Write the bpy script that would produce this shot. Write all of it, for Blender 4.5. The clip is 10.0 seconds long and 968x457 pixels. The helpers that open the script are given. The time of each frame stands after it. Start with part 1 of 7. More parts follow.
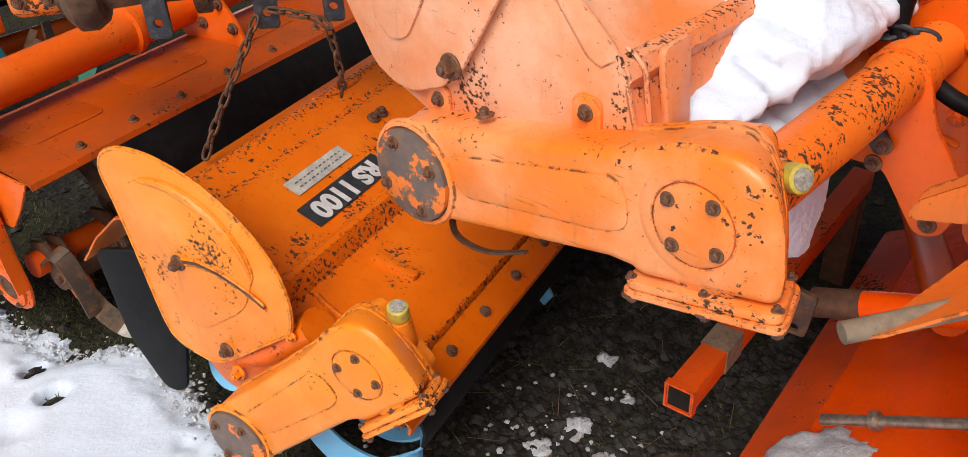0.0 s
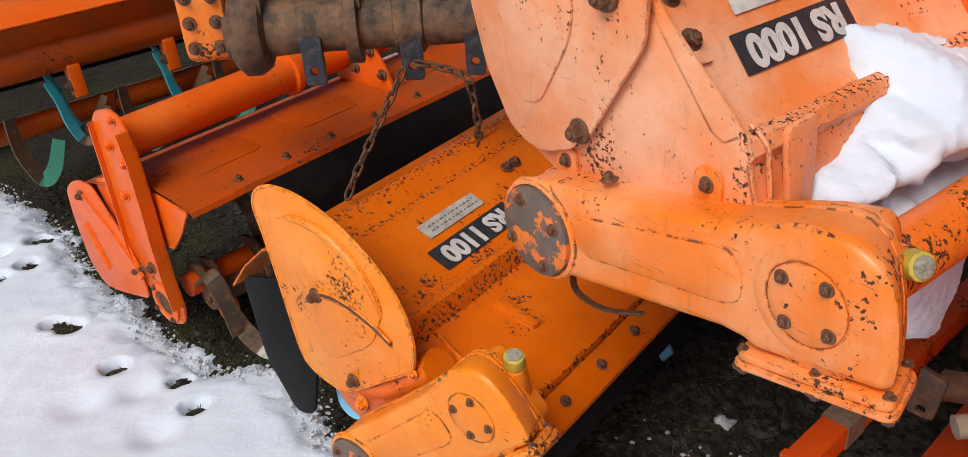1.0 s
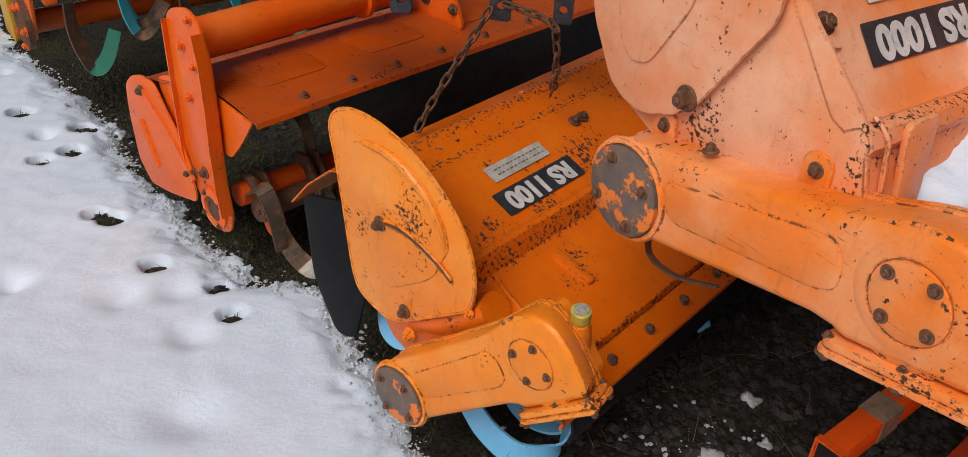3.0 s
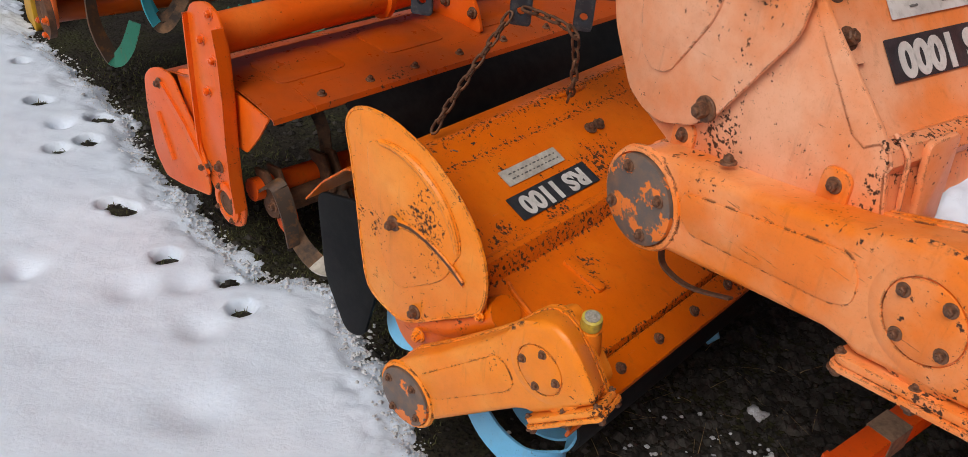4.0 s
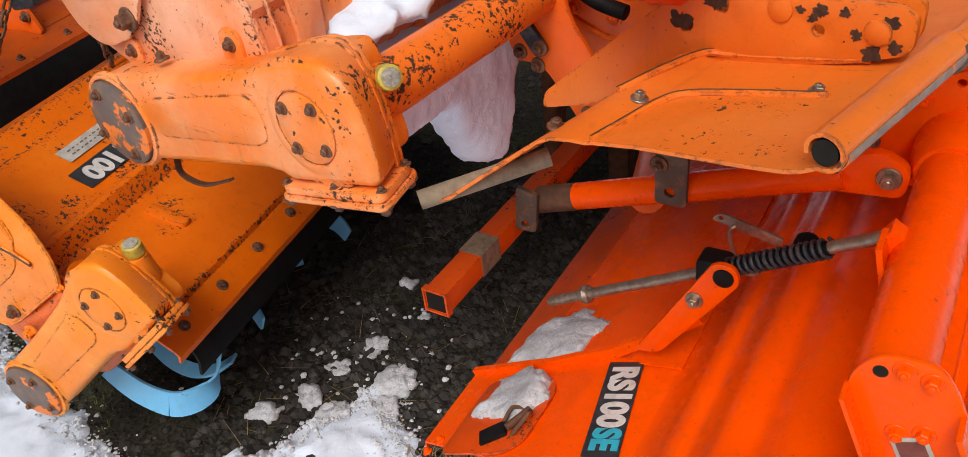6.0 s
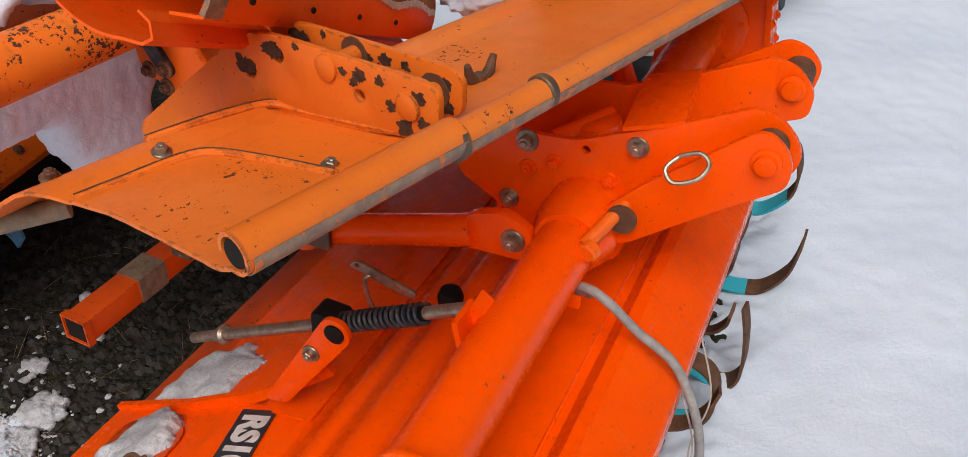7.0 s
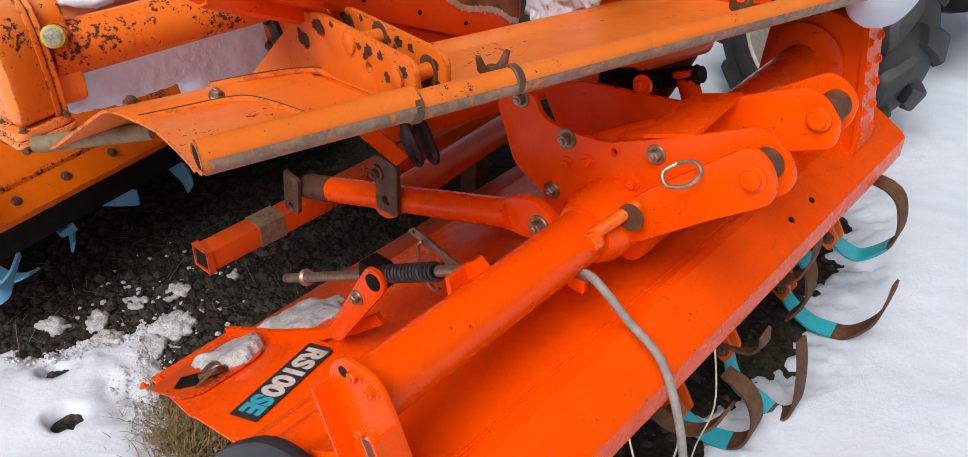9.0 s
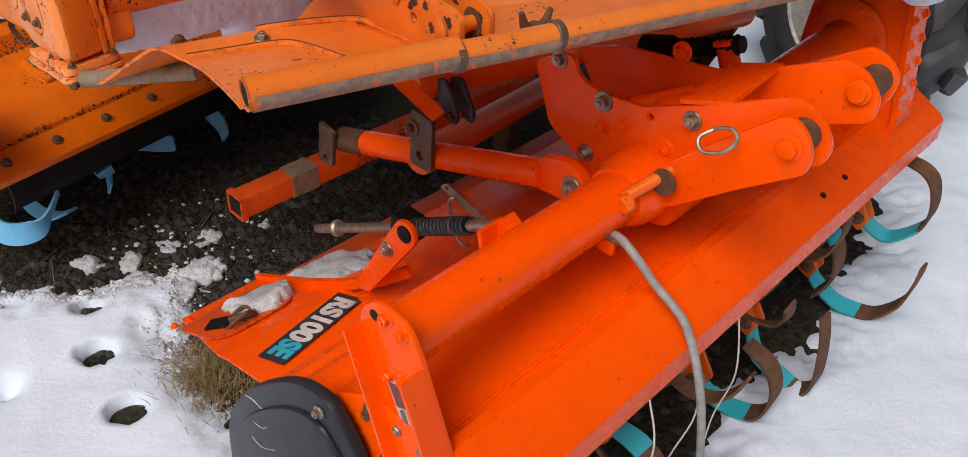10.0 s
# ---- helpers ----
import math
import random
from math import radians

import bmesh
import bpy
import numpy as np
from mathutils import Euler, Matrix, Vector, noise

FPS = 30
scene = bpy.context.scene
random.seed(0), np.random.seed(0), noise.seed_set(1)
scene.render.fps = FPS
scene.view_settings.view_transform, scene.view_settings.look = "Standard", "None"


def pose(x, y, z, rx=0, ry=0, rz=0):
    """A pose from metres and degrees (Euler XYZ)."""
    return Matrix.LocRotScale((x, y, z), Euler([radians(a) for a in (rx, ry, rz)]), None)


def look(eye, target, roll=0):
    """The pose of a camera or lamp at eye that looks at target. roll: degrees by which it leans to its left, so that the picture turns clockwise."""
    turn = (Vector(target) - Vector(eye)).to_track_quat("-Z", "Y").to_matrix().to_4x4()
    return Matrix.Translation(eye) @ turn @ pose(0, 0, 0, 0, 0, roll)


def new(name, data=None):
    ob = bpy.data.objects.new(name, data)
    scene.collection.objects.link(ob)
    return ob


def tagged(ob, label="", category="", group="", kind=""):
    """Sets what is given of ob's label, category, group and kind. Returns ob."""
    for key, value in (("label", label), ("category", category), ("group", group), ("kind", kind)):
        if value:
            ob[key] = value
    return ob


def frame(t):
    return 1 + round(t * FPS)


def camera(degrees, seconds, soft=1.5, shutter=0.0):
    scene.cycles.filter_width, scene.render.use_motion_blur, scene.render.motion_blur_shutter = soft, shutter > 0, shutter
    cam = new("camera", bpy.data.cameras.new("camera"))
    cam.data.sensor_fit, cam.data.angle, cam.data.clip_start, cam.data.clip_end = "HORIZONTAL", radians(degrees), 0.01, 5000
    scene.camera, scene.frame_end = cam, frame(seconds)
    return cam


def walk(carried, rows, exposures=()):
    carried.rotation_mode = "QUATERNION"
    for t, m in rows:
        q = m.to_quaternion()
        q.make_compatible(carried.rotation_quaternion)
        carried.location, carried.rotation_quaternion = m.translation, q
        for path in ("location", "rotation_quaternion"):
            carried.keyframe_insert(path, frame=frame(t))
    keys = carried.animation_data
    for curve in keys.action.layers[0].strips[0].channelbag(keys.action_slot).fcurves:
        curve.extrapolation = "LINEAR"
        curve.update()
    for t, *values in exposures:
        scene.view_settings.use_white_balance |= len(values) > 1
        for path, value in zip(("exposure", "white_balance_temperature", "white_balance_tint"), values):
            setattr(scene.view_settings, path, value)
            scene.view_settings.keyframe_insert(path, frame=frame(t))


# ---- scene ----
cam = camera(56.9, 10.0, 0.8)
PATH = [
    (0, (0.812, -1.655, 1.379), (0.756, 0.012, 0.275), -2.9),
    (0.5, (0.877, -1.683, 1.427), (0.604, 0.02, 0.414), -4.9),
    (1, (0.833, -1.684, 1.429), (0.482, 0.001, 0.411), -4.3),
    (1.5, (0.796, -1.687, 1.422), (0.43, -0.012, 0.393), -2.3),
    (2, (0.765, -1.691, 1.421), (0.386, -0.055, 0.335), 1.2),
    (2.5, (0.755, -1.708, 1.425), (0.376, -0.078, 0.33), 2.0),
    (2.7, (0.736, -1.71, 1.437), (0.385, -0.093, 0.313), 2.3),
    (3.8, (0.686, -1.716, 1.437), (0.319, -0.098, 0.32), 5.5),
    (4, (0.702, -1.716, 1.436), (0.344, -0.096, 0.319), 5.1),
    (4.5, (0.736, -1.715, 1.432), (0.408, -0.091, 0.311), 1.8),
    (5, (0.764, -1.708, 1.433), (0.503, -0.07, 0.314), 1.1),
    (5.2, (0.786, -1.715, 1.428), (0.597, -0.073, 0.302), 0.4),
    (6.3, (1.315, -1.886, 1.361), (1.442, -0.278, 0.179), -10.1),
    (6.5, (1.371, -1.889, 1.373), (1.586, -0.289, 0.192), -8.6),
    (7, (1.536, -1.785, 1.373), (1.919, -0.231, 0.174), 3.2),
    (7.5, (1.695, -1.779, 1.369), (1.975, -0.19, 0.187), 2.3),
    (8, (1.819, -1.92, 1.424), (1.711, -0.205, 0.401), 2.9),
    (8.5, (1.802, -1.952, 1.43), (1.697, -0.261, 0.367), 1.3),
    (9, (1.803, -1.98, 1.414), (1.711, -0.353, 0.255), 1.6),
    (9.5, (1.823, -2.002, 1.403), (1.728, -0.407, 0.201), 2.1),
    (10, (1.793, -2.007, 1.405), (1.654, -0.423, 0.191), 3.5),
]
walk(cam, [(t, look(eye, target, roll)) for t, eye, target, roll in PATH],
     exposures=((0, -0.06), (1.0, -0.30), (2.5, -0.60), (5.0, -0.49), (6.5, -0.10), (7.0, -0.36), (7.5, -0.38), (8.0, -0.08), (9.0, -0.13), (10.0, -0.31)))

# ---- light ----
world = bpy.data.worlds.new("overcast_sky")
scene.world = world
world.use_nodes = True
wn, wl = world.node_tree.nodes, world.node_tree.links
sky = wn.new("ShaderNodeTexSky")
sky.sky_type, sky.sun_disc = "NISHITA", False
sky.sun_elevation, sky.sun_rotation = radians(52), radians(200)
sky.air_density, sky.dust_density, sky.ozone_density = 0.35, 9.0, 1.5
wl.new(sky.outputs[0], wn["Background"].inputs[0])
wn["Background"].inputs[1].default_value = 0.085
sun = new("sun", bpy.data.lights.new("sun", "SUN"))
sun.data.energy, sun.data.angle, sun.data.color = 2.5, radians(34), (1.0, 0.985, 0.965)
sun.matrix_world = look((0, 0, 6), (1.75, 4.3, 0))
scene.view_settings.exposure = 0.0


# ---- materials ----
def mat(name):
    m = bpy.data.materials.new(name)
    m.use_nodes = True
    return m, m.node_tree.nodes, m.node_tree.links, m.node_tree.nodes["Principled BSDF"]


def tex(n, l, kind, scale, detail=4, rough=0.6, stretch=None, coord="Object"):
    co = n.new("ShaderNodeTexCoord")
    src = co.outputs[coord]
    if stretch:
        mp = n.new("ShaderNodeMapping")
        mp.inputs["Scale"].default_value = stretch
        l.new(src, mp.inputs[0])
        src = mp.outputs[0]
    t = n.new("ShaderNodeTexNoise" if kind == "noise" else "ShaderNodeTexVoronoi")
    t.inputs["Scale"].default_value = scale
    if kind == "noise":
        t.inputs["Detail"].default_value, t.inputs["Roughness"].default_value = detail, rough
    l.new(src, t.inputs["Vector"])
    return t.outputs[0]


def ramp(n, l, src, a, b, c0=(0, 0, 0, 1), c1=(1, 1, 1, 1)):
    r = n.new("ShaderNodeValToRGB")
    r.color_ramp.elements[0].position, r.color_ramp.elements[1].position = a, b
    r.color_ramp.elements[0].color, r.color_ramp.elements[1].color = c0, c1
    l.new(src, r.inputs[0])
    return r.outputs[0]


def mix(n, l, fac, a, b):
    m = n.new("ShaderNodeMix")
    m.data_type = "RGBA"
    for sock, v in ((m.inputs[0], fac), (m.inputs[6], a), (m.inputs[7], b)):
        if hasattr(v, "default_value"):
            l.new(v, sock)
        elif isinstance(v, tuple):
            sock.default_value = (*v[:3], 1)
        else:
            sock.default_value = v
    return m.outputs[2]


def calc(n, l, op, a, b):
    m = n.new("ShaderNodeMath")
    m.operation, m.use_clamp = op, True
    for sock, v in ((m.inputs[0], a), (m.inputs[1], b)):
        if hasattr(v, "default_value"):
            l.new(v, sock)
        else:
            sock.default_value = v
    return m.outputs[0]


def bump(n, l, bs, height, strength, dist):
    b = n.new("ShaderNodeBump")
    b.inputs["Strength"].default_value, b.inputs["Distance"].default_value = strength, dist
    l.new(height, b.inputs["Height"])
    l.new(b.outputs[0], bs.inputs["Normal"])


def paint(name, col, faded, chips=0.5, fade=0.5, rough=0.42, rust=(0.030, 0.015, 0.010), bands=(), gloss=0.38, bare=None, scratch=0.0):
    """Old machine paint: faded patches, dirt streaks, chips down to dark rust, worn edges; bands of (x, half width) chip most."""
    m, n, l, bs = mat(name)
    big = tex(n, l, "noise", 5, 5, 0.6)
    c = mix(n, l, ramp(n, l, big, 0.62 - 0.3 * fade, 0.80 - 0.2 * fade), col, faded)
    hue = tex(n, l, "noise", 22, 4, 0.7)
    c = mix(n, l, ramp(n, l, hue, 0.45, 0.9, (0, 0, 0, 1), (0.40, 0.40, 0.40, 1)), c, tuple(0.66 * v for v in col))
    run = tex(n, l, "noise", 9, 5, 0.65, stretch=(6, 6, 0.8))
    c = mix(n, l, ramp(n, l, run, 0.58, 0.85, (0, 0, 0, 1), (0.15 + 0.35 * chips,) * 3 + (1,)), c, (0.26, 0.085, 0.02))
    # chips gather where a coarse noise allows them
    fine = tex(n, l, "noise", 115, 5, 0.66)
    zone = ramp(n, l, tex(n, l, "noise", 7, 3, 0.6), 0.62 - 0.10 * chips, 0.78 - 0.10 * chips)
    if bands:
        co, sep = n.new("ShaderNodeTexCoord"), n.new("ShaderNodeSeparateXYZ")
        l.new(co.outputs["Object"], sep.inputs[0])
        for x0, half in bands:
            off = n.new("ShaderNodeMath")
            off.operation = "SUBTRACT"
            l.new(sep.outputs[0], off.inputs[0])
            off.inputs[1].default_value = x0
            ab = n.new("ShaderNodeMath")
            ab.operation = "ABSOLUTE"
            l.new(off.outputs[0], ab.inputs[0])
            zone = calc(n, l, "MAXIMUM", zone, ramp(n, l, ab.outputs[0], half * 0.2, half, (0.85, 0.85, 0.85, 1), (0, 0, 0, 1)))
    # the more a zone allows, the lower the level at which paint is gone
    reach = calc(n, l, "ADD", fine, calc(n, l, "MULTIPLY", zone, 0.04 + 0.125 * min(1.1, chips + 0.1)))
    mask = ramp(n, l, reach, 0.685, 0.697)
    if chips > 0.05:
        lines = ramp(n, l, tex(n, l, "noise", 40, 6, 0.75, stretch=(0.35, 4.5, 4.5)), 0.755 - 0.03 * chips - 0.10 * scratch, 0.775 - 0.03 * chips - 0.09 * scratch)
        mask = calc(n, l, "MAXIMUM", mask, calc(n, l, "MULTIPLY", lines, 0.6))
    # single flakes: dots of many sizes, thick where the zone allows
    co = n.new("ShaderNodeTexCoord")
    cells, rgb = n.new("ShaderNodeTexVoronoi"), n.new("ShaderNodeSeparateColor")
    cells.inputs["Scale"].default_value = 92
    l.new(co.outputs["Object"], cells.inputs["Vector"])
    l.new(cells.outputs["Color"], rgb.inputs[0])
    size = calc(n, l, "SUBTRACT", calc(n, l, "ADD", calc(n, l, "MULTIPLY", rgb.outputs[0], 0.5), calc(n, l, "MULTIPLY", zone, 0.22)), 0.47 - 0.085 * chips)
    ragged = calc(n, l, "ADD", cells.outputs["Distance"], calc(n, l, "MULTIPLY", calc(n, l, "SUBTRACT", fine, 0.42), 0.5))
    mask = calc(n, l, "MAXIMUM", mask, calc(n, l, "LESS_THAN", ragged, size))
    # worn edges: where the rounded normal leaves the true one
    bev, geo = n.new("ShaderNodeBevel"), n.new("ShaderNodeNewGeometry")
    bev.samples = 3
    bev.inputs["Radius"].default_value = 0.0028 if bare else 0.005
    dot = n.new("ShaderNodeVectorMath")
    dot.operation = "DOT_PRODUCT"
    l.new(bev.outputs[0], dot.inputs[0])
    l.new(geo.outputs["Normal"], dot.inputs[1])
    edge = ramp(n, l, dot.outputs["Value"], 0.90, 0.975, (1, 1, 1, 1), (0, 0, 0, 1))
    at = 0.61 if bare else 0.62 - 0.12 * min(1.1, chips)
    rag = ramp(n, l, tex(n, l, "noise", 60, 5, 0.7), at, at + 0.04)
    worn = calc(n, l, "MULTIPLY", edge, rag)
    mask = calc(n, l, "MAXIMUM", mask, worn)
    rusty = mix(n, l, tex(n, l, "noise", 150, 3, 0.6), rust, (0.11, 0.04, 0.016))
    if bare:
        rusty = mix(n, l, calc(n, l, "MULTIPLY", worn, ramp(n, l, tex(n, l, "noise", 14, 3, 0.6), 0.38, 0.46)), rusty, bare)
    scr = ramp(n, l, tex(n, l, "noise", 26, 4, 0.8, stretch=(5.5, 0.5, 2.2)), 0.70, 0.715, (0, 0, 0, 1), (0.5, 0.5, 0.5, 1))
    c = mix(n, l, scr, c, tuple(min(1, 0.75 * v + 0.16) for v in col))
    grain = tex(n, l, "noise", 260, 3, 0.7)
    c = mix(n, l, ramp(n, l, grain, 0.56, 0.75, (0, 0, 0, 1), (0.28, 0.28, 0.28, 1)), c, tuple(0.55 * v for v in col))
    l.new(mix(n, l, mask, c, rusty), bs.inputs["Base Color"])
    l.new(ramp(n, l, calc(n, l, "ADD", calc(n, l, "MULTIPLY", hue, 0.35), mask), 0.1, 1.0,
               (rough - 0.08,) * 3 + (1,), (0.8, 0.8, 0.8, 1)), bs.inputs["Roughness"])
    h = calc(n, l, "SUBTRACT", calc(n, l, "ADD", calc(n, l, "MULTIPLY", hue, 0.25), calc(n, l, "MULTIPLY", grain, 0.09)), mask)
    bs.inputs["Specular IOR Level"].default_value = gloss
    bump(n, l, bs, h, 0.55, 0.0018)
    return m


def plain(name, col, other, scale=40, rough=0.7, metal=0.0, relief=0.3, dist=0.002, lo=0.4, hi=0.65):
    m, n, l, bs = mat(name)
    t = tex(n, l, "noise", scale, 6, 0.68)
    c = mix(n, l, ramp(n, l, t, lo, hi), col, other)
    c = mix(n, l, ramp(n, l, tex(n, l, "noise", scale * 0.17, 4), 0.4, 0.75, (0, 0, 0, 1), (0.5, 0.5, 0.5, 1)), c, tuple(v * 0.6 for v in other))
    l.new(c, bs.inputs["Base Color"])
    bs.inputs["Roughness"].default_value, bs.inputs["Metallic"].default_value = rough, metal
    bump(n, l, bs, t, relief, dist)
    return m


PEACH = paint("faded_peach_paint", (0.80, 0.225, 0.055), (0.82, 0.41, 0.24), 0.9, 0.78, 0.40, scratch=0.6, bands=((-0.822, 0.022),))
CASE_A = paint("orange_case_paint", (0.85, 0.200, 0.016), (0.87, 0.365, 0.15), 1.05, 0.62, 0.36, scratch=0.85)
TUBE_A = paint("scraped_orange_paint", (0.80, 0.17, 0.012), (0.80, 0.20, 0.02), 1.5, 0.4, 0.5)
HOOD_B = paint("deep_orange_paint", (0.70, 0.130, 0.0), (0.72, 0.165, 0.004), 0.95, 0.35, 0.40, bands=((0.30, 0.035), (0.365, 0.022), (0.585, 0.022), (0.80, 0.012)))
LEAF = paint("chipped_amber_paint", (0.86, 0.245, 0.012), (0.87, 0.33, 0.055), 1.25, 0.5, 0.42)
CASE_B = paint("amber_orange_paint", (0.85, 0.235, 0.010), (0.86, 0.31, 0.045), 0.95, 0.5, 0.45)
# RED_C is a darker red-orange than ARM_C
RED_C = paint("dark_red_orange_paint", (0.46, 0.068, 0.003), (0.32, 0.064, 0.012), 0.75, 0.6, 0.34)
ARM_C = paint("bright_orange_paint", (0.76, 0.110, 0.003), (0.78, 0.16, 0.018), 0.55, 0.4, 0.38)
RED_E = paint("red_orange_paint", (0.90, 0.082, 0.0), (0.90, 0.100, 0.0005), 0.3, 0.3, 0.30, (0.09, 0.045, 0.025), gloss=0.16, bare=(0.58, 0.27, 0.11))
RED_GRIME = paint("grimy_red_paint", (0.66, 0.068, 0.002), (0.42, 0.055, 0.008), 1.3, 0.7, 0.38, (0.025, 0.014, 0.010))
SKID_F = paint("light_orange_paint", (0.74, 0.160, 0.014), (0.76, 0.205, 0.035), 0.75, 0.5, 0.45, scratch=0.45)
RUST_G = paint("rusting_orange_paint", (0.80, 0.085, 0.001), (0.78, 0.12, 0.01), 0.3, 0.4, 0.45)
BAR_S = paint("dirty_red_orange_paint", (0.72, 0.085, 0.002), (0.70, 0.11, 0.005), 1.2, 0.4, 0.5)
GREEN = paint("dull_green_paint", (0.03, 0.20, 0.13), (0.08, 0.26, 0.19), 0.8, 0.5, 0.6)
BLUE = paint("light_blue_paint", (0.16, 0.48, 0.76), (0.22, 0.52, 0.76), 0.2, 0.4, 0.45)
TEAL = paint("teal_paint", (0.03, 0.38, 0.47), (0.10, 0.42, 0.47), 0.3, 0.4, 0.5)
YELLOW = plain("yellow_paint", (0.62, 0.36, 0.01), (0.55, 0.28, 0.02), 30, 0.5)
def flaked(name, col, bare, other, scale=20, level=0.545):
    """Paint that has come off in sheets and left stained metal."""
    m, n, l, bs = mat(name)
    big = tex(n, l, "noise", scale, 6, 0.62)
    metal = mix(n, l, ramp(n, l, tex(n, l, "noise", 46, 5, 0.7), 0.42, 0.68), bare, other)
    left = ramp(n, l, big, level, level + 0.02)
    l.new(mix(n, l, left, metal, col), bs.inputs["Base Color"])
    bs.inputs["Roughness"].default_value = 0.48
    bump(n, l, bs, calc(n, l, "ADD", left, calc(n, l, "MULTIPLY", tex(n, l, "noise", 180, 3, 0.6), 0.3)), 0.5, 0.0012)
    return m


SCRAPED = flaked("scraped_edge_metal", (0.60, 0.15, 0.025), (0.17, 0.115, 0.08), (0.36, 0.22, 0.14), 60, 0.60)
# rusty dirt, blackened to carry the shade inside the open hood
SHADED_GRIME = plain("shaded_black_grime", (0.012, 0.008, 0.007), (0.095, 0.022, 0.010), 9, 0.8, lo=0.5, hi=0.8)
COVER = flaked("flaked_cover_paint", (0.78, 0.19, 0.02), (0.115, 0.088, 0.076), (0.20, 0.115, 0.07))
CAPY = plain("yellow_plastic", (0.58, 0.47, 0.05), (0.34, 0.27, 0.06), 70, 0.45)
CAPTOP = plain("grey_cap_face", (0.42, 0.40, 0.34), (0.16, 0.15, 0.12), 160, 0.6)
RUST = plain("rusty_steel", (0.085, 0.040, 0.022), (0.17, 0.075, 0.034), 55, 0.75, 0.2, 0.5)
FLAKE = plain("dark_bare_steel", (0.022, 0.013, 0.010), (0.10, 0.042, 0.020), 130, 0.7, 0.1, 0.4, 0.001)
BOLT = plain("weathered_bolt_steel", (0.075, 0.034, 0.02), (0.24, 0.11, 0.055), 120, 0.6, 0.25, 0.4, 0.001)
ZINC = plain("zinc_plated_steel", (0.42, 0.37, 0.29), (0.22, 0.18, 0.13), 90, 0.42, 0.8, 0.3, 0.001)
IRON = plain("dirty_cast_iron", (0.040, 0.032, 0.027), (0.24, 0.13, 0.065), 18, 0.8, 0.2, 0.6, 0.004)
DARK = plain("black_rubber", (0.004, 0.004, 0.005), (0.010, 0.010, 0.010), 30, 0.6, 0, 0.3)
FENDER = plain("black_plastic", (0.012, 0.014, 0.018), (0.028, 0.030, 0.036), 12, 0.40, 0, 0.15, 0.001)
TYRE = plain("worn_tyre_rubber", (0.020, 0.021, 0.024), (0.062, 0.062, 0.064), 9, 0.62, 0, 0.5, 0.002, 0.35, 0.7)
BLACK = plain("dark_recess", (0.012, 0.010, 0.009), (0.02, 0.016, 0.012), 40, 0.8)
WORN = plain("worn_dark_metal", (0.085, 0.062, 0.048), (0.30, 0.13, 0.045), 34, 0.55, 0.35, 0.3, 0.001, 0.5, 0.7)
BROWN = plain("brown_rust", (0.10, 0.038, 0.010), (0.30, 0.115, 0.016), 16, 0.8, 0.0, 0.5, 0.003, 0.4, 0.7)
DARKSTEEL = plain("blue_black_steel", (0.022, 0.026, 0.036), (0.085, 0.080, 0.080), 45, 0.55, 0.2, 0.5, 0.002, 0.5, 0.62)
HOSE = plain("grey_hose", (0.34, 0.33, 0.31), (0.22, 0.21, 0.20), 60, 0.55)
WOODY = plain("weathered_bar", (0.30, 0.22, 0.14), (0.17, 0.12, 0.08), 50, 0.8)
DECAL = plain("black_decal", (0.016, 0.018, 0.022), (0.04, 0.04, 0.045), 60, 0.45)
WHITE = plain("white_lettering", (0.62, 0.60, 0.57), (0.40, 0.38, 0.35), 80, 0.5, lo=0.5, hi=0.75)
CYAN = plain("cyan_lettering", (0.03, 0.42, 0.55), (0.03, 0.36, 0.47), 80, 0.5)
PLATE = plain("aluminium_plate", (0.60, 0.57, 0.50), (0.42, 0.38, 0.32), 60, 0.45, 0.2)
INK = plain("grey_ink", (0.10, 0.10, 0.10), (0.16, 0.15, 0.14), 80, 0.6)
MAROON = plain("dark_red_ink", (0.16, 0.035, 0.025), (0.20, 0.06, 0.04), 80, 0.6)


def snow_material():
    m, n, l, bs = mat("snow")
    big = tex(n, l, "noise", 3, 5, 0.55)
    fine = tex(n, l, "noise", 90, 5, 0.75)
    c = mix(n, l, ramp(n, l, big, 0.35, 0.7), (0.62, 0.705, 0.81), (0.69, 0.765, 0.865))
    c = mix(n, l, ramp(n, l, fine, 0.72, 0.80, (0, 0, 0, 1), (0.5, 0.5, 0.5, 1)), c, (0.55, 0.55, 0.54))
    l.new(c, bs.inputs["Base Color"])
    bs.inputs["Roughness"].default_value = 0.75
    bs.inputs["Subsurface Weight"].default_value = 0.15
    bs.inputs["Subsurface Radius"].default_value = (0.012, 0.014, 0.016)
    bump(n, l, bs, calc(n, l, "ADD", calc(n, l, "MULTIPLY", fine, 0.6), big), 0.6, 0.006)
    return m


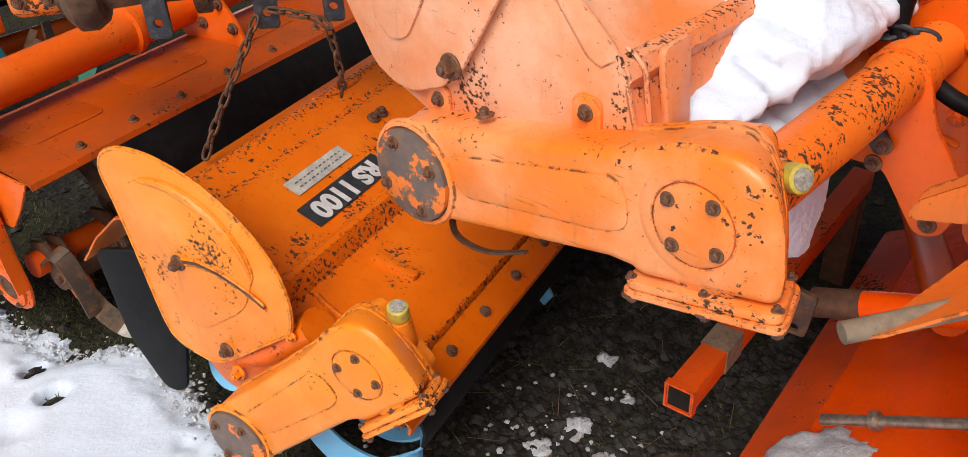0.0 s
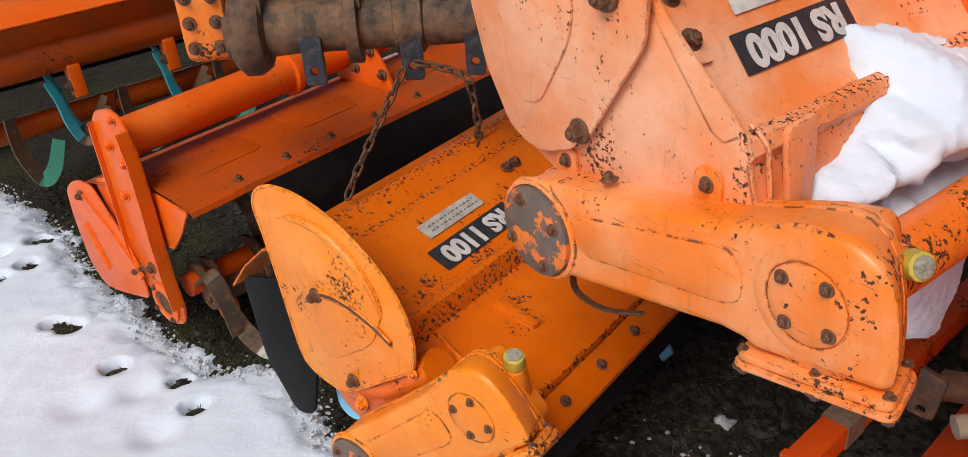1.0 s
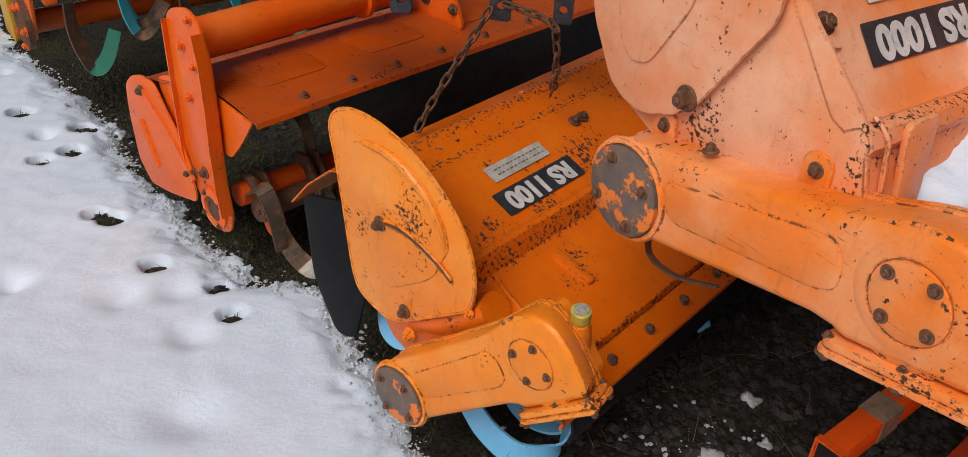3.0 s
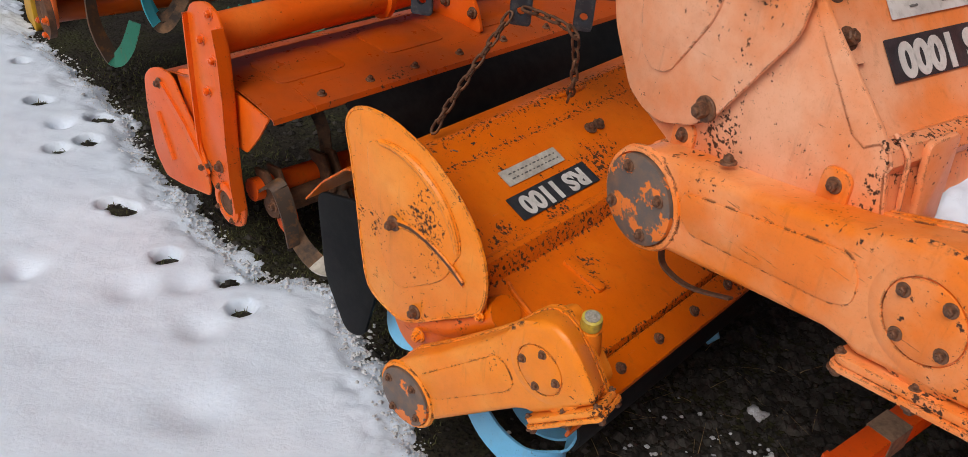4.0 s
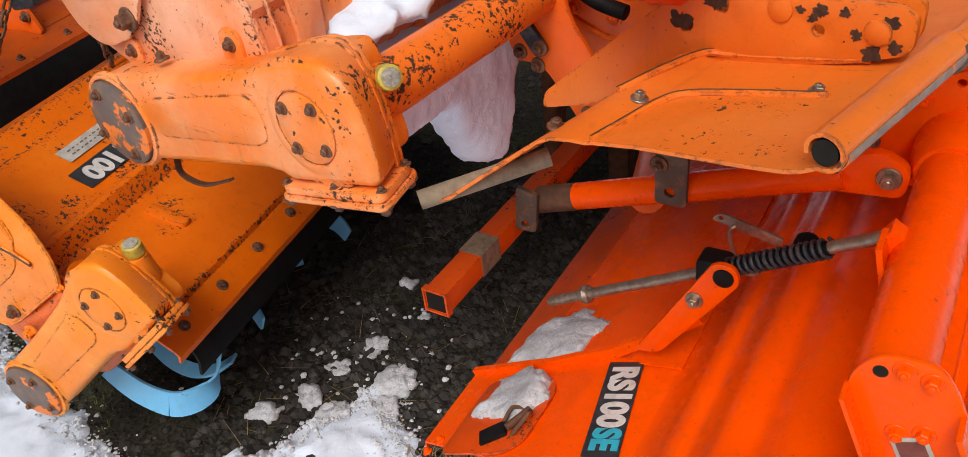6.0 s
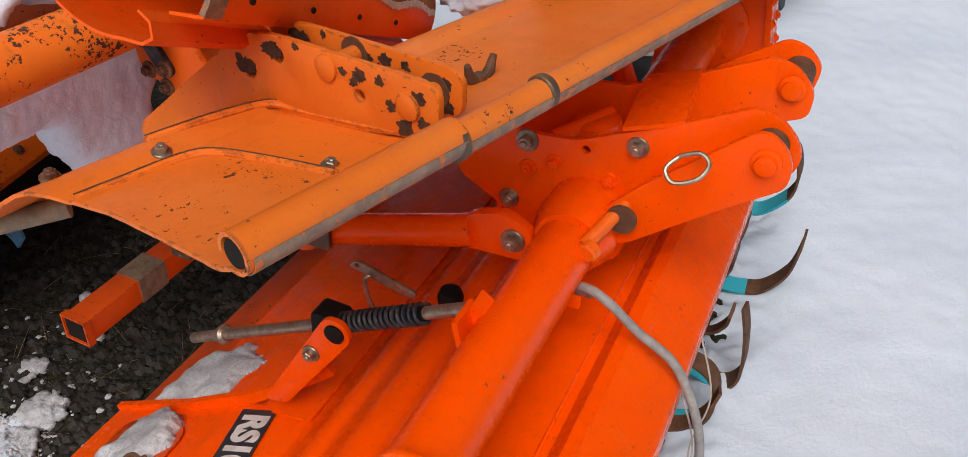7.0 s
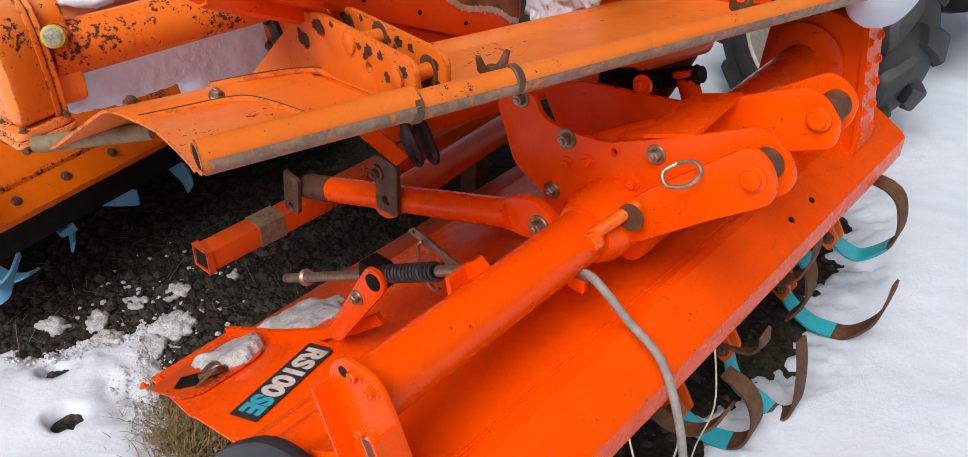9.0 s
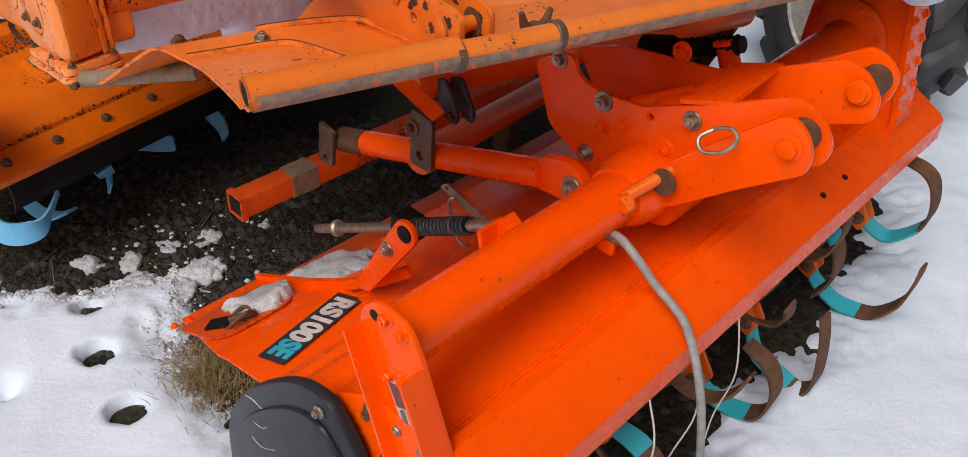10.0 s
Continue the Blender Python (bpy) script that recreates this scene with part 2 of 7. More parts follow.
def ground_material():
    m, n, l, bs = mat("dark_gravel_soil")
    v = tex(n, l, "voronoi", 70)
    f = tex(n, l, "noise", 60, 7, 0.75)
    c = mix(n, l, ramp(n, l, f, 0.35, 0.7), (0.008, 0.007, 0.006), (0.040, 0.034, 0.027))
    moss = calc(n, l, "MULTIPLY", ramp(n, l, tex(n, l, "noise", 4, 5, 0.65), 0.45, 0.62), ramp(n, l, tex(n, l, "noise", 120, 4, 0.7), 0.4, 0.6))
    c = mix(n, l, calc(n, l, "MULTIPLY", moss, 0.75), c, (0.048, 0.052, 0.017))
    l.new(c, bs.inputs["Base Color"])
    bs.inputs["Roughness"].default_value = 0.85
    bump(n, l, bs, calc(n, l, "ADD", v, f), 0.9, 0.012)
    return m


SNOW, SOIL = snow_material(), ground_material()
FENDER.node_tree.nodes["Principled BSDF"].inputs["Specular IOR Level"].default_value = 0.3
for soft in (DARK, BLACK, SOIL):
    soft.node_tree.nodes["Principled BSDF"].inputs["Specular IOR Level"].default_value = 0.15
ICE = plain("granular_snow", (0.60, 0.63, 0.67), (0.44, 0.44, 0.44), 120, 0.4, 0, 0.8, 0.006)
STONE = plain("gravel_stone", (0.014, 0.012, 0.010), (0.085, 0.078, 0.068), 26, 0.8, lo=0.45, hi=0.8)
STONE.node_tree.nodes["Principled BSDF"].inputs["Specular IOR Level"].default_value = 0.2
STRAW = plain("dry_grass", (0.30, 0.20, 0.09), (0.20, 0.15, 0.06), 60, 0.8)


# ---- helpers ----
def base(az, ox=0.0, oy=0.0):
    """A machine's frame: x across it, y along its width (heading az degrees), z up."""
    a = radians(az)
    return Matrix(((math.sin(a), math.cos(a), 0, ox), (-math.cos(a), math.sin(a), 0, oy), (0, 0, 1, 0), (0, 0, 0, 1)))


def thing(name, m, label, category, group="", kind=""):
    ob = new(name)
    ob.empty_display_size = 0.1
    ob.matrix_world = m
    return tagged(ob, label, category, group, kind)


def finish(bm, material, name, angle=35):
    bmesh.ops.recalc_face_normals(bm, faces=bm.faces)
    me = bpy.data.meshes.new(name)
    bm.to_mesh(me)
    bm.free()
    me.materials.append(material)
    me.polygons.foreach_set("use_smooth", [True] * len(me.polygons))
    me.set_sharp_from_angle(angle=radians(angle))
    return me


def part(name, bm, material, parent, label="", m=None, angle=35):
    ob = new(name, finish(bm, material, name, angle))
    if parent:
        ob.parent = parent
    if m is not None:
        ob.matrix_local = m
    return tagged(ob, label)


def curve2(pts, n=6, closed=False):
    """A smooth line through points of any dimension."""
    p = [Vector(q) for q in pts]
    k, out = len(p), []
    for i in range(k if closed else k - 1):
        a, b, c, d = (p[(i + j) % k] if closed else p[min(max(i + j, 0), k - 1)] for j in (-1, 0, 1, 2))
        for s in range(n):
            t = s / n
            out.append(0.5 * (2 * b + (c - a) * t + (2 * a - 5 * b + 4 * c - d) * t * t + (3 * b - a - 3 * c + d) * t ** 3))
    if not closed:
        out.append(p[-1])
    return out


def rounded(pts, r=0.012, n=4):
    """An outline with its corners rounded."""
    out, k = [], len(pts)
    for i in range(k):
        a, b, c = (Vector(pts[(i + j) % k]) for j in (-1, 0, 1))
        u, v = a - b, c - b
        d = min(r, 0.45 * u.length, 0.45 * v.length)
        s, e = b + u.normalized() * d, b + v.normalized() * d
        for j in range(n + 1):
            t = j / n
            out.append(s * (1 - t) ** 2 + b * 2 * t * (1 - t) + e * t * t)
    return out


def slab(bm, pts, y0, y1, bevel=0.0, holes=(), seg=2):
    """A plate: an outline of (x, z), extruded from y0 to y1, with round holes (x, z, radius)."""
    made, loops = [], [pts]
    for hx, hz, hr in holes:
        loops.append([(hx + hr * math.cos(k * math.tau / 14), hz + hr * math.sin(k * math.tau / 14)) for k in range(14)])
    own, edges = [], []
    for loop in loops:
        vs = [bm.verts.new((p[0], y0, p[1])) for p in loop]
        own += vs
        edges += [bm.edges.new((vs[i], vs[(i + 1) % len(vs)])) for i in range(len(vs))]
    if holes:
        faces = [f for f in bmesh.ops.triangle_fill(bm, use_beauty=True, edges=edges)["geom"] if isinstance(f, bmesh.types.BMFace)]
    else:
        faces = [bm.faces.new(own)]
    got = bmesh.ops.extrude_face_region(bm, geom=faces)["geom"]
    moved = [v for v in got if isinstance(v, bmesh.types.BMVert)]
    bmesh.ops.translate(bm, verts=moved, vec=(0, y1 - y0, 0))
    if bevel:
        every = {e for v in own + moved for e in v.link_edges}
        bmesh.ops.recalc_face_normals(bm, faces=list({f for v in own + moved for f in v.link_faces}))
        sharp = [e for e in every if len(e.link_faces) == 2 and e.calc_face_angle() > 0.6]
        bmesh.ops.bevel(bm, geom=sharp, offset=bevel, segments=seg, affect="EDGES", profile=0.5, clamp_overlap=True)
    return bm


def sheet(bm, prof, y0, y1, thick=0.004, steps=1):
    """Bent sheet metal: an open profile of (x, z), extruded from y0 to y1."""
    p = [Vector((q[0], q[1])) for q in prof]
    nrm = []
    for i in range(len(p)):
        d = (p[min(i + 1, len(p) - 1)] - p[max(i - 1, 0)]).normalized()
        nrm.append(Vector((-d.y, d.x)))
    ring = [(q.x, q.y) for q in p] + [((q - m * thick).x, (q - m * thick).y) for q, m in zip(reversed(p), reversed(nrm))]
    k, rows = len(p), []
    for s in range(steps + 1):
        y = y0 + (y1 - y0) * s / steps
        rows.append([bm.verts.new((a, y, b)) for a, b in ring])
    for r0, r1 in zip(rows, rows[1:]):
        for i in range(2 * k):
            bm.faces.new((r0[i], r0[(i + 1) % (2 * k)], r1[(i + 1) % (2 * k)], r1[i]))
    for row in (rows[0], rows[-1]):
        for i in range(k - 1):
            bm.faces.new((row[i], row[i + 1], row[2 * k - 2 - i], row[2 * k - 1 - i]))
    return bm


def sweep(bm, pts, radius, seg=12, caps=True, flat=1.0):
    """A tube along points; radius one number or one for each point."""
    p = [Vector(q) for q in pts]
    rad = radius if isinstance(radius, (list, tuple)) else [radius] * len(p)
    side, rows = None, []
    for i, q in enumerate(p):
        d = (p[min(i + 1, len(p) - 1)] - p[max(i - 1, 0)]).normalized()
        if side is None:
            side = d.orthogonal().normalized()
        side = (side - d * side.dot(d)).normalized()
        up = d.cross(side)
        rows.append([bm.verts.new(q + rad[i] * (math.cos(k * math.tau / seg) * side + flat * math.sin(k * math.tau / seg) * up)) for k in range(seg)])
    for r0, r1 in zip(rows, rows[1:]):
        for k in range(seg):
            bm.faces.new((r0[k], r0[(k + 1) % seg], r1[(k + 1) % seg], r1[k]))
    if caps:
        bm.faces.new(rows[0])
        bm.faces.new(rows[-1])
    return bm


def ribbon(bm, pts, width, thick, across):
    """A flat bar along points; width one number or one for each; across its broad direction (one or one for each point)."""
    p = [Vector(q) for q in pts]
    rows = []
    for i, q in enumerate(p):
        d = (p[min(i + 1, len(p) - 1)] - p[max(i - 1, 0)]).normalized()
        w = Vector(across[i] if isinstance(across, list) else across)
        w = (w - d * w.dot(d)).normalized()
        t = d.cross(w)
        wd = width[i] if isinstance(width, (list, tuple)) else width
        rows.append([bm.verts.new(q + a * w * wd / 2 + b * t * thick / 2) for a, b in ((1, 1), (-1, 1), (-1, -1), (1, -1))])
    for r0, r1 in zip(rows, rows[1:]):
        for k in range(4):
            bm.faces.new((r0[k], r0[(k + 1) % 4], r1[(k + 1) % 4], r1[k]))
    bm.faces.new(rows[0])
    bm.faces.new(rows[-1])
    return bm


def turned(axis_point, axis):
    """A matrix that lays z along an axis."""
    return Matrix.Translation(axis_point) @ Vector(axis).to_track_quat("Z", "Y").to_matrix().to_4x4()


def lathe(bm, prof, m, seg=24):
    """A turned shape: profile of (radius, height) about z of m."""
    rows = [[bm.verts.new(m @ Vector((r * math.cos(k * math.tau / seg), r * math.sin(k * math.tau / seg), h))) for k in range(seg)] for r, h in prof]
    for r0, r1 in zip(rows, rows[1:]):
        for k in range(seg):
            bm.faces.new((r0[k], r0[(k + 1) % seg], r1[(k + 1) % seg], r1[k]))
    bm.faces.new(rows[0])
    bm.faces.new(rows[-1])
    return bm


bolt_meshes = {}


def bolt(parent, p, nrm, size=0.017, material=None, tall=1.0, turn=0.0):
    """A hexagon bolt head with its washer, at p, facing nrm; size across the flats."""
    material = material or BOLT
    key = (round(size, 4), material.name, tall)
    if key not in bolt_meshes:
        bm, s = bmesh.new(), size
        lathe(bm, [(0.92 * s, -0.15 * s), (0.92 * s, 0.06 * s), (0.86 * s, 0.14 * s)], Matrix(), 14)
        rows = []
        for r, h in ((0.577, 0.12), (0.577, 0.62 * tall), (0.50, 0.72 * tall)):
            rows.append([bm.verts.new((s * r * math.cos(k * math.tau / 6), s * r * math.sin(k * math.tau / 6), s * h)) for k in range(6)])
        for r0, r1 in zip(rows, rows[1:]):
            for k in range(6):
                bm.faces.new((r0[k], r0[(k + 1) % 6], r1[(k + 1) % 6], r1[k]))
        bm.faces.new(rows[-1])
        lathe(bm, [(0.30 * s, 0.6 * s * tall), (0.30 * s, 0.84 * s * tall), (0.24 * s, 0.9 * s * tall)], Matrix(), 8)
        bolt_meshes[key] = finish(bm, material, "bolt", 30)
    ob = new("bolt", bolt_meshes[key])
    ob.parent = parent
    ob.matrix_local = turned(p, nrm) @ Matrix.Rotation(turn + 0.4 * p[0] * 37 % 1, 4, "Z")
    return ob


def letters(text, size, material, parent, m, name="lettering", squash=1.0):
    """Raised writing: x along the line, y up the letter, on the plane of m."""
    cu = bpy.data.curves.new(name, "FONT")
    cu.body, cu.size, cu.extrude, cu.align_x, cu.align_y, cu.offset = text, size, 0.0004, "CENTER", "CENTER", 0.048 * size
    tmp = bpy.data.objects.new("t", cu)
    me = bpy.data.meshes.new_from_object(tmp)
    bpy.data.objects.remove(tmp)
    me.transform(Matrix.Diagonal((squash, 1, 1, 1)))
    me.materials.clear()
    me.materials.append(material)
    ob = new(name, me)
    ob.parent, ob.matrix_local = parent, m
    return ob


def facing(p, along, up):
    """A pose at p with x along and y near up."""
    x = Vector(along).normalized()
    z = x.cross(Vector(up)).normalized()
    y = z.cross(x)
    return Matrix.Translation(p) @ Matrix((x, y, z)).transposed().to_4x4()


def card(parent, name, m, w, h, material, label="", d=0.0012):
    """A thin label plate on the plane of m."""
    bm = bmesh.new()
    slab(bm, rounded([(-w / 2, -h / 2), (w / 2, -h / 2), (w / 2, h / 2), (-w / 2, h / 2)], 0.002, 2), 0, d)
    bm.transform(m @ Matrix.Rotation(radians(90), 4, "X"))
    return part(name, bm, material, parent, label)


def snow_body(blobs, m, label, group="snow on the machines", material=None, voxel=0.011, lump=0.03, grain=0.05, name="snow_patch"):
    """Rounded snow: ellipsoids (x, y, z, rx, ry, rz) melted into one lump with an uneven surface."""
    bm = bmesh.new()
    for x, y, z, rx, ry, rz in blobs:
        bmesh.ops.create_icosphere(bm, subdivisions=3, radius=1.0, matrix=Matrix.Translation((x, y, z)) @ Matrix.Diagonal((rx, ry, rz, 1)))
    bm.transform(m)
    ob = part(name, bm, material or SNOW, None, angle=80)
    r = ob.modifiers.new("melt", "REMESH")
    r.mode, r.voxel_size, r.use_smooth_shade = "VOXEL", voxel, True
    s = ob.modifiers.new("soften", "SMOOTH")
    s.factor, s.iterations = 0.6, 14
    for size, amount in ((grain, lump), (grain * 0.3, lump * 0.3)):
        t = bpy.data.textures.new("lumps", "CLOUDS")
        t.noise_scale, t.noise_depth = size, 3
        d = ob.modifiers.new("lumps", "DISPLACE")
        d.texture, d.strength, d.mid_level, d.texture_coords = t, amount, 0.5, "GLOBAL"
    return tagged(ob, label, "snow", group)


def mound(bm, outline, z, height, m=None, cell=0.012, rough=0.2, seed=0.0, under=0.03, soft=0.08):
    """A heap of snow: an outline of (x, y), domed over the level z (a number or a function)."""
    xs, ys = [p[0] for p in outline], [p[1] for p in outline]
    k = len(outline)

    def inside(x, y):
        odd, dist = False, 9.0
        for i in range(k):
            (ax, ay), (bx, by) = outline[i], outline[(i + 1) % k]
            if (ay > y) != (by > y) and x < (bx - ax) * (y - ay) / (by - ay) + ax:
                odd = not odd
            dx, dy = bx - ax, by - ay
            t = min(1, max(0, ((x - ax) * dx + (y - ay) * dy) / (dx * dx + dy * dy + 1e-12)))
            dist = min(dist, math.hypot(x - ax - t * dx, y - ay - t * dy))
        return dist if odd else -dist

    nx, ny = int((max(xs) - min(xs)) / cell) + 3, int((max(ys) - min(ys)) / cell) + 3
    grid = {}
    for i in range(nx):
        for j in range(ny):
            x, y = min(xs) + (i - 1) * cell, min(ys) + (j - 1) * cell
            d = inside(x, y) + 0.020 * noise.noise((x * 22, y * 22, seed)) + 0.008 * noise.noise((x * 70, y * 70, seed + 5))
            if d > -cell * 1.2:
                d = max(d, 0)
                dome = math.sqrt(max(0, 1 - (1 - min(1, d / soft)) ** 2))
                lump = 1 + rough * (noise.noise((x * 9, y * 9, seed + 2)) + 0.5 * noise.noise((x * 28, y * 28, seed)))
                zz = z(x, y) if callable(z) else z
                hh = height(x, y) if callable(height) else height
                grid[i, j] = (x, y, zz, hh * dome * lump)
    top = {q: bm.verts.new((x, y, zz + hh)) for q, (x, y, zz, hh) in grid.items()}
    low = {q: bm.verts.new((x, y, zz - under)) for q, (x, y, zz, hh) in grid.items()}
    for i, j in grid:
        quad = [(i, j), (i + 1, j), (i + 1, j + 1), (i, j + 1)]
        if all(q in grid for q in quad):
            bm.faces.new([top[q] for q in quad])
            bm.faces.new([low[q] for q in reversed(quad)])
    rim = [e for e in bm.edges if len(e.link_faces) == 1]
    index = {v: q for q, v in top.items()}
    for e in rim:
        if e.verts[0] in index and e.verts[1] in index:
            a, b = index[e.verts[0]], index[e.verts[1]]
            bm.faces.new((top[a], top[b], low[b], low[a]))
    bmesh.ops.delete(bm, geom=[v for v in bm.verts if not v.link_faces], context="VERTS")
    if m is not None:
        bm.transform(m)
    return bm


# ---- ground ----
def edge_distance(x, y, line):
    """Signed distance to the rim of a field of snow, positive inside it; the line closes far off."""
    best, odd = 9.0, False
    for (ax, ay), (bx, by) in zip(line, line[1:] + line[:1]):
        dx, dy = bx - ax, by - ay
        t = min(1, max(0, ((x - ax) * dx + (y - ay) * dy) / (dx * dx + dy * dy)))
        best = min(best, math.hypot(x - ax - t * dx, y - ay - t * dy))
        if (ay > y) != (by > y) and x < dx * (y - ay) / dy + ax:
            odd = not odd
    return best if odd else -best


SNOW_WEST = [(1.45, -2.6), (1.36, -1.25), (1.26, -0.96), (1.19, -0.86), (1.085, -0.775), (0.99, -0.68), (0.975, -0.54), (0.96, -0.45), (0.89, -0.485), (0.825, -0.53), (0.705, -0.585), (0.57, -0.61), (0.40, -0.57), (0.274, -0.418),
             (0.121, -0.237), (0.021, -0.124), (-0.034, -0.01), (-0.095, -0.028), (-0.258, -0.049), (-0.417, 0.049), (-0.575, 0.162), (-0.855, 0.37), (-1.015, 0.533), (-1.244, 0.70), (-1.553, 0.902), (-1.804, 1.037), (-4, 3.2), (-9, 3.2), (-9, -9), (1.45, -9)]
SNOW_EAST = [(4.2, 6), (2.95, 1.2), (2.84, 0.49), (2.65, -0.06), (2.53, -0.21), (2.455, -0.46), (2.367, -0.50), (2.23, -0.65), (2.18, -0.82), (1.92, -1.05), (1.75, -1.4), (1.5, -2.6), (1.5, -9), (9, -9), (9, 6)]
SNOW_BACK = [(2.02, 0.74), (2.60, 0.80), (3.30, 1.0), (4, 3.4), (1.7, 3.4), (1.85, 1.1)]
# paw prints and melt holes: x, y, radius, depth
PITS = [(-1.359, 0.541, 0.036, 0.16), (-1.101, 0.287, 0.032, 0.08), (-1.049, 0.367, 0.034, 0.16), (-1.11, 0.521, 0.042, 0.16), (-0.499, -0.084, 0.032, 0.16), (-0.304, -0.111, 0.030, 0.16), (-0.218, -0.204, 0.029, 0.16),
        (-0.801, -0.254, 0.045, 0.035), (-0.511, -0.229, 0.06, 0.022), (-0.273, -0.305, 0.05, 0.022), (-1.62, 0.783, 0.026, 0.10), (-0.724, 0.071, 0.034, 0.16), (-0.775, 0.078, 0.030, 0.16), (-0.155, -0.539, 0.075, 0.030),
        (-1.196, 0.432, 0.03, 0.05), (-0.40, -0.16, 0.05, 0.020), (0.795, -0.641, 0.028, 0.16), (0.879, -0.77, 0.034, 0.16), (1.008, -0.905, 0.035, 0.16), (0.739, -0.891, 0.032, 0.05)]


def snow_height(x, y):
    d = max(edge_distance(x, y, SNOW_WEST), edge_distance(x, y, SNOW_EAST), edge_distance(x, y, SNOW_BACK), y - 2.9)
    d += 0.05 * noise.noise((x * 9, y * 9, 1)) + 0.035 * noise.noise((x * 30, y * 30, 2)) + 0.022 * noise.noise((x * 75, y * 75, 3))
    h = -0.045 + 0.052 * min(1, max(0, (d + 0.03) / 0.12)) ** 0.6 + 0.012 * min(1, max(0, d / 0.7))
    if d < -0.05:
        return -0.10
    h += 0.006 * noise.noise((x * 5, y * 5, 4)) + 0.003 * noise.noise((x * 17, y * 17, 6)) + 0.0015 * noise.noise((x * 60, y * 60, 8))
    h += 0.008 * noise.noise((x * 2.2, y * 2.2, 9))
    for px, py, r, deep in PITS:
        q = math.hypot((x - px), (y - py) * 1.1) / (0.95 * r)
        if q < 2.6:
            h += -deep * math.exp(-q ** (9 if deep > 0.07 else 2)) + (0.002 if deep > 0.07 else 0.001) * math.exp(-(q - 1.45) ** 2 * 6)
    return h


def grid_sheet(name, x0, x1, y0, y1, cell, fn, material, keep=lambda z: True):
    nx, ny = int((x1 - x0) / cell) + 1, int((y1 - y0) / cell) + 1
    z = [[fn(x0 + i * cell, y0 + j * cell) for j in range(ny)] for i in range(nx)]
    verts = [(x0 + i * cell, y0 + j * cell, z[i][j]) for i in range(nx) for j in range(ny)]
    faces = [(i * ny + j, (i + 1) * ny + j, (i + 1) * ny + j + 1, i * ny + j + 1) for i in range(nx - 1) for j in range(ny - 1)
             if keep(max(z[i][j], z[i + 1][j], z[i + 1][j + 1], z[i][j + 1]))]
    me = bpy.data.meshes.new(name)
    me.from_pydata(verts, [], faces)
    me.polygons.foreach_set("use_smooth", [True] * len(me.polygons))
    me.materials.append(material)
    return new(name, me)


def soil_height(x, y):
    melt = sum(math.exp(-((x - px) ** 2 + (y - py) ** 2) / (1.3 * r) ** 2) for px, py, r, deep in PITS if deep > 0.07 and abs(x - px) < 0.2 and abs(y - py) < 0.2)
    return -0.035 + 0.030 * min(1, melt) + 0.010 * noise.noise((x * 4, y * 4, 11)) + 0.007 * noise.noise((x * 22, y * 22, 12)) + 0.004 * noise.noise((x * 60, y * 60, 13))


tagged(grid_sheet("ground", -3.0, 4.6, -2.4, 3.4, 0.02, soil_height, SOIL), "dark wet gravel and mossy soil", "ground", kind="structure")
bm = bmesh.new()
ring_in = [bm.verts.new((x, y, -0.03)) for x, y in ((-2.8, -2.3), (4.4, -2.3), (4.4, 3.2), (-2.8, 3.2))]
ring_out = [bm.verts.new((x, y, -0.02)) for x, y in ((-400, -400), (400, -400), (400, 400), (-400, 400))]
for k in range(4):
    bm.faces.new((ring_in[k], ring_in[(k + 1) % 4], ring_out[(k + 1) % 4], ring_out[k]))
tagged(part("ground_far", bm, SNOW, None), "snow-covered ground to the horizon", "ground", kind="structure")
tagged(grid_sheet("snow", -3.0, 4.56, -2.4, 3.36, 0.013, snow_height, SNOW, lambda z: z > -0.06), "old thawing snow with animal tracks over gravel", "snow", kind="stuff")


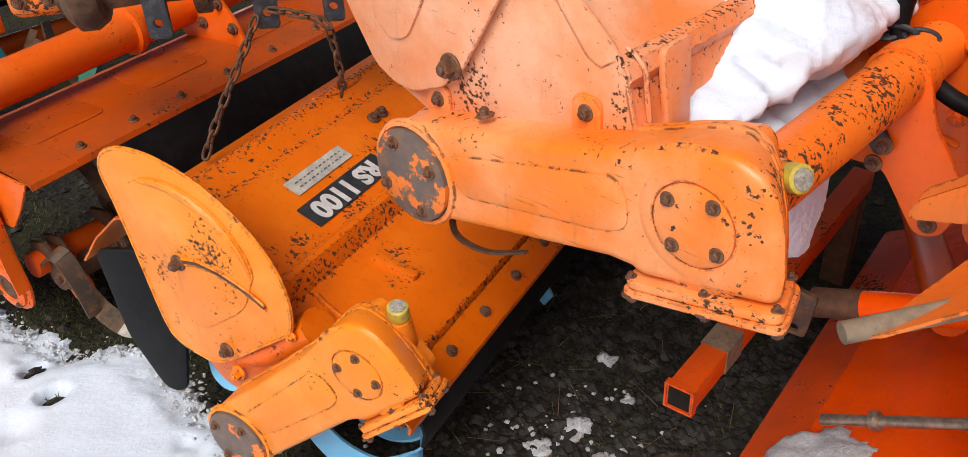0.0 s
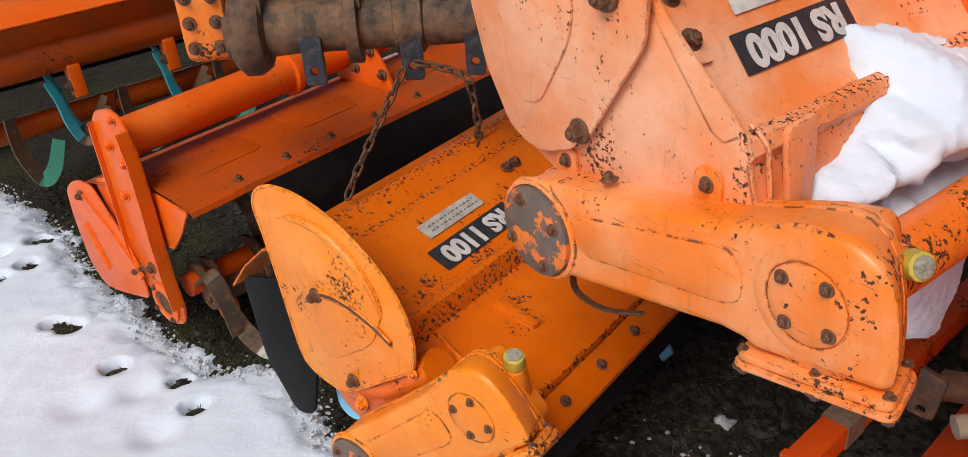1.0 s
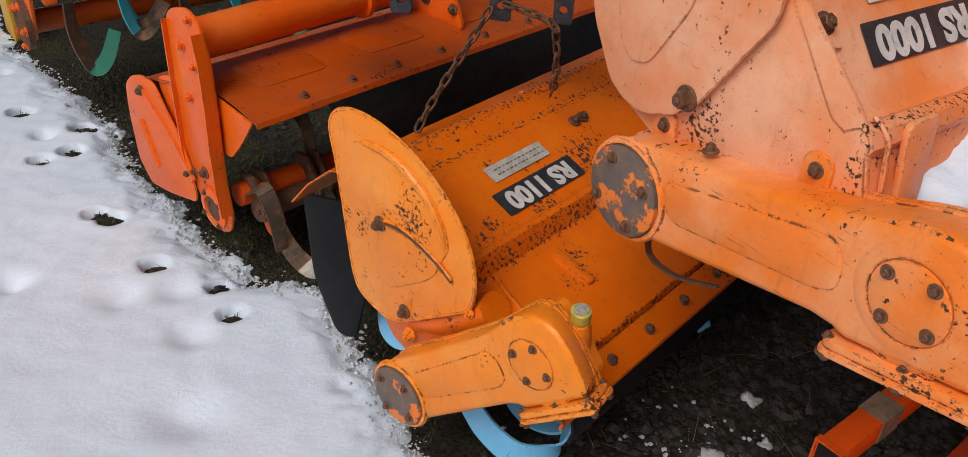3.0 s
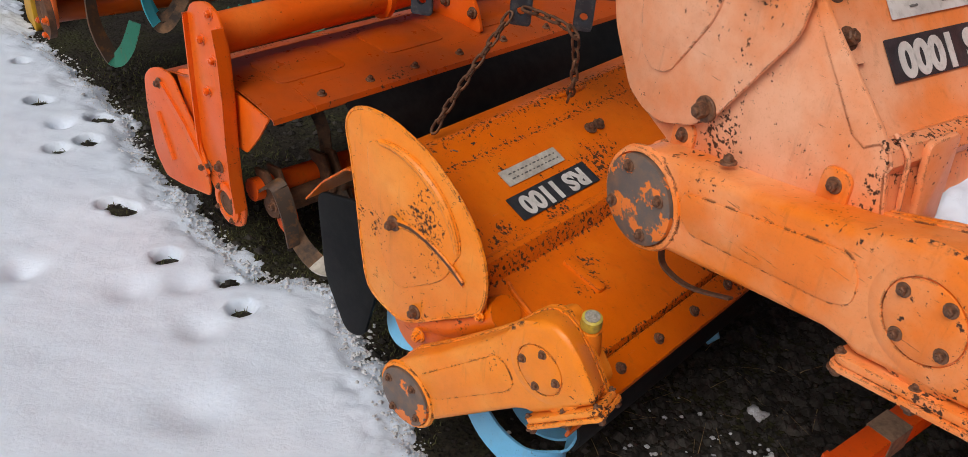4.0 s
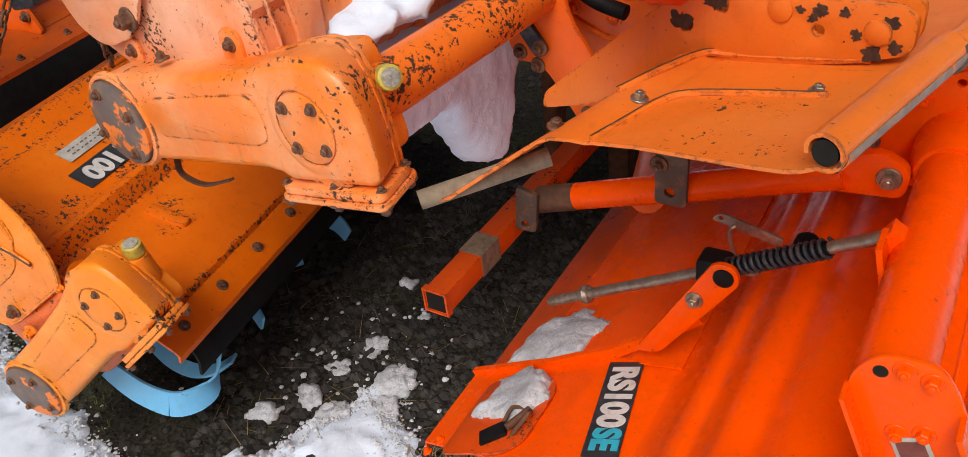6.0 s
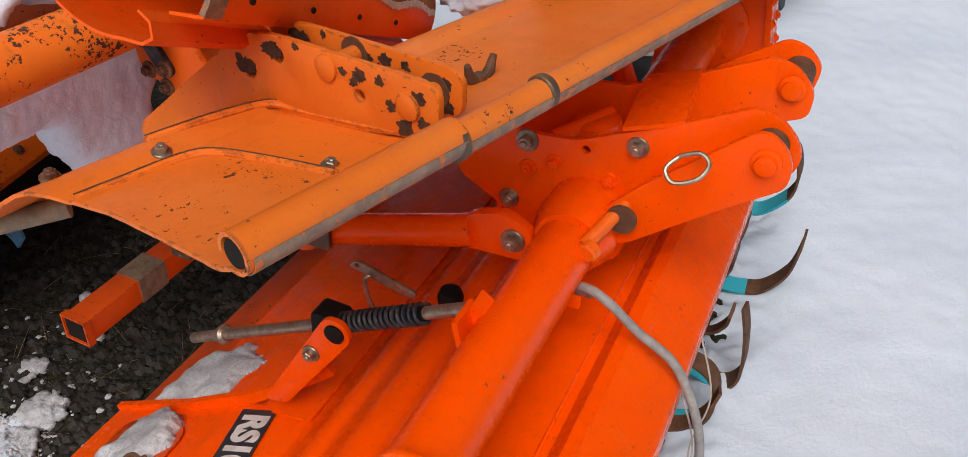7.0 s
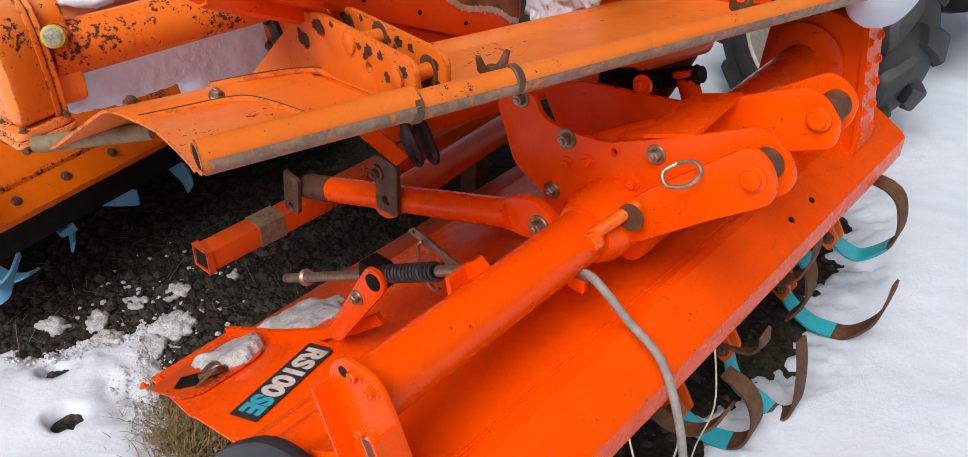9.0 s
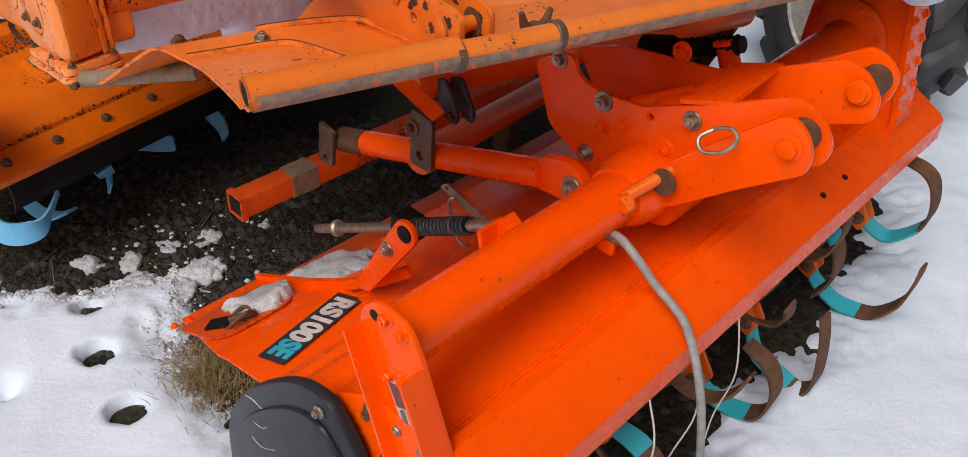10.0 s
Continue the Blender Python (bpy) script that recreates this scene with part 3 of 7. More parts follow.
# ---- parts shared by the tillers ----
def chain_case(root, m, length, material, cap, worn, s=1.0):
    """Cast side case: x from the upper hub (0) back to the rotor hub (-length), face at y 0, z across."""
    L = length / s
    low = [(-L + 0.075 * math.cos(a), 0.075 * math.sin(a)) for a in [radians(d) for d in range(250, 90, -16)]]
    top = [(-L + 0.02, 0.078), (-0.30 * L / 0.47, 0.073), (-0.16, 0.073), (-0.10, 0.075)]
    hump = [(-0.06, 0.080), (-0.03, 0.085), (0.02, 0.088), (0.055, 0.083), (0.082, 0.066), (0.096, 0.040), (0.100, 0.005)]
    out = low + top + hump + [(0.097, -0.045), (0.088, -0.085), (-0.085, -0.085), (-0.098, -0.076), (-0.13, -0.070)]
    bm = bmesh.new()
    slab(bm, out, 0, 0.074, 0.017, seg=4)
    slab(bm, [(p[0] * 1.012 + 0.001, p[1] * 1.025) for p in out], 0.062, 0.072, 0.0025)
    slab(bm, [(p[0] * 1.012 + 0.001, p[1] * 1.025) for p in out], 0.0735, 0.082, 0.0025)
    # raised middle panel of the face and the boss round the hub
    mid = [(-L + 0.085, 0.038), (-0.10, 0.045), (-0.085, 0.02), (-0.09, -0.02), (-0.12, -0.030), (-L + 0.10, -0.022), (-L + 0.080, 0.0)]
    slab(bm, rounded(mid, 0.02), -0.0028, 0.004, 0.0027)
    slab(bm, rounded([(-0.062, -0.085), (0.058, -0.085), (0.056, 0.072), (-0.060, 0.072)], 0.03), 0.074, 0.125, 0.006)
    lathe(bm, [(0.092, -0.0040), (0.078, 0.0005), (0.066, 0.0050), (0.058, 0.0062), (0.0520, 0.006), (0.0512, 0.002)], turned((0, 0.003, 0), (0, -1, 0)), 40)
    lathe(bm, [(0.083, -0.002), (0.080, 0.006), (0.0735, 0.008), (0.072, 0.003)], turned((-L, 0.003, 0), (0, -1, 0)), 36)
    for v in bm.verts:
        # the end draws in towards the back
        if v.co.x > 0:
            v.co.x *= 1 - 0.36 * min(1, max(0, (v.co.y - 0.012) / 0.065))
    bm.transform(m @ Matrix.Scale(s, 4))
    case = part("chain_case", bm, material, root)
    sm = m @ Matrix.Scale(s, 4)
    bm = bmesh.new()
    lathe(bm, [(0.0502, 0.0), (0.0499, 0.0062), (0.0478, 0.0075), (0.025, 0.0078)], sm @ turned((0, 0.003, 0), (0, -1, 0)), 36)
    part("hub_cover", bm, material, case)
    bm = bmesh.new()
    lathe(bm, [(0.0712, 0.0), (0.0708, 0.010), (0.066, 0.0125), (0.02, 0.013)], sm @ turned((-L, 0.0, 0), (0, -1, 0)), 36)
    cover = part("rotor_hub_cover", bm, worn, case, "hub cover with its paint flaked to dark metal")
    for k in range(4):
        a = radians(43 + 90 * k)
        bolt(case, m @ Vector((0.0395 * s * math.cos(a), -0.0050 * s, 0.0395 * s * math.sin(a))), m.to_3x3() @ Vector((0, -1, 0)), 0.0100 * s)
        a -= radians(28)
        c, d = (-L + 0.053 * math.cos(a)), 0.053 * math.sin(a)
        bm = bmesh.new()
        lathe(bm, [(0.012, 0.0), (0.0115, 0.003), (0.009, 0.0045)], sm @ turned((c, -0.010, d), (0, -1, 0)), 12)
        part("bolt_boss", bm, worn, cover)
        bolt(case, m @ Vector((c * s, -0.0145 * s, d * s)), m.to_3x3() @ Vector((0, -1, 0)), 0.0110 * s)
    # bolted bottom flange
    bm = bmesh.new()
    slab(bm, rounded([(-0.108, -0.006), (0.098, -0.006), (0.068, 0.085), (-0.108, 0.085)], 0.02), -0.100, -0.088, 0.002)
    slab(bm, rounded([(-0.112, -0.010), (0.102, -0.010), (0.072, 0.089), (-0.112, 0.089)], 0.02), -0.110, -0.101, 0.002)
    bm.transform(sm @ Matrix(((1, 0, 0, 0), (0, 0, 1, 0), (0, 1, 0, 0), (0, 0, 0, 1))))
    part("bottom_flange", bm, material, case)
    for x, y in ((-0.10, 0.0), (0.0, 0.0), (0.086, 0.003), (0.066, 0.07)):
        bolt(case, sm @ Vector((x, y, -0.109)), m.to_3x3() @ Vector((0, 0, -1)), 0.013 * s)
        bolt(case, sm @ Vector((x, y + 0.004, -0.088)), m.to_3x3() @ Vector((0, 0, 1)), 0.008 * s)
    # filler cap
    p, d = cap
    bm = bmesh.new()
    lathe(bm, [(0.024, -0.055), (0.020, -0.010), (0.0185, 0.002), (0.012, 0.003)], turned(p, d), 20)
    part("filler_neck", bm, material, case)
    bm = bmesh.new()
    lathe(bm, [(0.012, -0.018), (0.012, 0.004), (0.0165, 0.006), (0.0175, 0.010), (0.0165, 0.026), (0.0135, 0.028)], turned(p, d), 20)
    c = part("filler_cap", bm, CAPY, case, "yellow plastic filler cap")
    bm = bmesh.new()
    lathe(bm, [(0.0125, 0.026), (0.0125, 0.0295), (0.011, 0.030)], turned(p, d), 18)
    part("cap_face", bm, CAPTOP, c, "dirty grey cap face")
    return case


def tine(material, tip, size=1.0):
    """Two meshes of a curved rotor blade, root at the origin: painted shank and worn tip. x outward, z up, y sideways."""
    path = curve2([(0.0, 0, 0.0), (0.05, 0, -0.012), (0.11, 0.0, -0.022), (0.165, 0.008, -0.006), (0.20, 0.022, 0.035), (0.215, 0.045, 0.085)], 6)
    path = [q * size for q in path]
    cut = 17
    w = [(0.030 + 0.012 * i / len(path)) * size for i in range(len(path))]
    across = [Vector((0, 0.25 + 0.75 * min(1, i / 18), 1.0 - 0.9 * min(1, i / 20))) for i in range(len(path))]
    a, b = bmesh.new(), bmesh.new()
    ribbon(a, path[:cut], w[:cut], 0.008 * size, across[:cut])
    ribbon(b, path[cut - 1:], w[cut - 1:], 0.007 * size, across[cut - 1:])
    return finish(a, material, "blade"), finish(b, tip, "worn_tip")


def rotor(root, x, z, y0, y1, n, mats, size=1.0, phase=0.0, spread=2.4, shaft=True):
    """The rotor shaft with its blade holders and blades."""
    if shaft:
        bm = bmesh.new()
        sweep(bm, [(x, y0, z), (x, y1, z)], 0.030, 16)
        part("rotor_shaft", bm, RUST, root, "rusty rotor shaft")
    blade, tipm = tine(mats[0], mats[1], size)
    bm = bmesh.new()
    slab(bm, rounded([(0.015, -0.022), (0.085, -0.020), (0.085, 0.020), (0.015, 0.022)], 0.006, 2), -0.022, -0.010, 0.002)
    slab(bm, rounded([(0.015, -0.022), (0.085, -0.020), (0.085, 0.020), (0.015, 0.022)], 0.006, 2), 0.006, 0.016, 0.002)
    holder = finish(bm, mats[2], "blade_holder")
    for k in range(n):
        y = y0 + (y1 - y0) * (k + 0.5) / n
        for h in (0, 1):
            a = phase + k * spread + h * math.pi
            m = Matrix.Translation((x, y + 0.02 * h, z)) @ Matrix.Rotation(-a, 4, "Y")
            if h == k % 2:
                m = m @ Matrix.Diagonal((1, -1, 1, 1))
            o = new("blade_holder", holder)
            o.parent, o.matrix_local = root, m
            b = new("blade", blade)
            b.parent, b.matrix_local = root, m @ Matrix.Translation((0.055, 0, 0))
            t = new("worn_tip", tipm)
            t.parent = b


# ---- tiller with the grey-marked plate, standing alone on the right: red-orange ----
E = thing("rotary_tiller", base(53.5, 1.906, -0.891), "bright red-orange rotary tiller with curved blades, on gravel and snow", "rotary tiller", "rotary tillers")
PX, PZ = -0.045, 0.595
bm = bmesh.new()
sweep(bm, [(PX, -0.435, PZ), (PX, 0.02, PZ), (PX, 0.20, PZ)], 0.044, 28)
sweep(bm, [(PX + 0.005, 0.24, PZ + 0.015), (PX + 0.015, 0.80, PZ + 0.045)], 0.044, 28)
part("cross_tube", bm, RED_E, E)
bm = bmesh.new()
hood = curve2([(-0.384, 0.248), (-0.360, 0.262), (-0.335, 0.290), (-0.318, 0.318), (-0.300, 0.330), (-0.282, 0.332), (-0.262, 0.352), (-0.24, 0.380), (-0.215, 0.388),
               (-0.19, 0.385), (-0.15, 0.415), (-0.10, 0.430), (-0.02, 0.442)], 4)
sheet(bm, [tuple(p) for p in hood] + [(0.02, 0.447), (0.042, 0.450)], -0.44, 0.88, 0.004)
part("hood", bm, RED_E, E)
bm = bmesh.new()
sheet(bm, [(0.036, 0.449), (0.046, 0.470), (0.058, 0.492), (0.078, 0.497), (0.150, 0.458), (0.160, 0.446), (0.162, 0.400)], -0.46, 1.01, 0.005)
part("front_beam", bm, RED_E, E)
bm = bmesh.new()
sweep(bm, [(0.022, -0.44, 0.447), (0.022, 0.88, 0.447)], 0.0035, 6)
part("weld_seam", bm, RED_E, E)
for y in (0.49, 0.58):
    bm = bmesh.new()
    lathe(bm, [(0.006, -0.002), (0.006, 0.0012)], turned((0.125, y, 0.4735), (0.48, 0, 0.87)), 10)
    part("drain_hole", bm, BLACK, E)
# end plate with turned-in edges
plate = [(-0.088, 0.612), (-0.080, 0.645), (-0.055, 0.672), (0.0, 0.672), (0.022, 0.640), (0.085, 0.490), (0.135, 0.345), (0.130, 0.26), (0.060, 0.26), (0.005, 0.390)]
bm = bmesh.new()
slab(bm, rounded(plate, 0.02), -0.447, -0.439, 0.0015)
ep = part("end_plate", bm, RED_E, E)
bm = bmesh.new()
ribbon(bm, [(-0.087, -0.458, 0.615), (0.003, -0.458, 0.385), (0.058, -0.458, 0.26)], 0.030, 0.005, (0, 1, 0))
part("end_plate_edge", bm, RED_E, ep)
bm = bmesh.new()
ribbon(bm, [(0.030, -0.464, 0.615), (0.087, -0.464, 0.482), (0.137, -0.464, 0.345), (0.132, -0.464, 0.26)], 0.040, 0.006, (0, 1, 0))
part("end_plate_edge", bm, RED_E, ep)
for x, z in ((-0.033, 0.657), (-0.005, 0.650), (-0.028, 0.563), (-0.001, 0.573)):
    bolt(E, (x, -0.447, z), (0, -1, 0), 0.014, RED_E)
bm = bmesh.new()
lathe(bm, [(0.008, -0.003), (0.008, 0.001)], turned((-0.056, -0.447, 0.647), (0, -1, 0)), 14)
part("bolt_hole", bm, BLACK, ep)
for x, z in ((-0.010, 0.475), (0.037, 0.470), (0.03, 0.36), (0.0, 0.34)):
    bolt(E, (x, -0.447, z), (0, -1, 0), 0.014, ZINC)
np_m = facing((0.000, -0.4485, 0.528), (0.42, 0, -0.90), (0.90, 0, 0.42))
card(E, "nameplate", np_m, 0.075, 0.040, PLATE, "small pale maker's plate with dark red print")
card(E, "print_bar", np_m @ Matrix.Translation((-0.014, 0, 0.0014)), 0.036, 0.030, MAROON)
card(E, "print_bar", np_m @ Matrix.Translation((0.020, 0.006, 0.0014)), 0.024, 0.008, INK)
card(E, "print_bar", np_m @ Matrix.Translation((0.020, -0.008, 0.0014)), 0.024, 0.008, INK)
# black side cover
bm = bmesh.new()
cover = [tuple(p) for p in curve2([(-0.435, 0.05), (-0.42, 0.17), (-0.35, 0.30), (-0.225, 0.425), (-0.14, 0.462), (-0.095, 0.44), (-0.045, 0.36), (0.03, 0.12), (0.05, 0.0)], 4)]
slab(bm, cover + [(-0.40, 0.0)], -0.485, -0.462, 0.008)
sc = part("side_cover", bm, FENDER, E, "black plastic side cover with scratches")
bm = bmesh.new()
slab(bm, [(0.86 * (x + 0.18) - 0.18, 0.84 * (z - 0.2) + 0.19) for x, z in cover + [(-0.40, 0.0)]], -0.494, -0.482, 0.006)
part("raised_panel", bm, FENDER, sc)
bolt(sc, (-0.135, -0.488, 0.435), (0, -1, 0), 0.012, ZINC)
rgs = random.Random(21)
for k in range(9):
    x, z = rgs.uniform(-0.36, -0.06), rgs.uniform(0.12, 0.34)
    bm = bmesh.new()
    sweep(bm, curve2([(x, -0.4945, z), (x + rgs.uniform(0.01, 0.03), -0.4945, z + rgs.uniform(-0.01, 0.02)), (x + rgs.uniform(0.03, 0.07), -0.4945, z + rgs.uniform(-0.02, 0.03))], 4), 0.0008, 5)
    part("scratch", bm, PLATE, sc)
bm = bmesh.new()
slab(bm, rounded([(-0.20, 0.36), (-0.14, 0.445), (-0.06, 0.50), (0.05, 0.50), (0.14, 0.40), (0.15, 0.30), (0.14, 0.10), (-0.12, 0.08)], 0.03), -0.452, -0.447, 0.001)
part("side_plate", bm, RED_E, E)
for x, z in ((-0.065, 0.465), (-0.03, 0.40)):
    bolt(E, (x, -0.452, z), (0, -1, 0), 0.016)

# rear cover, a stepped lid with a patch hatch
def slope(x):
    return 0.262 + 0.50 * (x + 0.432)


bm = bmesh.new()
sheet(bm, [(-0.80, slope(-0.80) - 0.02), (-0.797, slope(-0.80)), (-0.53, slope(-0.53)), (-0.505, 0.2245), (-0.372, 0.2529)], -0.425, -0.150, 0.005)
for v in bm.verts:
    # the near edge is cut back towards the rear
    if v.co.y < -0.3 and v.co.x < -0.53:
        v.co.y += 0.24 * (-0.53 - v.co.x)
rc = part("rear_cover", bm, RED_E, E)
bm = bmesh.new()
sheet(bm, [(-0.79, slope(-0.79) - 0.045), (-0.785, slope(-0.785) - 0.03), (-0.44, slope(-0.44) - 0.012), (-0.370, 0.262)], -0.165, 0.86, 0.004)
part("rear_flap", bm, RED_E, rc)
bm = bmesh.new()
ribbon(bm, [(-0.80, -0.165, slope(-0.8) - 0.004), (-0.62, -0.165, slope(-0.62) + 0.004), (-0.50, -0.150, slope(-0.50) + 0.010), (-0.43, -0.12, slope(-0.43) + 0.012), (-0.36, -0.11, 0.335)], 0.022, 0.012, (0, 0, 1))
part("stiffening_rib", bm, RED_E, rc)
bm = bmesh.new()
sheet(bm, [(-0.785, slope(-0.785) - 0.022), (-0.70, slope(-0.70) - 0.020), (-0.69, slope(-0.69) - 0.026)], -0.15, 0.84, 0.003)
part("worn_strip", bm, RED_GRIME, rc, "dull worn strip along the cover's edge")
bm = bmesh.new()
slab(bm, rounded([(-0.735, -0.40), (-0.60, -0.40), (-0.57, -0.37), (-0.57, -0.24), (-0.62, -0.19), (-0.735, -0.21)], 0.02), 0, 0.006, 0.002)
bm.transform(Matrix(((1, 0, 0, 0), (0, 0, 1, 0), (0.5, 1, 0, slope(0) + 0.001), (0, 0, 0, 1))))
hatch = part("hatch", bm, RED_GRIME, rc, "hatch stained with dirt and rust")
bm = bmesh.new()
sweep(bm, curve2([(-0.60, -0.36, slope(-0.6) + 0.012), (-0.58, -0.33, slope(-0.58) + 0.035), (-0.60, -0.30, slope(-0.6) + 0.012), (-0.625, -0.31, slope(-0.625) + 0.03), (-0.63, -0.345, slope(-0.63) + 0.012)], 5), 0.004, 8)
sweep(bm, [(-0.615, -0.35, slope(-0.61) + 0.018), (-0.595, -0.30, slope(-0.6) + 0.018)], 0.007, 8)
part("hatch_spring", bm, RUST, hatch, "rusty torsion spring")
bm = bmesh.new()
ribbon(bm, [(-0.66, -0.37, slope(-0.66) + 0.012), (-0.62, -0.345, slope(-0.62) + 0.015)], 0.03, 0.008, (0.4, -1, 0))
part("hatch_latch", bm, DARK, hatch)
bolt(rc, (-0.77, -0.39, slope(-0.77)), (-0.45, 0, 0.9), 0.010, RED_E)
bolt(rc, (-0.76, -0.36, slope(-0.76)), (-0.45, 0, 0.9), 0.010, RED_E)
lm = facing((-0.447, -0.274, 0.2410), (0.20, -1, 0.043), (0.96, 0.2, 0.205))
card(E, "decal", lm, 0.222, 0.062, DECAL, "black model plate with grey and cyan lettering")
letters("RS100", 0.062, WHITE, E, lm @ Matrix.Translation((-0.026, 0, 0.002)), squash=0.92)
letters("SE", 0.062, CYAN, E, lm @ Matrix.Translation((0.074, 0, 0.002)), squash=0.80)

# hitch mast: two tall plates and two outer links
left = [(-0.302, 0.708), (-0.226, 0.747), (-0.208, 0.716), (-0.190, 0.707), (-0.150, 0.703), (-0.075, 0.711), (-0.01, 0.742), (0.06, 0.774), (0.154, 0.826), (0.187, 0.822), (0.215, 0.797), (0.227, 0.773), (0.221, 0.745),
        (0.15, 0.70), (0.04, 0.67), (0.01, 0.60), (-0.05, 0.545), (-0.15, 0.545), (-0.257, 0.60)]
right = [(-0.335, 0.664), (-0.24, 0.702), (-0.135, 0.716), (-0.05, 0.728), (0.057, 0.776), (0.15, 0.824), (0.187, 0.816), (0.217, 0.784), (0.217, 0.744), (0.10, 0.69), (0.02, 0.60), (-0.08, 0.55), (-0.28, 0.58)]
for outline, y, holes in ((left, 0.135, [(-0.06, 0.70, 0.007), (0.19, 0.785, 0.017)]), (right, 0.305, [(0.185, 0.785, 0.017)])):
    bm = bmesh.new()
    slab(bm, rounded(outline, 0.015), y - 0.005, y + 0.005, 0.0015, holes)
    part("mast_plate", bm, RED_E, E)
near_link = [(-0.028, 0.612), (-0.010, 0.645), (0.038, 0.699), (0.105, 0.762), (0.166, 0.819), (0.186, 0.822), (0.208, 0.806), (0.220, 0.783), (0.220, 0.751), (0.136, 0.686), (0.030, 0.596), (-0.012, 0.582)]
far_link = [(0.0, 0.66), (0.066, 0.763), (0.16, 0.829), (0.191, 0.822), (0.217, 0.796), (0.21, 0.75), (0.10, 0.66)]
for outline, y in ((near_link, 0.086), (far_link, 0.368)):
    bm = bmesh.new()
    slab(bm, rounded(outline, 0.016), y - 0.005, y + 0.005, 0.0015)
    part("hitch_link", bm, RED_E, E)
for y0, y1, x, z in ((0.092, 0.13, 0.185, 0.782), (0.312, 0.362, 0.185, 0.785)):
    bm = bmesh.new()
    sweep(bm, [(x, y0, z), (x, y1, z)], 0.024, 18)
    part("hitch_pin", bm, RUST, E, "dark greasy hitch pin")
for y, x, z in ((0.081, 0.188, 0.782), (0.298, 0.185, 0.785)):
    bm = bmesh.new()
    lathe(bm, [(0.020, 0.0), (0.020, 0.004), (0.015, 0.006), (0.014, 0.012), (0.008, 0.013)], turned((x, y, z), (0, -1, 0)), 16)
    part("pin_boss", bm, RED_E, E)
bm = bmesh.new()
ribbon(bm, [(0.030, 0.128, 0.765), (0.022, 0.22, 0.764), (0.013, 0.312, 0.759)], 0.085, 0.007, (1, 0, 0.33))
part("cross_strap", bm, RED_E, E)
for x, y, z, s in ((-0.150, 0.129, 0.691, 0.020), (0.014, 0.129, 0.727, 0.018), (-0.248, 0.129, 0.730, 0.018), (-0.172, 0.129, 0.581, 0.018)):
    bolt(E, (x, y, z), (0, -1, 0), s, ZINC)
for x, z in ((-0.105, 0.665), (-0.02, 0.66), (-0.145, 0.645)):
    bolt(E, (x, 0.129, z), (0, -1, 0), 0.015, RED_E)
# gearbox between the plates
bm = bmesh.new()
slab(bm, rounded([(-0.20, 0.50), (0.01, 0.50), (0.02, 0.62), (-0.02, 0.640), (-0.12, 0.640), (-0.20, 0.60)], 0.04, 5), 0.14, 0.30, 0.008)
lathe(bm, [(0.062, 0.0), (0.062, 0.07), (0.05, 0.10)], turned((PX, 0.14, PZ), (0, -1, 0)), 28)
lathe(bm, [(0.04, 0.0), (0.038, 0.02), (0.03, 0.025)], turned((-0.07, 0.22, 0.68), (-0.2, 0, 1)), 20)
sweep(bm, [(-0.12, 0.16, 0.685), (-0.06, 0.25, 0.70)], 0.014, 12)
part("gearbox", bm, RED_E, E)
for x, z in ((-0.118, 0.738),):
    bolt(E, (x, 0.296, z), (0, -1, 0), 0.02, RED_E)
bm = bmesh.new()
sweep(bm, curve2([(0.083, 0.068, 0.768), (0.070, 0.050, 0.755), (0.084, 0.042, 0.742), (0.112, 0.048, 0.752), (0.122, 0.06, 0.770), (0.108, 0.066, 0.780), (0.083, 0.064, 0.770)], 6), 0.0032, 8)
part("linch_pin_ring", bm, ZINC, E, "zinc-plated linch pin ring")
bm = bmesh.new()
sweep(bm, [(-0.012, 0.01, 0.625), (0.02, 0.09, 0.66)], 0.011, 12)
lathe(bm, [(0.016, -0.012), (0.016, 0.0), (0.012, 0.003)], turned((-0.004, 0.0, 0.622), (-0.2, -0.9, -0.1)), 14)
part("retaining_pin", bm, ARM_C, E)
a, b = Vector((-0.225, 0.45, 0.655)), Vector((-0.085, 0.45, 0.715))
bm = bmesh.new()
sweep(bm, [a.lerp(b, k / 44) for k in range(45)], [0.016 + 0.0035 * math.sin(k * math.tau / 4.0) for k in range(45)], 14)
sweep(bm, [a + Vector((-0.06, 0, -0.02)), a], 0.026, 12)
part("shaft_boot", bm, DARK, E, "ribbed black rubber boot")
bm = bmesh.new()
sweep(bm, [(-0.115, 0.45, 0.70), (-0.088, 0.45, 0.645)], 0.020, 14)
lathe(bm, [(0.024, 0.0), (0.024, 0.008), (0.018, 0.010)], turned((-0.117, 0.45, 0.704), (-0.4, 0, 0.9)), 16)
part("breather", bm, RED_E, E)
bm = bmesh.new()
lathe(bm, [(0.022, 0.0), (0.022, 0.006), (0.012, 0.006)], turned((0.022, 0.066, 0.648), (0, -1, 0)), 16)
part("pin_collar", bm, RUST, E)
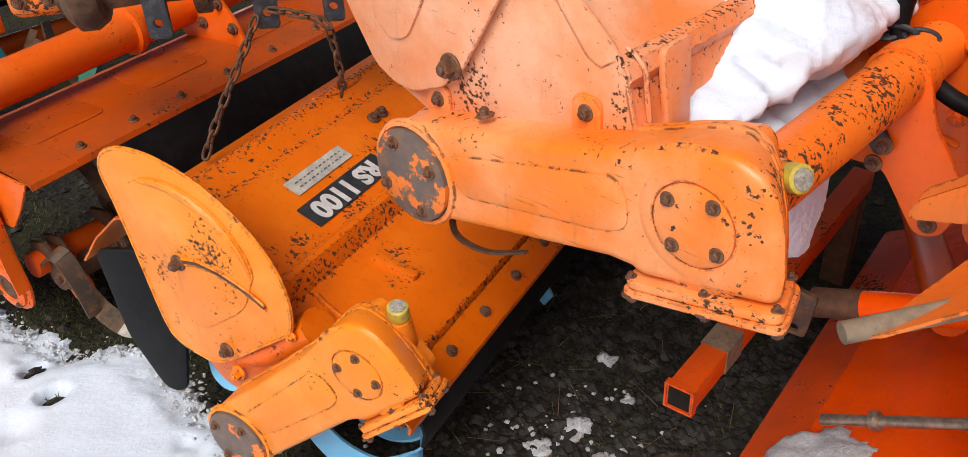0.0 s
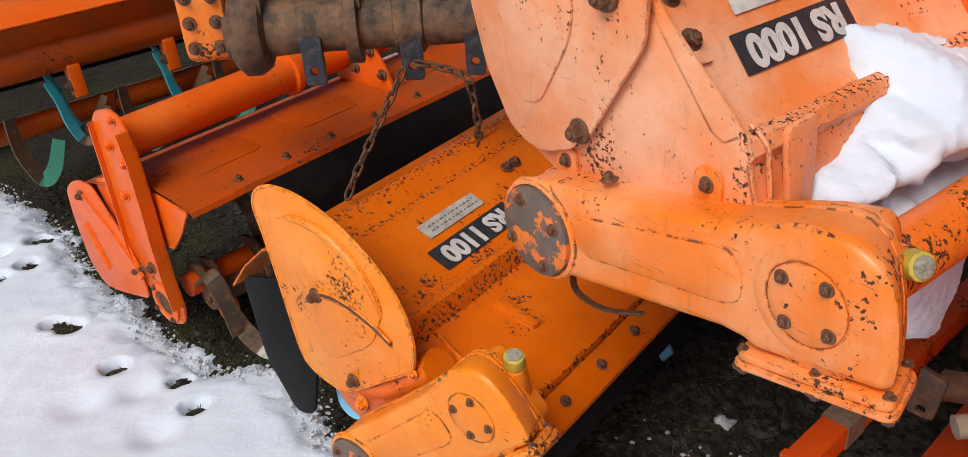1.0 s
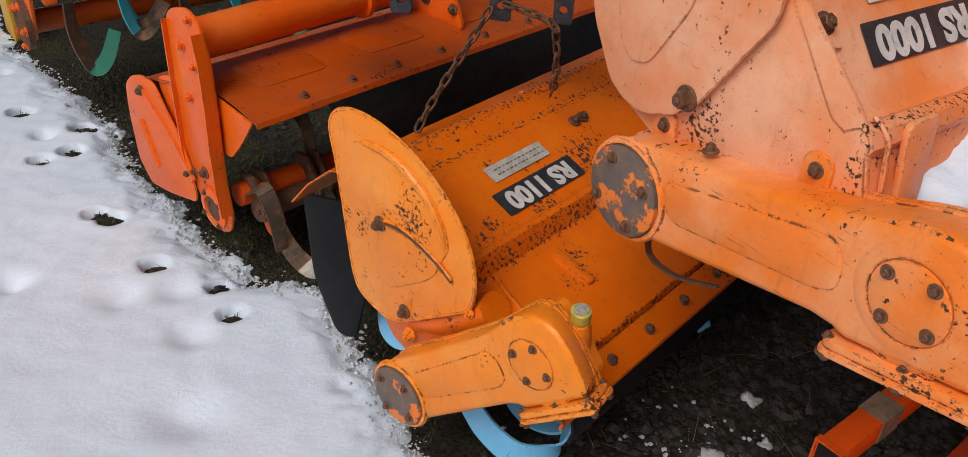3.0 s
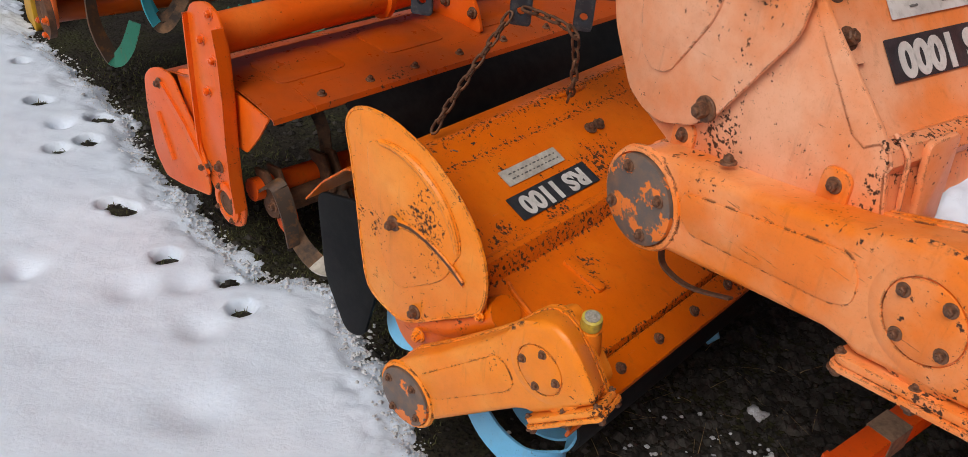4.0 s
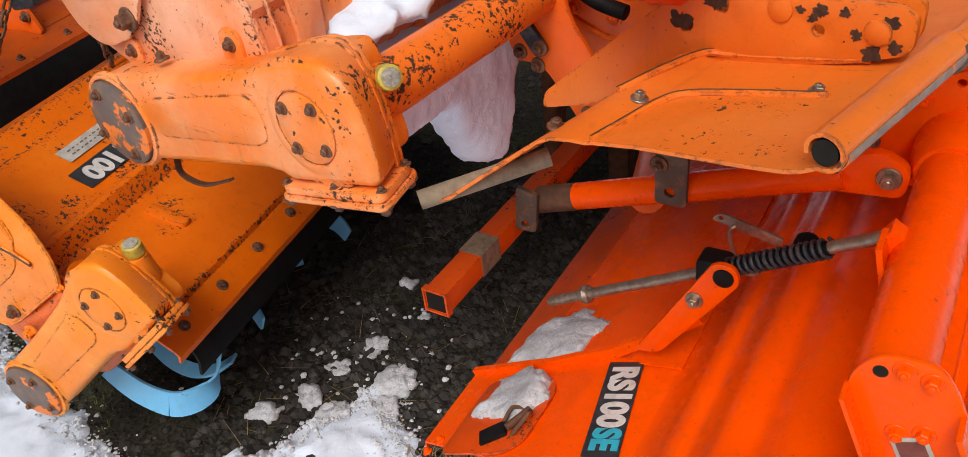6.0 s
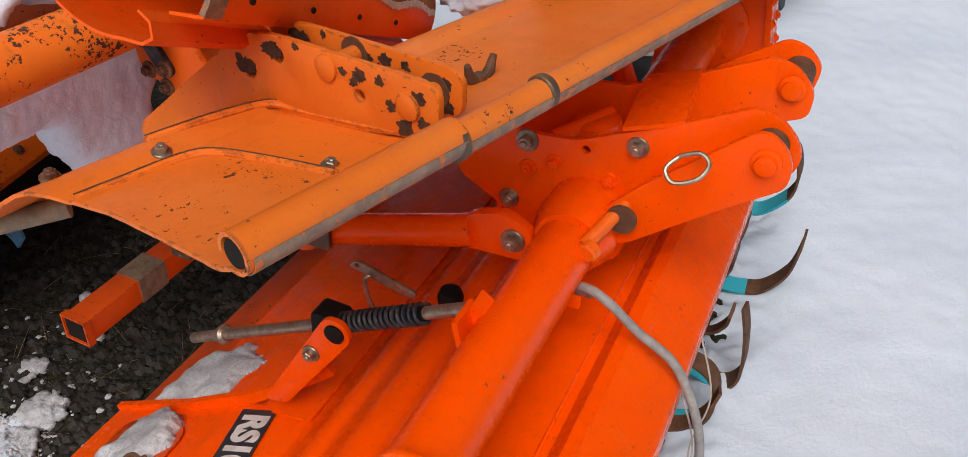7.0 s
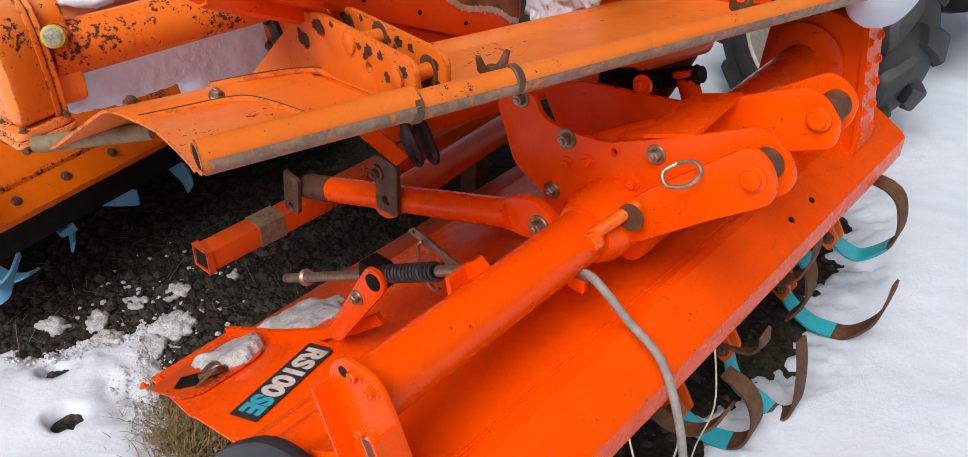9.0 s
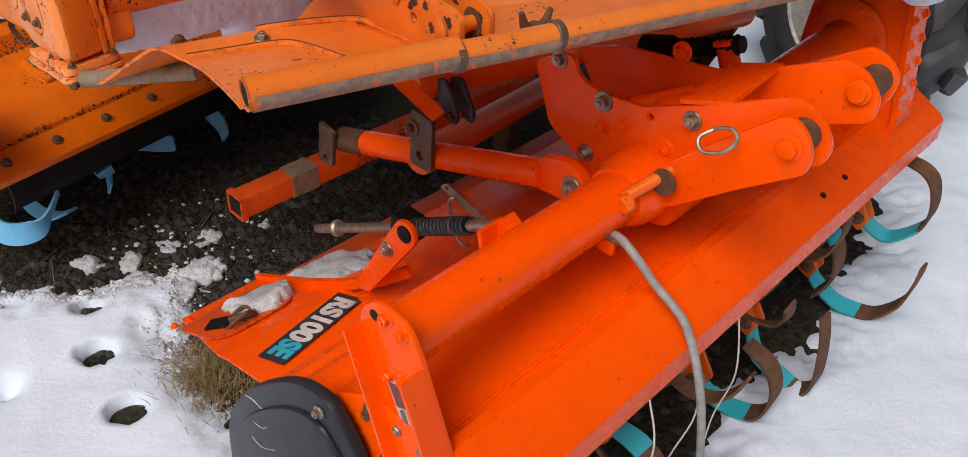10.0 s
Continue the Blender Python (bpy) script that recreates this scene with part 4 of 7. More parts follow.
# far gear housing with its bolted cover
bm = bmesh.new()
slab(bm, rounded([(-0.14, 0.30), (0.06, 0.30), (0.115, 0.50), (0.075, 0.745), (-0.02, 0.76), (-0.12, 0.70)], 0.02), 0.80, 0.865, 0.006)
part("far_gear_housing", bm, RED_E, E)
bm = bmesh.new()
lathe(bm, [(0.085, 0.0), (0.085, 0.012), (0.07, 0.02), (0.055, 0.022)], turned((PX + 0.015, 0.80, PZ + 0.045), (0, -1, 0)), 28)
part("tube_flange", bm, RED_E, E)
for k in range(6):
    a = k * math.tau / 6 + 0.3
    bolt(E, (PX + 0.015 + 0.07 * math.cos(a), 0.79, PZ + 0.045 + 0.07 * math.sin(a)), (0, -1, 0), 0.014, RED_E)
bm = bmesh.new()
ribbon(bm, [(0.075, 0.83, 0.745), (0.118, 0.83, 0.50), (0.09, 0.83, 0.40)], 0.075, 0.012, (0, 1, 0))
part("housing_cover", bm, RED_E, E)
for k in range(5):
    for y in (0.805, 0.858):
        bolt(E, (0.088 + 0.008 * k, y, 0.715 - 0.048 * k), (0.98, 0, 0.18), 0.011, RED_E, 0.6)
# stay tube from the mast to the rear
bm = bmesh.new()
sweep(bm, [(-0.70, 0.045, 0.395), (-0.22, 0.045, 0.556), (-0.19, 0.045, 0.568)], 0.026, 20)
slab(bm, rounded([(-0.225, 0.535), (-0.10, 0.545), (-0.095, 0.595), (-0.14, 0.62), (-0.20, 0.60)], 0.018), 0.035, 0.055, 0.002)
stay = part("stay_tube", bm, RED_E, E)
bm = bmesh.new()
sweep(bm, [(-0.735, 0.045, 0.383), (-0.655, 0.045, 0.410)], 0.0268, 20)
part("bare_tube_end", bm, RUST, stay, "rusty unpainted tube end")
bolt(stay, (-0.125, 0.033, 0.578), (0, -1, 0), 0.021, ZINC)
bm = bmesh.new()
slab(bm, rounded([(-0.487, 0.462), (-0.430, 0.462), (-0.428, 0.575), (-0.485, 0.580)], 0.010), 0.008, 0.018, 0.001, [(-0.460, 0.488, 0.010)])
part("lug_plate", bm, WORN, stay, "bare steel lug plate")
bolt(stay, (-0.478, 0.006, 0.543), (0, -1, 0), 0.018)
bm = bmesh.new()
slab(bm, rounded([(-0.775, 0.33), (-0.73, 0.33), (-0.72, 0.42), (-0.765, 0.43)], 0.008), 0.005, 0.015, 0.001, [(-0.752, 0.345, 0.009)])
part("lug_plate", bm, WORN, stay, "bare steel lug plate")
for y in (0.058, 0.084):
    bm = bmesh.new()
    slab(bm, rounded([(-0.480, 0.625), (-0.445, 0.640), (-0.410, 0.580), (-0.412, 0.555), (-0.438, 0.560)], 0.012), y - 0.004, y + 0.004, 0.001, [(-0.424, 0.574, 0.007)])
    part("hanging_link", bm, DARKSTEEL, stay, "dark steel link", Matrix.Translation((0.6 * (y - 0.058), 0, 0)))
# adjusting rod with its spring boot and bracket arm
bm = bmesh.new()
sweep(bm, [(-0.650, -0.10, 0.266), (-0.40, -0.132, 0.426), (-0.10, -0.171, 0.619)], 0.0095, 12)
rod = part("adjusting_rod", bm, ZINC, E, "zinc-plated adjusting rod")
bm = bmesh.new()
lathe(bm, [(0.012, -0.008), (0.017, -0.004), (0.017, 0.005), (0.012, 0.009)], turned((-0.570, -0.110, 0.317), (0.538, -0.07, 0.346)), 16)
part("rod_nut", bm, ZINC, rod)
a, b = Vector((-0.315, -0.143, 0.480)), Vector((-0.165, -0.163, 0.577))
bm = bmesh.new()
sweep(bm, [a, b], 0.0105, 14)
core = part("spring_boot", bm, DARK, rod, "black rubber boot under a coil spring")
axis = (b - a).normalized()
u = axis.orthogonal().normalized()
v = axis.cross(u)
bm = bmesh.new()
sweep(bm, [a.lerp(b, k / 192) + 0.0135 * (math.cos(k * math.tau / 12) * u + math.sin(k * math.tau / 12) * v) for k in range(193)], 0.0030, 6)
part("coil_spring", bm, DARKSTEEL, core, "dark steel coil spring")
bm = bmesh.new()
slab(bm, rounded([(-0.02, -0.02), (0.03, -0.02), (0.03, 0.03), (-0.02, 0.03)], 0.01), -0.02, 0.02, 0.004)
part("rod_joint", bm, DARK, rod, "", Matrix.Translation((-0.335, -0.14, 0.468)))
bm = bmesh.new()
arm = [(-0.455, 0.275), (-0.410, 0.285), (-0.282, 0.475), (-0.292, 0.505), (-0.325, 0.505)]
slab(bm, rounded(arm, 0.016), -0.168, -0.158, 0.0015)
ab = part("bracket_arm", bm, RED_E, E)
bolt(ab, (-0.352, -0.169, 0.424), (0, -1, 0), 0.016, ZINC)
bm = bmesh.new()
lathe(bm, [(0.016, 0.0), (0.016, 0.003), (0.012, 0.004)], turned((-0.308, -0.169, 0.482), (0, -1, 0)), 16)
part("arm_bushing", bm, DARK, ab)
bm = bmesh.new()
ribbon(bm, [(-0.10, -0.19, 0.63), (-0.085, -0.19, 0.56)], 0.05, 0.008, (0, 1, 0))
ribbon(bm, [(-0.10, -0.165, 0.625), (-0.06, -0.165, 0.60)], 0.03, 0.03, (0, 0, 1))
part("tube_bracket", bm, RED_E, E)
bm = bmesh.new()
slab(bm, rounded([(-0.378, 0.474), (-0.360, 0.490), (-0.255, 0.463), (-0.262, 0.446)], 0.008), -0.02, -0.014, 0.001, [(-0.360, 0.480, 0.004)])
part("spring_lever", bm, ZINC, E)
bm = bmesh.new()
sweep(bm, curve2([(-0.335, -0.024, 0.474), (-0.341, -0.030, 0.465), (-0.336, -0.030, 0.431), (-0.318, -0.030, 0.394), (-0.300, -0.030, 0.385), (-0.288, -0.030, 0.396)], 5), 0.004, 8)
part("wire_hook", bm, ZINC, E)
bm = bmesh.new()
lathe(bm, [(0.02, -0.02), (0.022, 0.0), (0.018, 0.012), (0.01, 0.014)], turned((-0.235, 0.06, 0.405), (0, 0, 1)), 16)
part("rubber_stop", bm, DARK, E)
# grey hose hanging over the beam
bm = bmesh.new()
sweep(bm, curve2([(-0.02, -0.005, 0.562), (0.012, -0.02, 0.580), (0.045, -0.025, 0.570), (0.086, -0.018, 0.532), (0.15, -0.016, 0.488), (0.20, -0.02, 0.39), (0.22, 0.005, 0.235), (0.225, 0.02, 0.10), (0.25, 0.02, -0.02)], 8), 0.0070, 12)
hz = part("hose", bm, HOSE, E, "grey flexible hose")
bm = bmesh.new()
lathe(bm, [(0.008, -0.03), (0.012, -0.028), (0.012, -0.016), (0.009, -0.014), (0.009, 0.02), (0.006, 0.022)], turned((-0.005, -0.006, 0.562), (1, -0.15, 0.25)), 14)
part("hose_fitting", bm, ZINC, hz)
bm = bmesh.new()
slab(bm, rounded([(-0.03, 0.53), (0.0, 0.53), (0.0, 0.575), (-0.03, 0.575)], 0.004, 2), -0.012, -0.004, 0.001)
part("hose_tab", bm, RED_E, E)
for k in range(3):
    bm = bmesh.new()
    sweep(bm, curve2([(0.16, -0.10 + 0.13 * k, 0.40), (0.20, -0.13 + 0.12 * k, 0.33), (0.19, -0.19 + 0.14 * k, 0.22), (0.215, -0.17 + 0.10 * k, 0.10)], 6), 0.0016, 6)
    part("loose_wire", bm, PLATE, E, "thin pale loose wire")


def hooked_blade(root, path, mats, width=0.036, side=(0.0, 1.0, 0.35), holder=True):
    """A C-shaped blade along points (x, y, z): painted shank, worn tip, and the forked holder at its root."""
    pts = curve2(path, 7)
    cut = int(len(pts) * 0.42)
    w = [width * (0.85 + 0.35 * math.sin(math.pi * k / len(pts))) for k in range(len(pts))]
    bm = bmesh.new()
    ribbon(bm, pts[:cut + 1], w[:cut + 1], 0.007, side)
    b = part("blade", bm, mats[0], root)
    bm = bmesh.new()
    ribbon(bm, pts[cut:], w[cut:], 0.006, side)
    part("worn_tip", bm, mats[1], b)
    if holder:
        x, y, z = path[0]
        for y0, y1 in ((-0.026, -0.014), (0.008, 0.018)):
            bm = bmesh.new()
            slab(bm, rounded([(x - 0.09, z + 0.075), (x - 0.03, z + 0.085), (x + 0.025, z + 0.005), (x + 0.012, z - 0.03), (x - 0.03, z - 0.01)], 0.008), y + y0, y + y1, 0.002)
            part("blade_holder", bm, mats[2], root)
        bolt(root, (x, y - 0.027, z + 0.005), (0, -1, 0), 0.018)


for y, path in ((0.948, [(0.085, 0.175), (0.112, 0.159), (0.16, 0.153), (0.214, 0.211), (0.226, 0.266), (0.21, 0.326), (0.179, 0.352), (0.134, 0.358)]),
                (0.83, [(0.045, 0.070), (0.065, 0.033), (0.123, 0.001), (0.185, 0.006), (0.224, 0.027), (0.263, 0.087), (0.275, 0.156), (0.276, 0.201)]),
                (0.50, [(0.060, 0.110), (0.094, 0.032), (0.153, 0.009), (0.201, -0.002), (0.230, 0.044), (0.221, 0.143), (0.202, 0.215)]),
                (0.36, [(0.040, 0.020), (0.066, -0.008), (0.127, -0.011), (0.184, 0.021), (0.202, 0.087), (0.178, 0.148), (0.117, 0.172)]),
                (0.66, [(0.05, 0.30), (0.10, 0.30), (0.14, 0.26), (0.15, 0.19), (0.12, 0.12)]),
                (0.0, [(0.046, 0.165), (0.079, 0.169), (0.12, 0.163), (0.165, 0.13), (0.17, 0.06), (0.14, 0.01)]),
                (-0.22, [(0.06, 0.16), (0.12, 0.09), (0.19, 0.09), (0.225, 0.16), (0.20, 0.25)])):
    hooked_blade(E, [(x, y, z) for x, z in path], (TEAL, RUST, ARM_C))
rotor(E, -0.02, 0.235, -0.42, 0.86, 6, (RUST, RUST, ARM_C), 0.8, 2.6, 0.25)
for y in (0.15, 0.50, 0.74):
    bm = bmesh.new()
    lathe(bm, [(0.03, -0.03), (0.11, -0.03), (0.11, 0.03), (0.03, 0.03)], turned((-0.02, y, 0.235), (0, 1, 0)), 20)
    part("rotor_flange", bm, RUST, E)


# ---- raised tiller with the long side case ----
A = thing("rotary_tiller", base(46.8, 1.906, -0.891), "faded peach-orange rotary tiller propped high, its hood under snow", "rotary tiller", "rotary tillers")
tilt = Matrix.Translation((-0.676, -0.590, 0.847)) @ Matrix.Rotation(radians(-12.7), 4, "Y")
chain_case(A, tilt, 0.462, CASE_A, ((-0.628, -0.492, 0.880), (0.86, -0.36, 0.38)), COVER)
bm = bmesh.new()
sweep(bm, [(-0.664, -0.50, 0.843), (-0.664, -0.08, 0.843), (-0.664, 0.55, 0.843)], 0.041, 26)
sweep(bm, [(-0.664, -0.10, 0.843), (-0.664, -0.06, 0.843)], 0.048, 26)
part("cross_tube", bm, TUBE_A, A)
bolt(A, (-1.016, -0.555, 0.858), (-0.2, 0, 1), 0.013)
# hood: end plate, sloping top, ridge, lower panel
end = [(-1.34, 1.30), (-1.32, 1.04), (-1.29, 0.945), (-1.22, 0.84), (-1.12, 0.80), (-0.80, 0.82), (-0.795, 0.885), (-0.816, 0.965), (-0.832, 0.988), (-0.948, 1.09), (-1.03, 1.18), (-1.12, 1.30)]
bm = bmesh.new()
slab(bm, rounded(end, 0.012), -0.53, -0.522, 0.002)
part("hood_end_plate", bm, PEACH, A)
bm = bmesh.new()
sheet(bm, [(-1.12, 1.30), (-1.03, 1.18), (-0.955, 1.075), (-0.868, 0.970), (-0.850, 0.962), (-0.832, 0.975), (-0.815, 0.972), (-0.806, 0.955), (-0.812, 0.940), (-0.79, 0.87), (-0.785, 0.83), (-0.74, 0.80)], -0.53, 0.58, 0.004)
part("hood", bm, PEACH, A)
fm = facing((-0.797, 0, 0.90), (0, 1, 0), (-0.17, 0, 0.98)) @ Matrix.Rotation(radians(90), 4, "X")
for o, d in (([(-0.475, -0.075), (-0.415, -0.080), (-0.435, 0.035), (-0.480, 0.040)], 0.009),):
    bm = bmesh.new()
    slab(bm, rounded(o, 0.012), -0.003, d, 0.004)
    bm.transform(fm)
    part("pressed_panel", bm, PEACH, A)
bm = bmesh.new()
sweep(bm, curve2([(-0.828, -0.512, 0.985), (-0.806, -0.508, 0.965), (-0.800, -0.506, 0.930), (-0.790, -0.505, 0.86), (-0.786, -0.505, 0.82)], 4), 0.0035, 6)
part("seam_bead", bm, PEACH, A)
# side door with its slot and bolts
door = [(-1.345, 1.30), (-1.325, 1.04), (-1.295, 0.947), (-1.243, 0.866), (-1.20, 0.846), (-1.165, 0.845), (-1.105, 0.868), (-1.068, 0.898), (-0.968, 1.055), (-0.962, 1.12), (-1.0, 1.20), (-1.06, 1.30)]
bm = bmesh.new()
slab(bm, rounded(door, 0.015), -0.546, -0.538, 0.003)
dr = part("side_door", bm, PEACH, A)
bm = bmesh.new()
slab(bm, rounded([(-1.26, 1.10), (-1.23, 0.94), (-1.20, 0.915), (-1.165, 0.925), (-1.10, 1.03), (-1.09, 1.09), (-1.15, 1.14)], 0.03), -0.551, -0.544, 0.004)
part("pressed_panel", bm, PEACH, dr)
bm = bmesh.new()
slot = curve2([(-1.22, 1.15), (-1.17, 1.135), (-1.10, 1.125), (-1.04, 1.10)], 5)
ribbon(bm, [(p.x, -0.547, p.y) for p in slot], 0.016, 0.006, (0, 0, 1))
part("slot", bm, BLACK, dr)
bolt(dr, (-1.084, -0.547, 0.905), (0, -1, 0), 0.021, BOLT, 1.2)
bolt(dr, (-1.03, -0.551, 1.105), (0, -1, 0), 0.022, BOLT, 1.2)
for x, z in ((-1.125, 0.842), (-0.866, 0.900)):
    bm = bmesh.new()
    slab(bm, rounded([(x - 0.022, z - 0.04), (x + 0.022, z - 0.04), (x + 0.022, z + 0.022), (x - 0.022, z + 0.022)], 0.018), -0.536, -0.528, 0.002)
    part("bolt_lug", bm, CASE_A, A)
    bolt(A, (x, -0.536, z), (0, -1, 0), 0.0125)
# hinge strap at the head of the slope
bm = bmesh.new()
ribbon(bm, [(-0.99, -0.50, 1.125), (-0.915, -0.50, 1.032)], 0.034, 0.006, (0, 1, 0))
part("hinge_strap", bm, PEACH, A)
for x, z in ((-0.972, 1.105), (-0.935, 1.058)):
    bolt(A, (x, -0.50, z), (0.78, 0, 0.62), 0.018)
bm = bmesh.new()
sweep(bm, [(-0.985, -0.52, 1.14), (-1.0, -0.38, 1.15)], 0.014, 14, caps=False)
sweep(bm, [(-0.985, -0.515, 1.14), (-1.0, -0.38, 1.15)], 0.011, 14, caps=False)
part("hinge_tube", bm, PEACH, A)
am = facing((-0.912, -0.318, 1.0265), (0, -1, 0), (0.087, 0, -0.105))
card(A, "decal", am, 0.235, 0.056, DECAL, "black plate lettered in worn white")
letters("RS 1000", 0.060, WHITE, A, am @ Matrix.Translation((0, 0, 0.002)), squash=0.98)
am2 = facing((-0.960, -0.325, 1.0845), (0, -1, 0), (0.087, 0, -0.105))
card(A, "warning_label", am2, 0.165, 0.050, WHITE, "torn white warning label")
for k in range(4):
    card(A, "print_bar", am2 @ Matrix.Translation((-0.03 + 0.022 * k, 0.012 - 0.006 * (k % 3), 0.0014)), 0.016, 0.003, INK)
# bracket and linkage at the tube's far end
# bracket takes the deeper ARM_C so its colour includes the shade there
bm = bmesh.new()
slab(bm, rounded([(-0.735, 0.79), (-0.70, 0.86), (-0.62, 0.87), (-0.60, 0.80), (-0.530, 0.70), (-0.555, 0.63), (-0.590, 0.620), (-0.655, 0.71), (-0.72, 0.725)], 0.02), -0.105, -0.095, 0.002)
part("link_bracket", bm, ARM_C, A)
bm = bmesh.new()
slab(bm, rounded([(-0.715, 0.795), (-0.690, 0.812), (-0.640, 0.745), (-0.665, 0.728)], 0.016), -0.114, -0.104, 0.002)
lathe(bm, [(0.012, 0.0), (0.012, 0.006), (0.008, 0.008)], turned((-0.697, -0.113, 0.788), (0, -1, 0)), 14)
part("slotted_plate", bm, DARKSTEEL, A, "dark slotted steel plate")
for x, z in ((-0.702, 0.733), (-0.668, 0.714), (-0.656, 0.750), (-0.575, 0.645)):
    bolt(A, (x, -0.106 if z != 0.750 else -0.114, z), (0, -1, 0), 0.015)
bm = bmesh.new()
sweep(bm, [(-0.668, -0.085, 0.785), (-0.626, -0.085, 0.747), (-0.607, -0.085, 0.738)], [0.008, 0.009, 0.012], 14)
sweep(bm, [(-0.607, -0.085, 0.738), (-0.548, -0.085, 0.705), (-0.48, -0.085, 0.665)], [0.013, 0.013, 0.013], 14)
sweep(bm, curve2([(-0.70, -0.01, 0.95), (-0.705, -0.01, 0.907), (-0.702, -0.01, 0.870), (-0.674, -0.02, 0.842), (-0.642, -0.02, 0.82), (-0.60, -0.02, 0.80), (-0.55, -0.02, 0.79)], 5), 0.013, 12)
part("rubber_linkage", bm, DARK, A, "black rubber-covered linkage")
# gearbox behind it, shade likewise put in by the deeper ARM_C
bm = bmesh.new()
slab(bm, rounded([(-1.0, 0.62), (-0.60, 0.62), (-0.50, 0.75), (-0.54, 1.0), (-0.62, 1.2), (-1.02, 1.24)], 0.05), 0.05, 0.12, 0.006)
sweep(bm, curve2([(-0.60, 0.047, 0.70), (-0.66, 0.047, 0.715), (-0.71, 0.047, 0.75), (-0.72, 0.047, 0.82)], 5), 0.005, 8)
part("gearbox", bm, ARM_C, A)
for x, z in ((-0.707, 0.789), (-0.657, 0.795), (-0.613, 0.744), (-0.694, 0.751), (-0.62, 0.86), (-0.70, 0.92), (-0.78, 0.95), (-0.66, 0.97)):
    bolt(A, (x, 0.049, z), (0, -1, 0), 0.017, ARM_C)
for k in range(4):
    d = Vector((0.028, 0, 0.002)) * k
    c = Vector((-0.755, -0.015, 0.872)) + d
    side = Vector((0, 0.012, 0.006)) if k % 2 else Vector((0.0, -0.004, 0.013))
    bm = bmesh.new()
    sweep(bm, [c + Vector((0.024, 0, 0)) * math.cos(q) + side * math.sin(q) for q in [j * math.tau / 16 for j in range(17)]], 0.0045, 8, caps=False)
    part("chain_link", bm, DARKSTEEL, A, "dark steel chain link")
# lower frame that carries it, with the bent strap
bm = bmesh.new()
sweep(bm, [(-1.137, -0.50, 0.744), (-1.137, 0.50, 0.744)], 0.032, 16)
part("rotor_shaft", bm, RUST, A)
bm = bmesh.new()
ribbon(bm, curve2([(-1.13, -0.52, 0.66), (-1.108, -0.54, 0.631), (-1.08, -0.54, 0.618), (-1.032, -0.54, 0.624), (-0.962, -0.54, 0.655)], 5), 0.010, 0.004, (0.2, 1, 0))
part("bent_strap", bm, RUST, A)
bm = bmesh.new()
sweep(bm, [(-1.02, 0.46, 0.84), (-1.05, 0.46, -0.04)], 0.03, 12)
sweep(bm, [(-1.13, 0.46, 0.744), (-1.03, 0.46, 0.60)], 0.025, 12)
part("parking_leg", bm, RUST, A)
# ---- tiller with the leaf-shaped side guard ----
B = thing("rotary_tiller", base(61.6), "chipped orange rotary tiller with a leaf-shaped side guard, on gravel", "rotary tiller", "rotary tillers")
bt = Matrix.Translation((0.834, -0.318, 0.480)) @ Matrix.Rotation(radians(-42.6), 4, "Y")
chain_case(B, bt, 0.406, CASE_B, ((0.862, -0.240, 0.538), (0.10, -0.15, 1.0)), COVER, 0.88)
prof = [(0.10, 0.40), (0.16, 0.47), (0.235, 0.535), (0.28, 0.548), (0.292, 0.556), (0.306, 0.558), (0.316, 0.551), (0.345, 0.543), (0.36, 0.532), (0.385, 0.530), (0.553, 0.463), (0.562, 0.466), (0.574, 0.462),
        (0.582, 0.448), (0.590, 0.424), (0.605, 0.414), (0.63, 0.410), (0.70, 0.395), (0.755, 0.372), (0.775, 0.354), (0.783, 0.352), (0.797, 0.341), (0.801, 0.326)]
bm = bmesh.new()
sheet(bm, prof, -0.222, 0.88, 0.004)
part("hood", bm, HOOD_B, B)
bm = bmesh.new()
sheet(bm, [(0.808, 0.337), (0.850, 0.306), (0.856, 0.296), (0.852, 0.28)], -0.235, 0.88, 0.006)
st = part("edge_strip", bm, HOOD_B, B)
for y in (-0.18, -0.06, 0.064, 0.19, 0.32, 0.45):
    bolt(st, (0.832, y, 0.321), (0.55, 0, 0.83), 0.013)
bm = bmesh.new()
sheet(bm, [(0.850, 0.29), (0.858, 0.25), (0.850, 0.215)], -0.20, 0.88, 0.006)
part("rubber_skirt", bm, DARK, B, "black rubber skirt")
# pressed ribs of the hood
for y in (0.02, 0.255, 0.60):
    bm = bmesh.new()
    slab(bm, rounded([(-0.016, -0.045), (0.016, -0.045), (0.013, 0.052), (-0.013, 0.052)], 0.010), -0.012, 0.007, 0.004)
    bm.transform(facing((0.665, y, 0.403), (0, 1, 0), (-0.97, 0, 0.22)) @ Matrix.Rotation(radians(90), 4, "X"))
    part("pressed_rib", bm, HOOD_B, B)
bm = bmesh.new()
sweep(bm, curve2([(0.600, -0.128, 0.417), (0.63, -0.140, 0.411), (0.70, -0.155, 0.396), (0.75, -0.162, 0.374)], 4), 0.006, 8)
part("pressed_bead", bm, HOOD_B, B)
bm = bmesh.new()
sweep(bm, curve2([(0.28, 0.30, 0.549), (0.31, 0.33, 0.554), (0.315, 0.42, 0.551), (0.285, 0.48, 0.549)], 5), 0.006, 8)
part("pressed_bead", bm, HOOD_B, B)
for y in (0.33, 0.36):
    bolt(B, (0.42, y, 0.520), (0.37, 0, 0.93), 0.016)
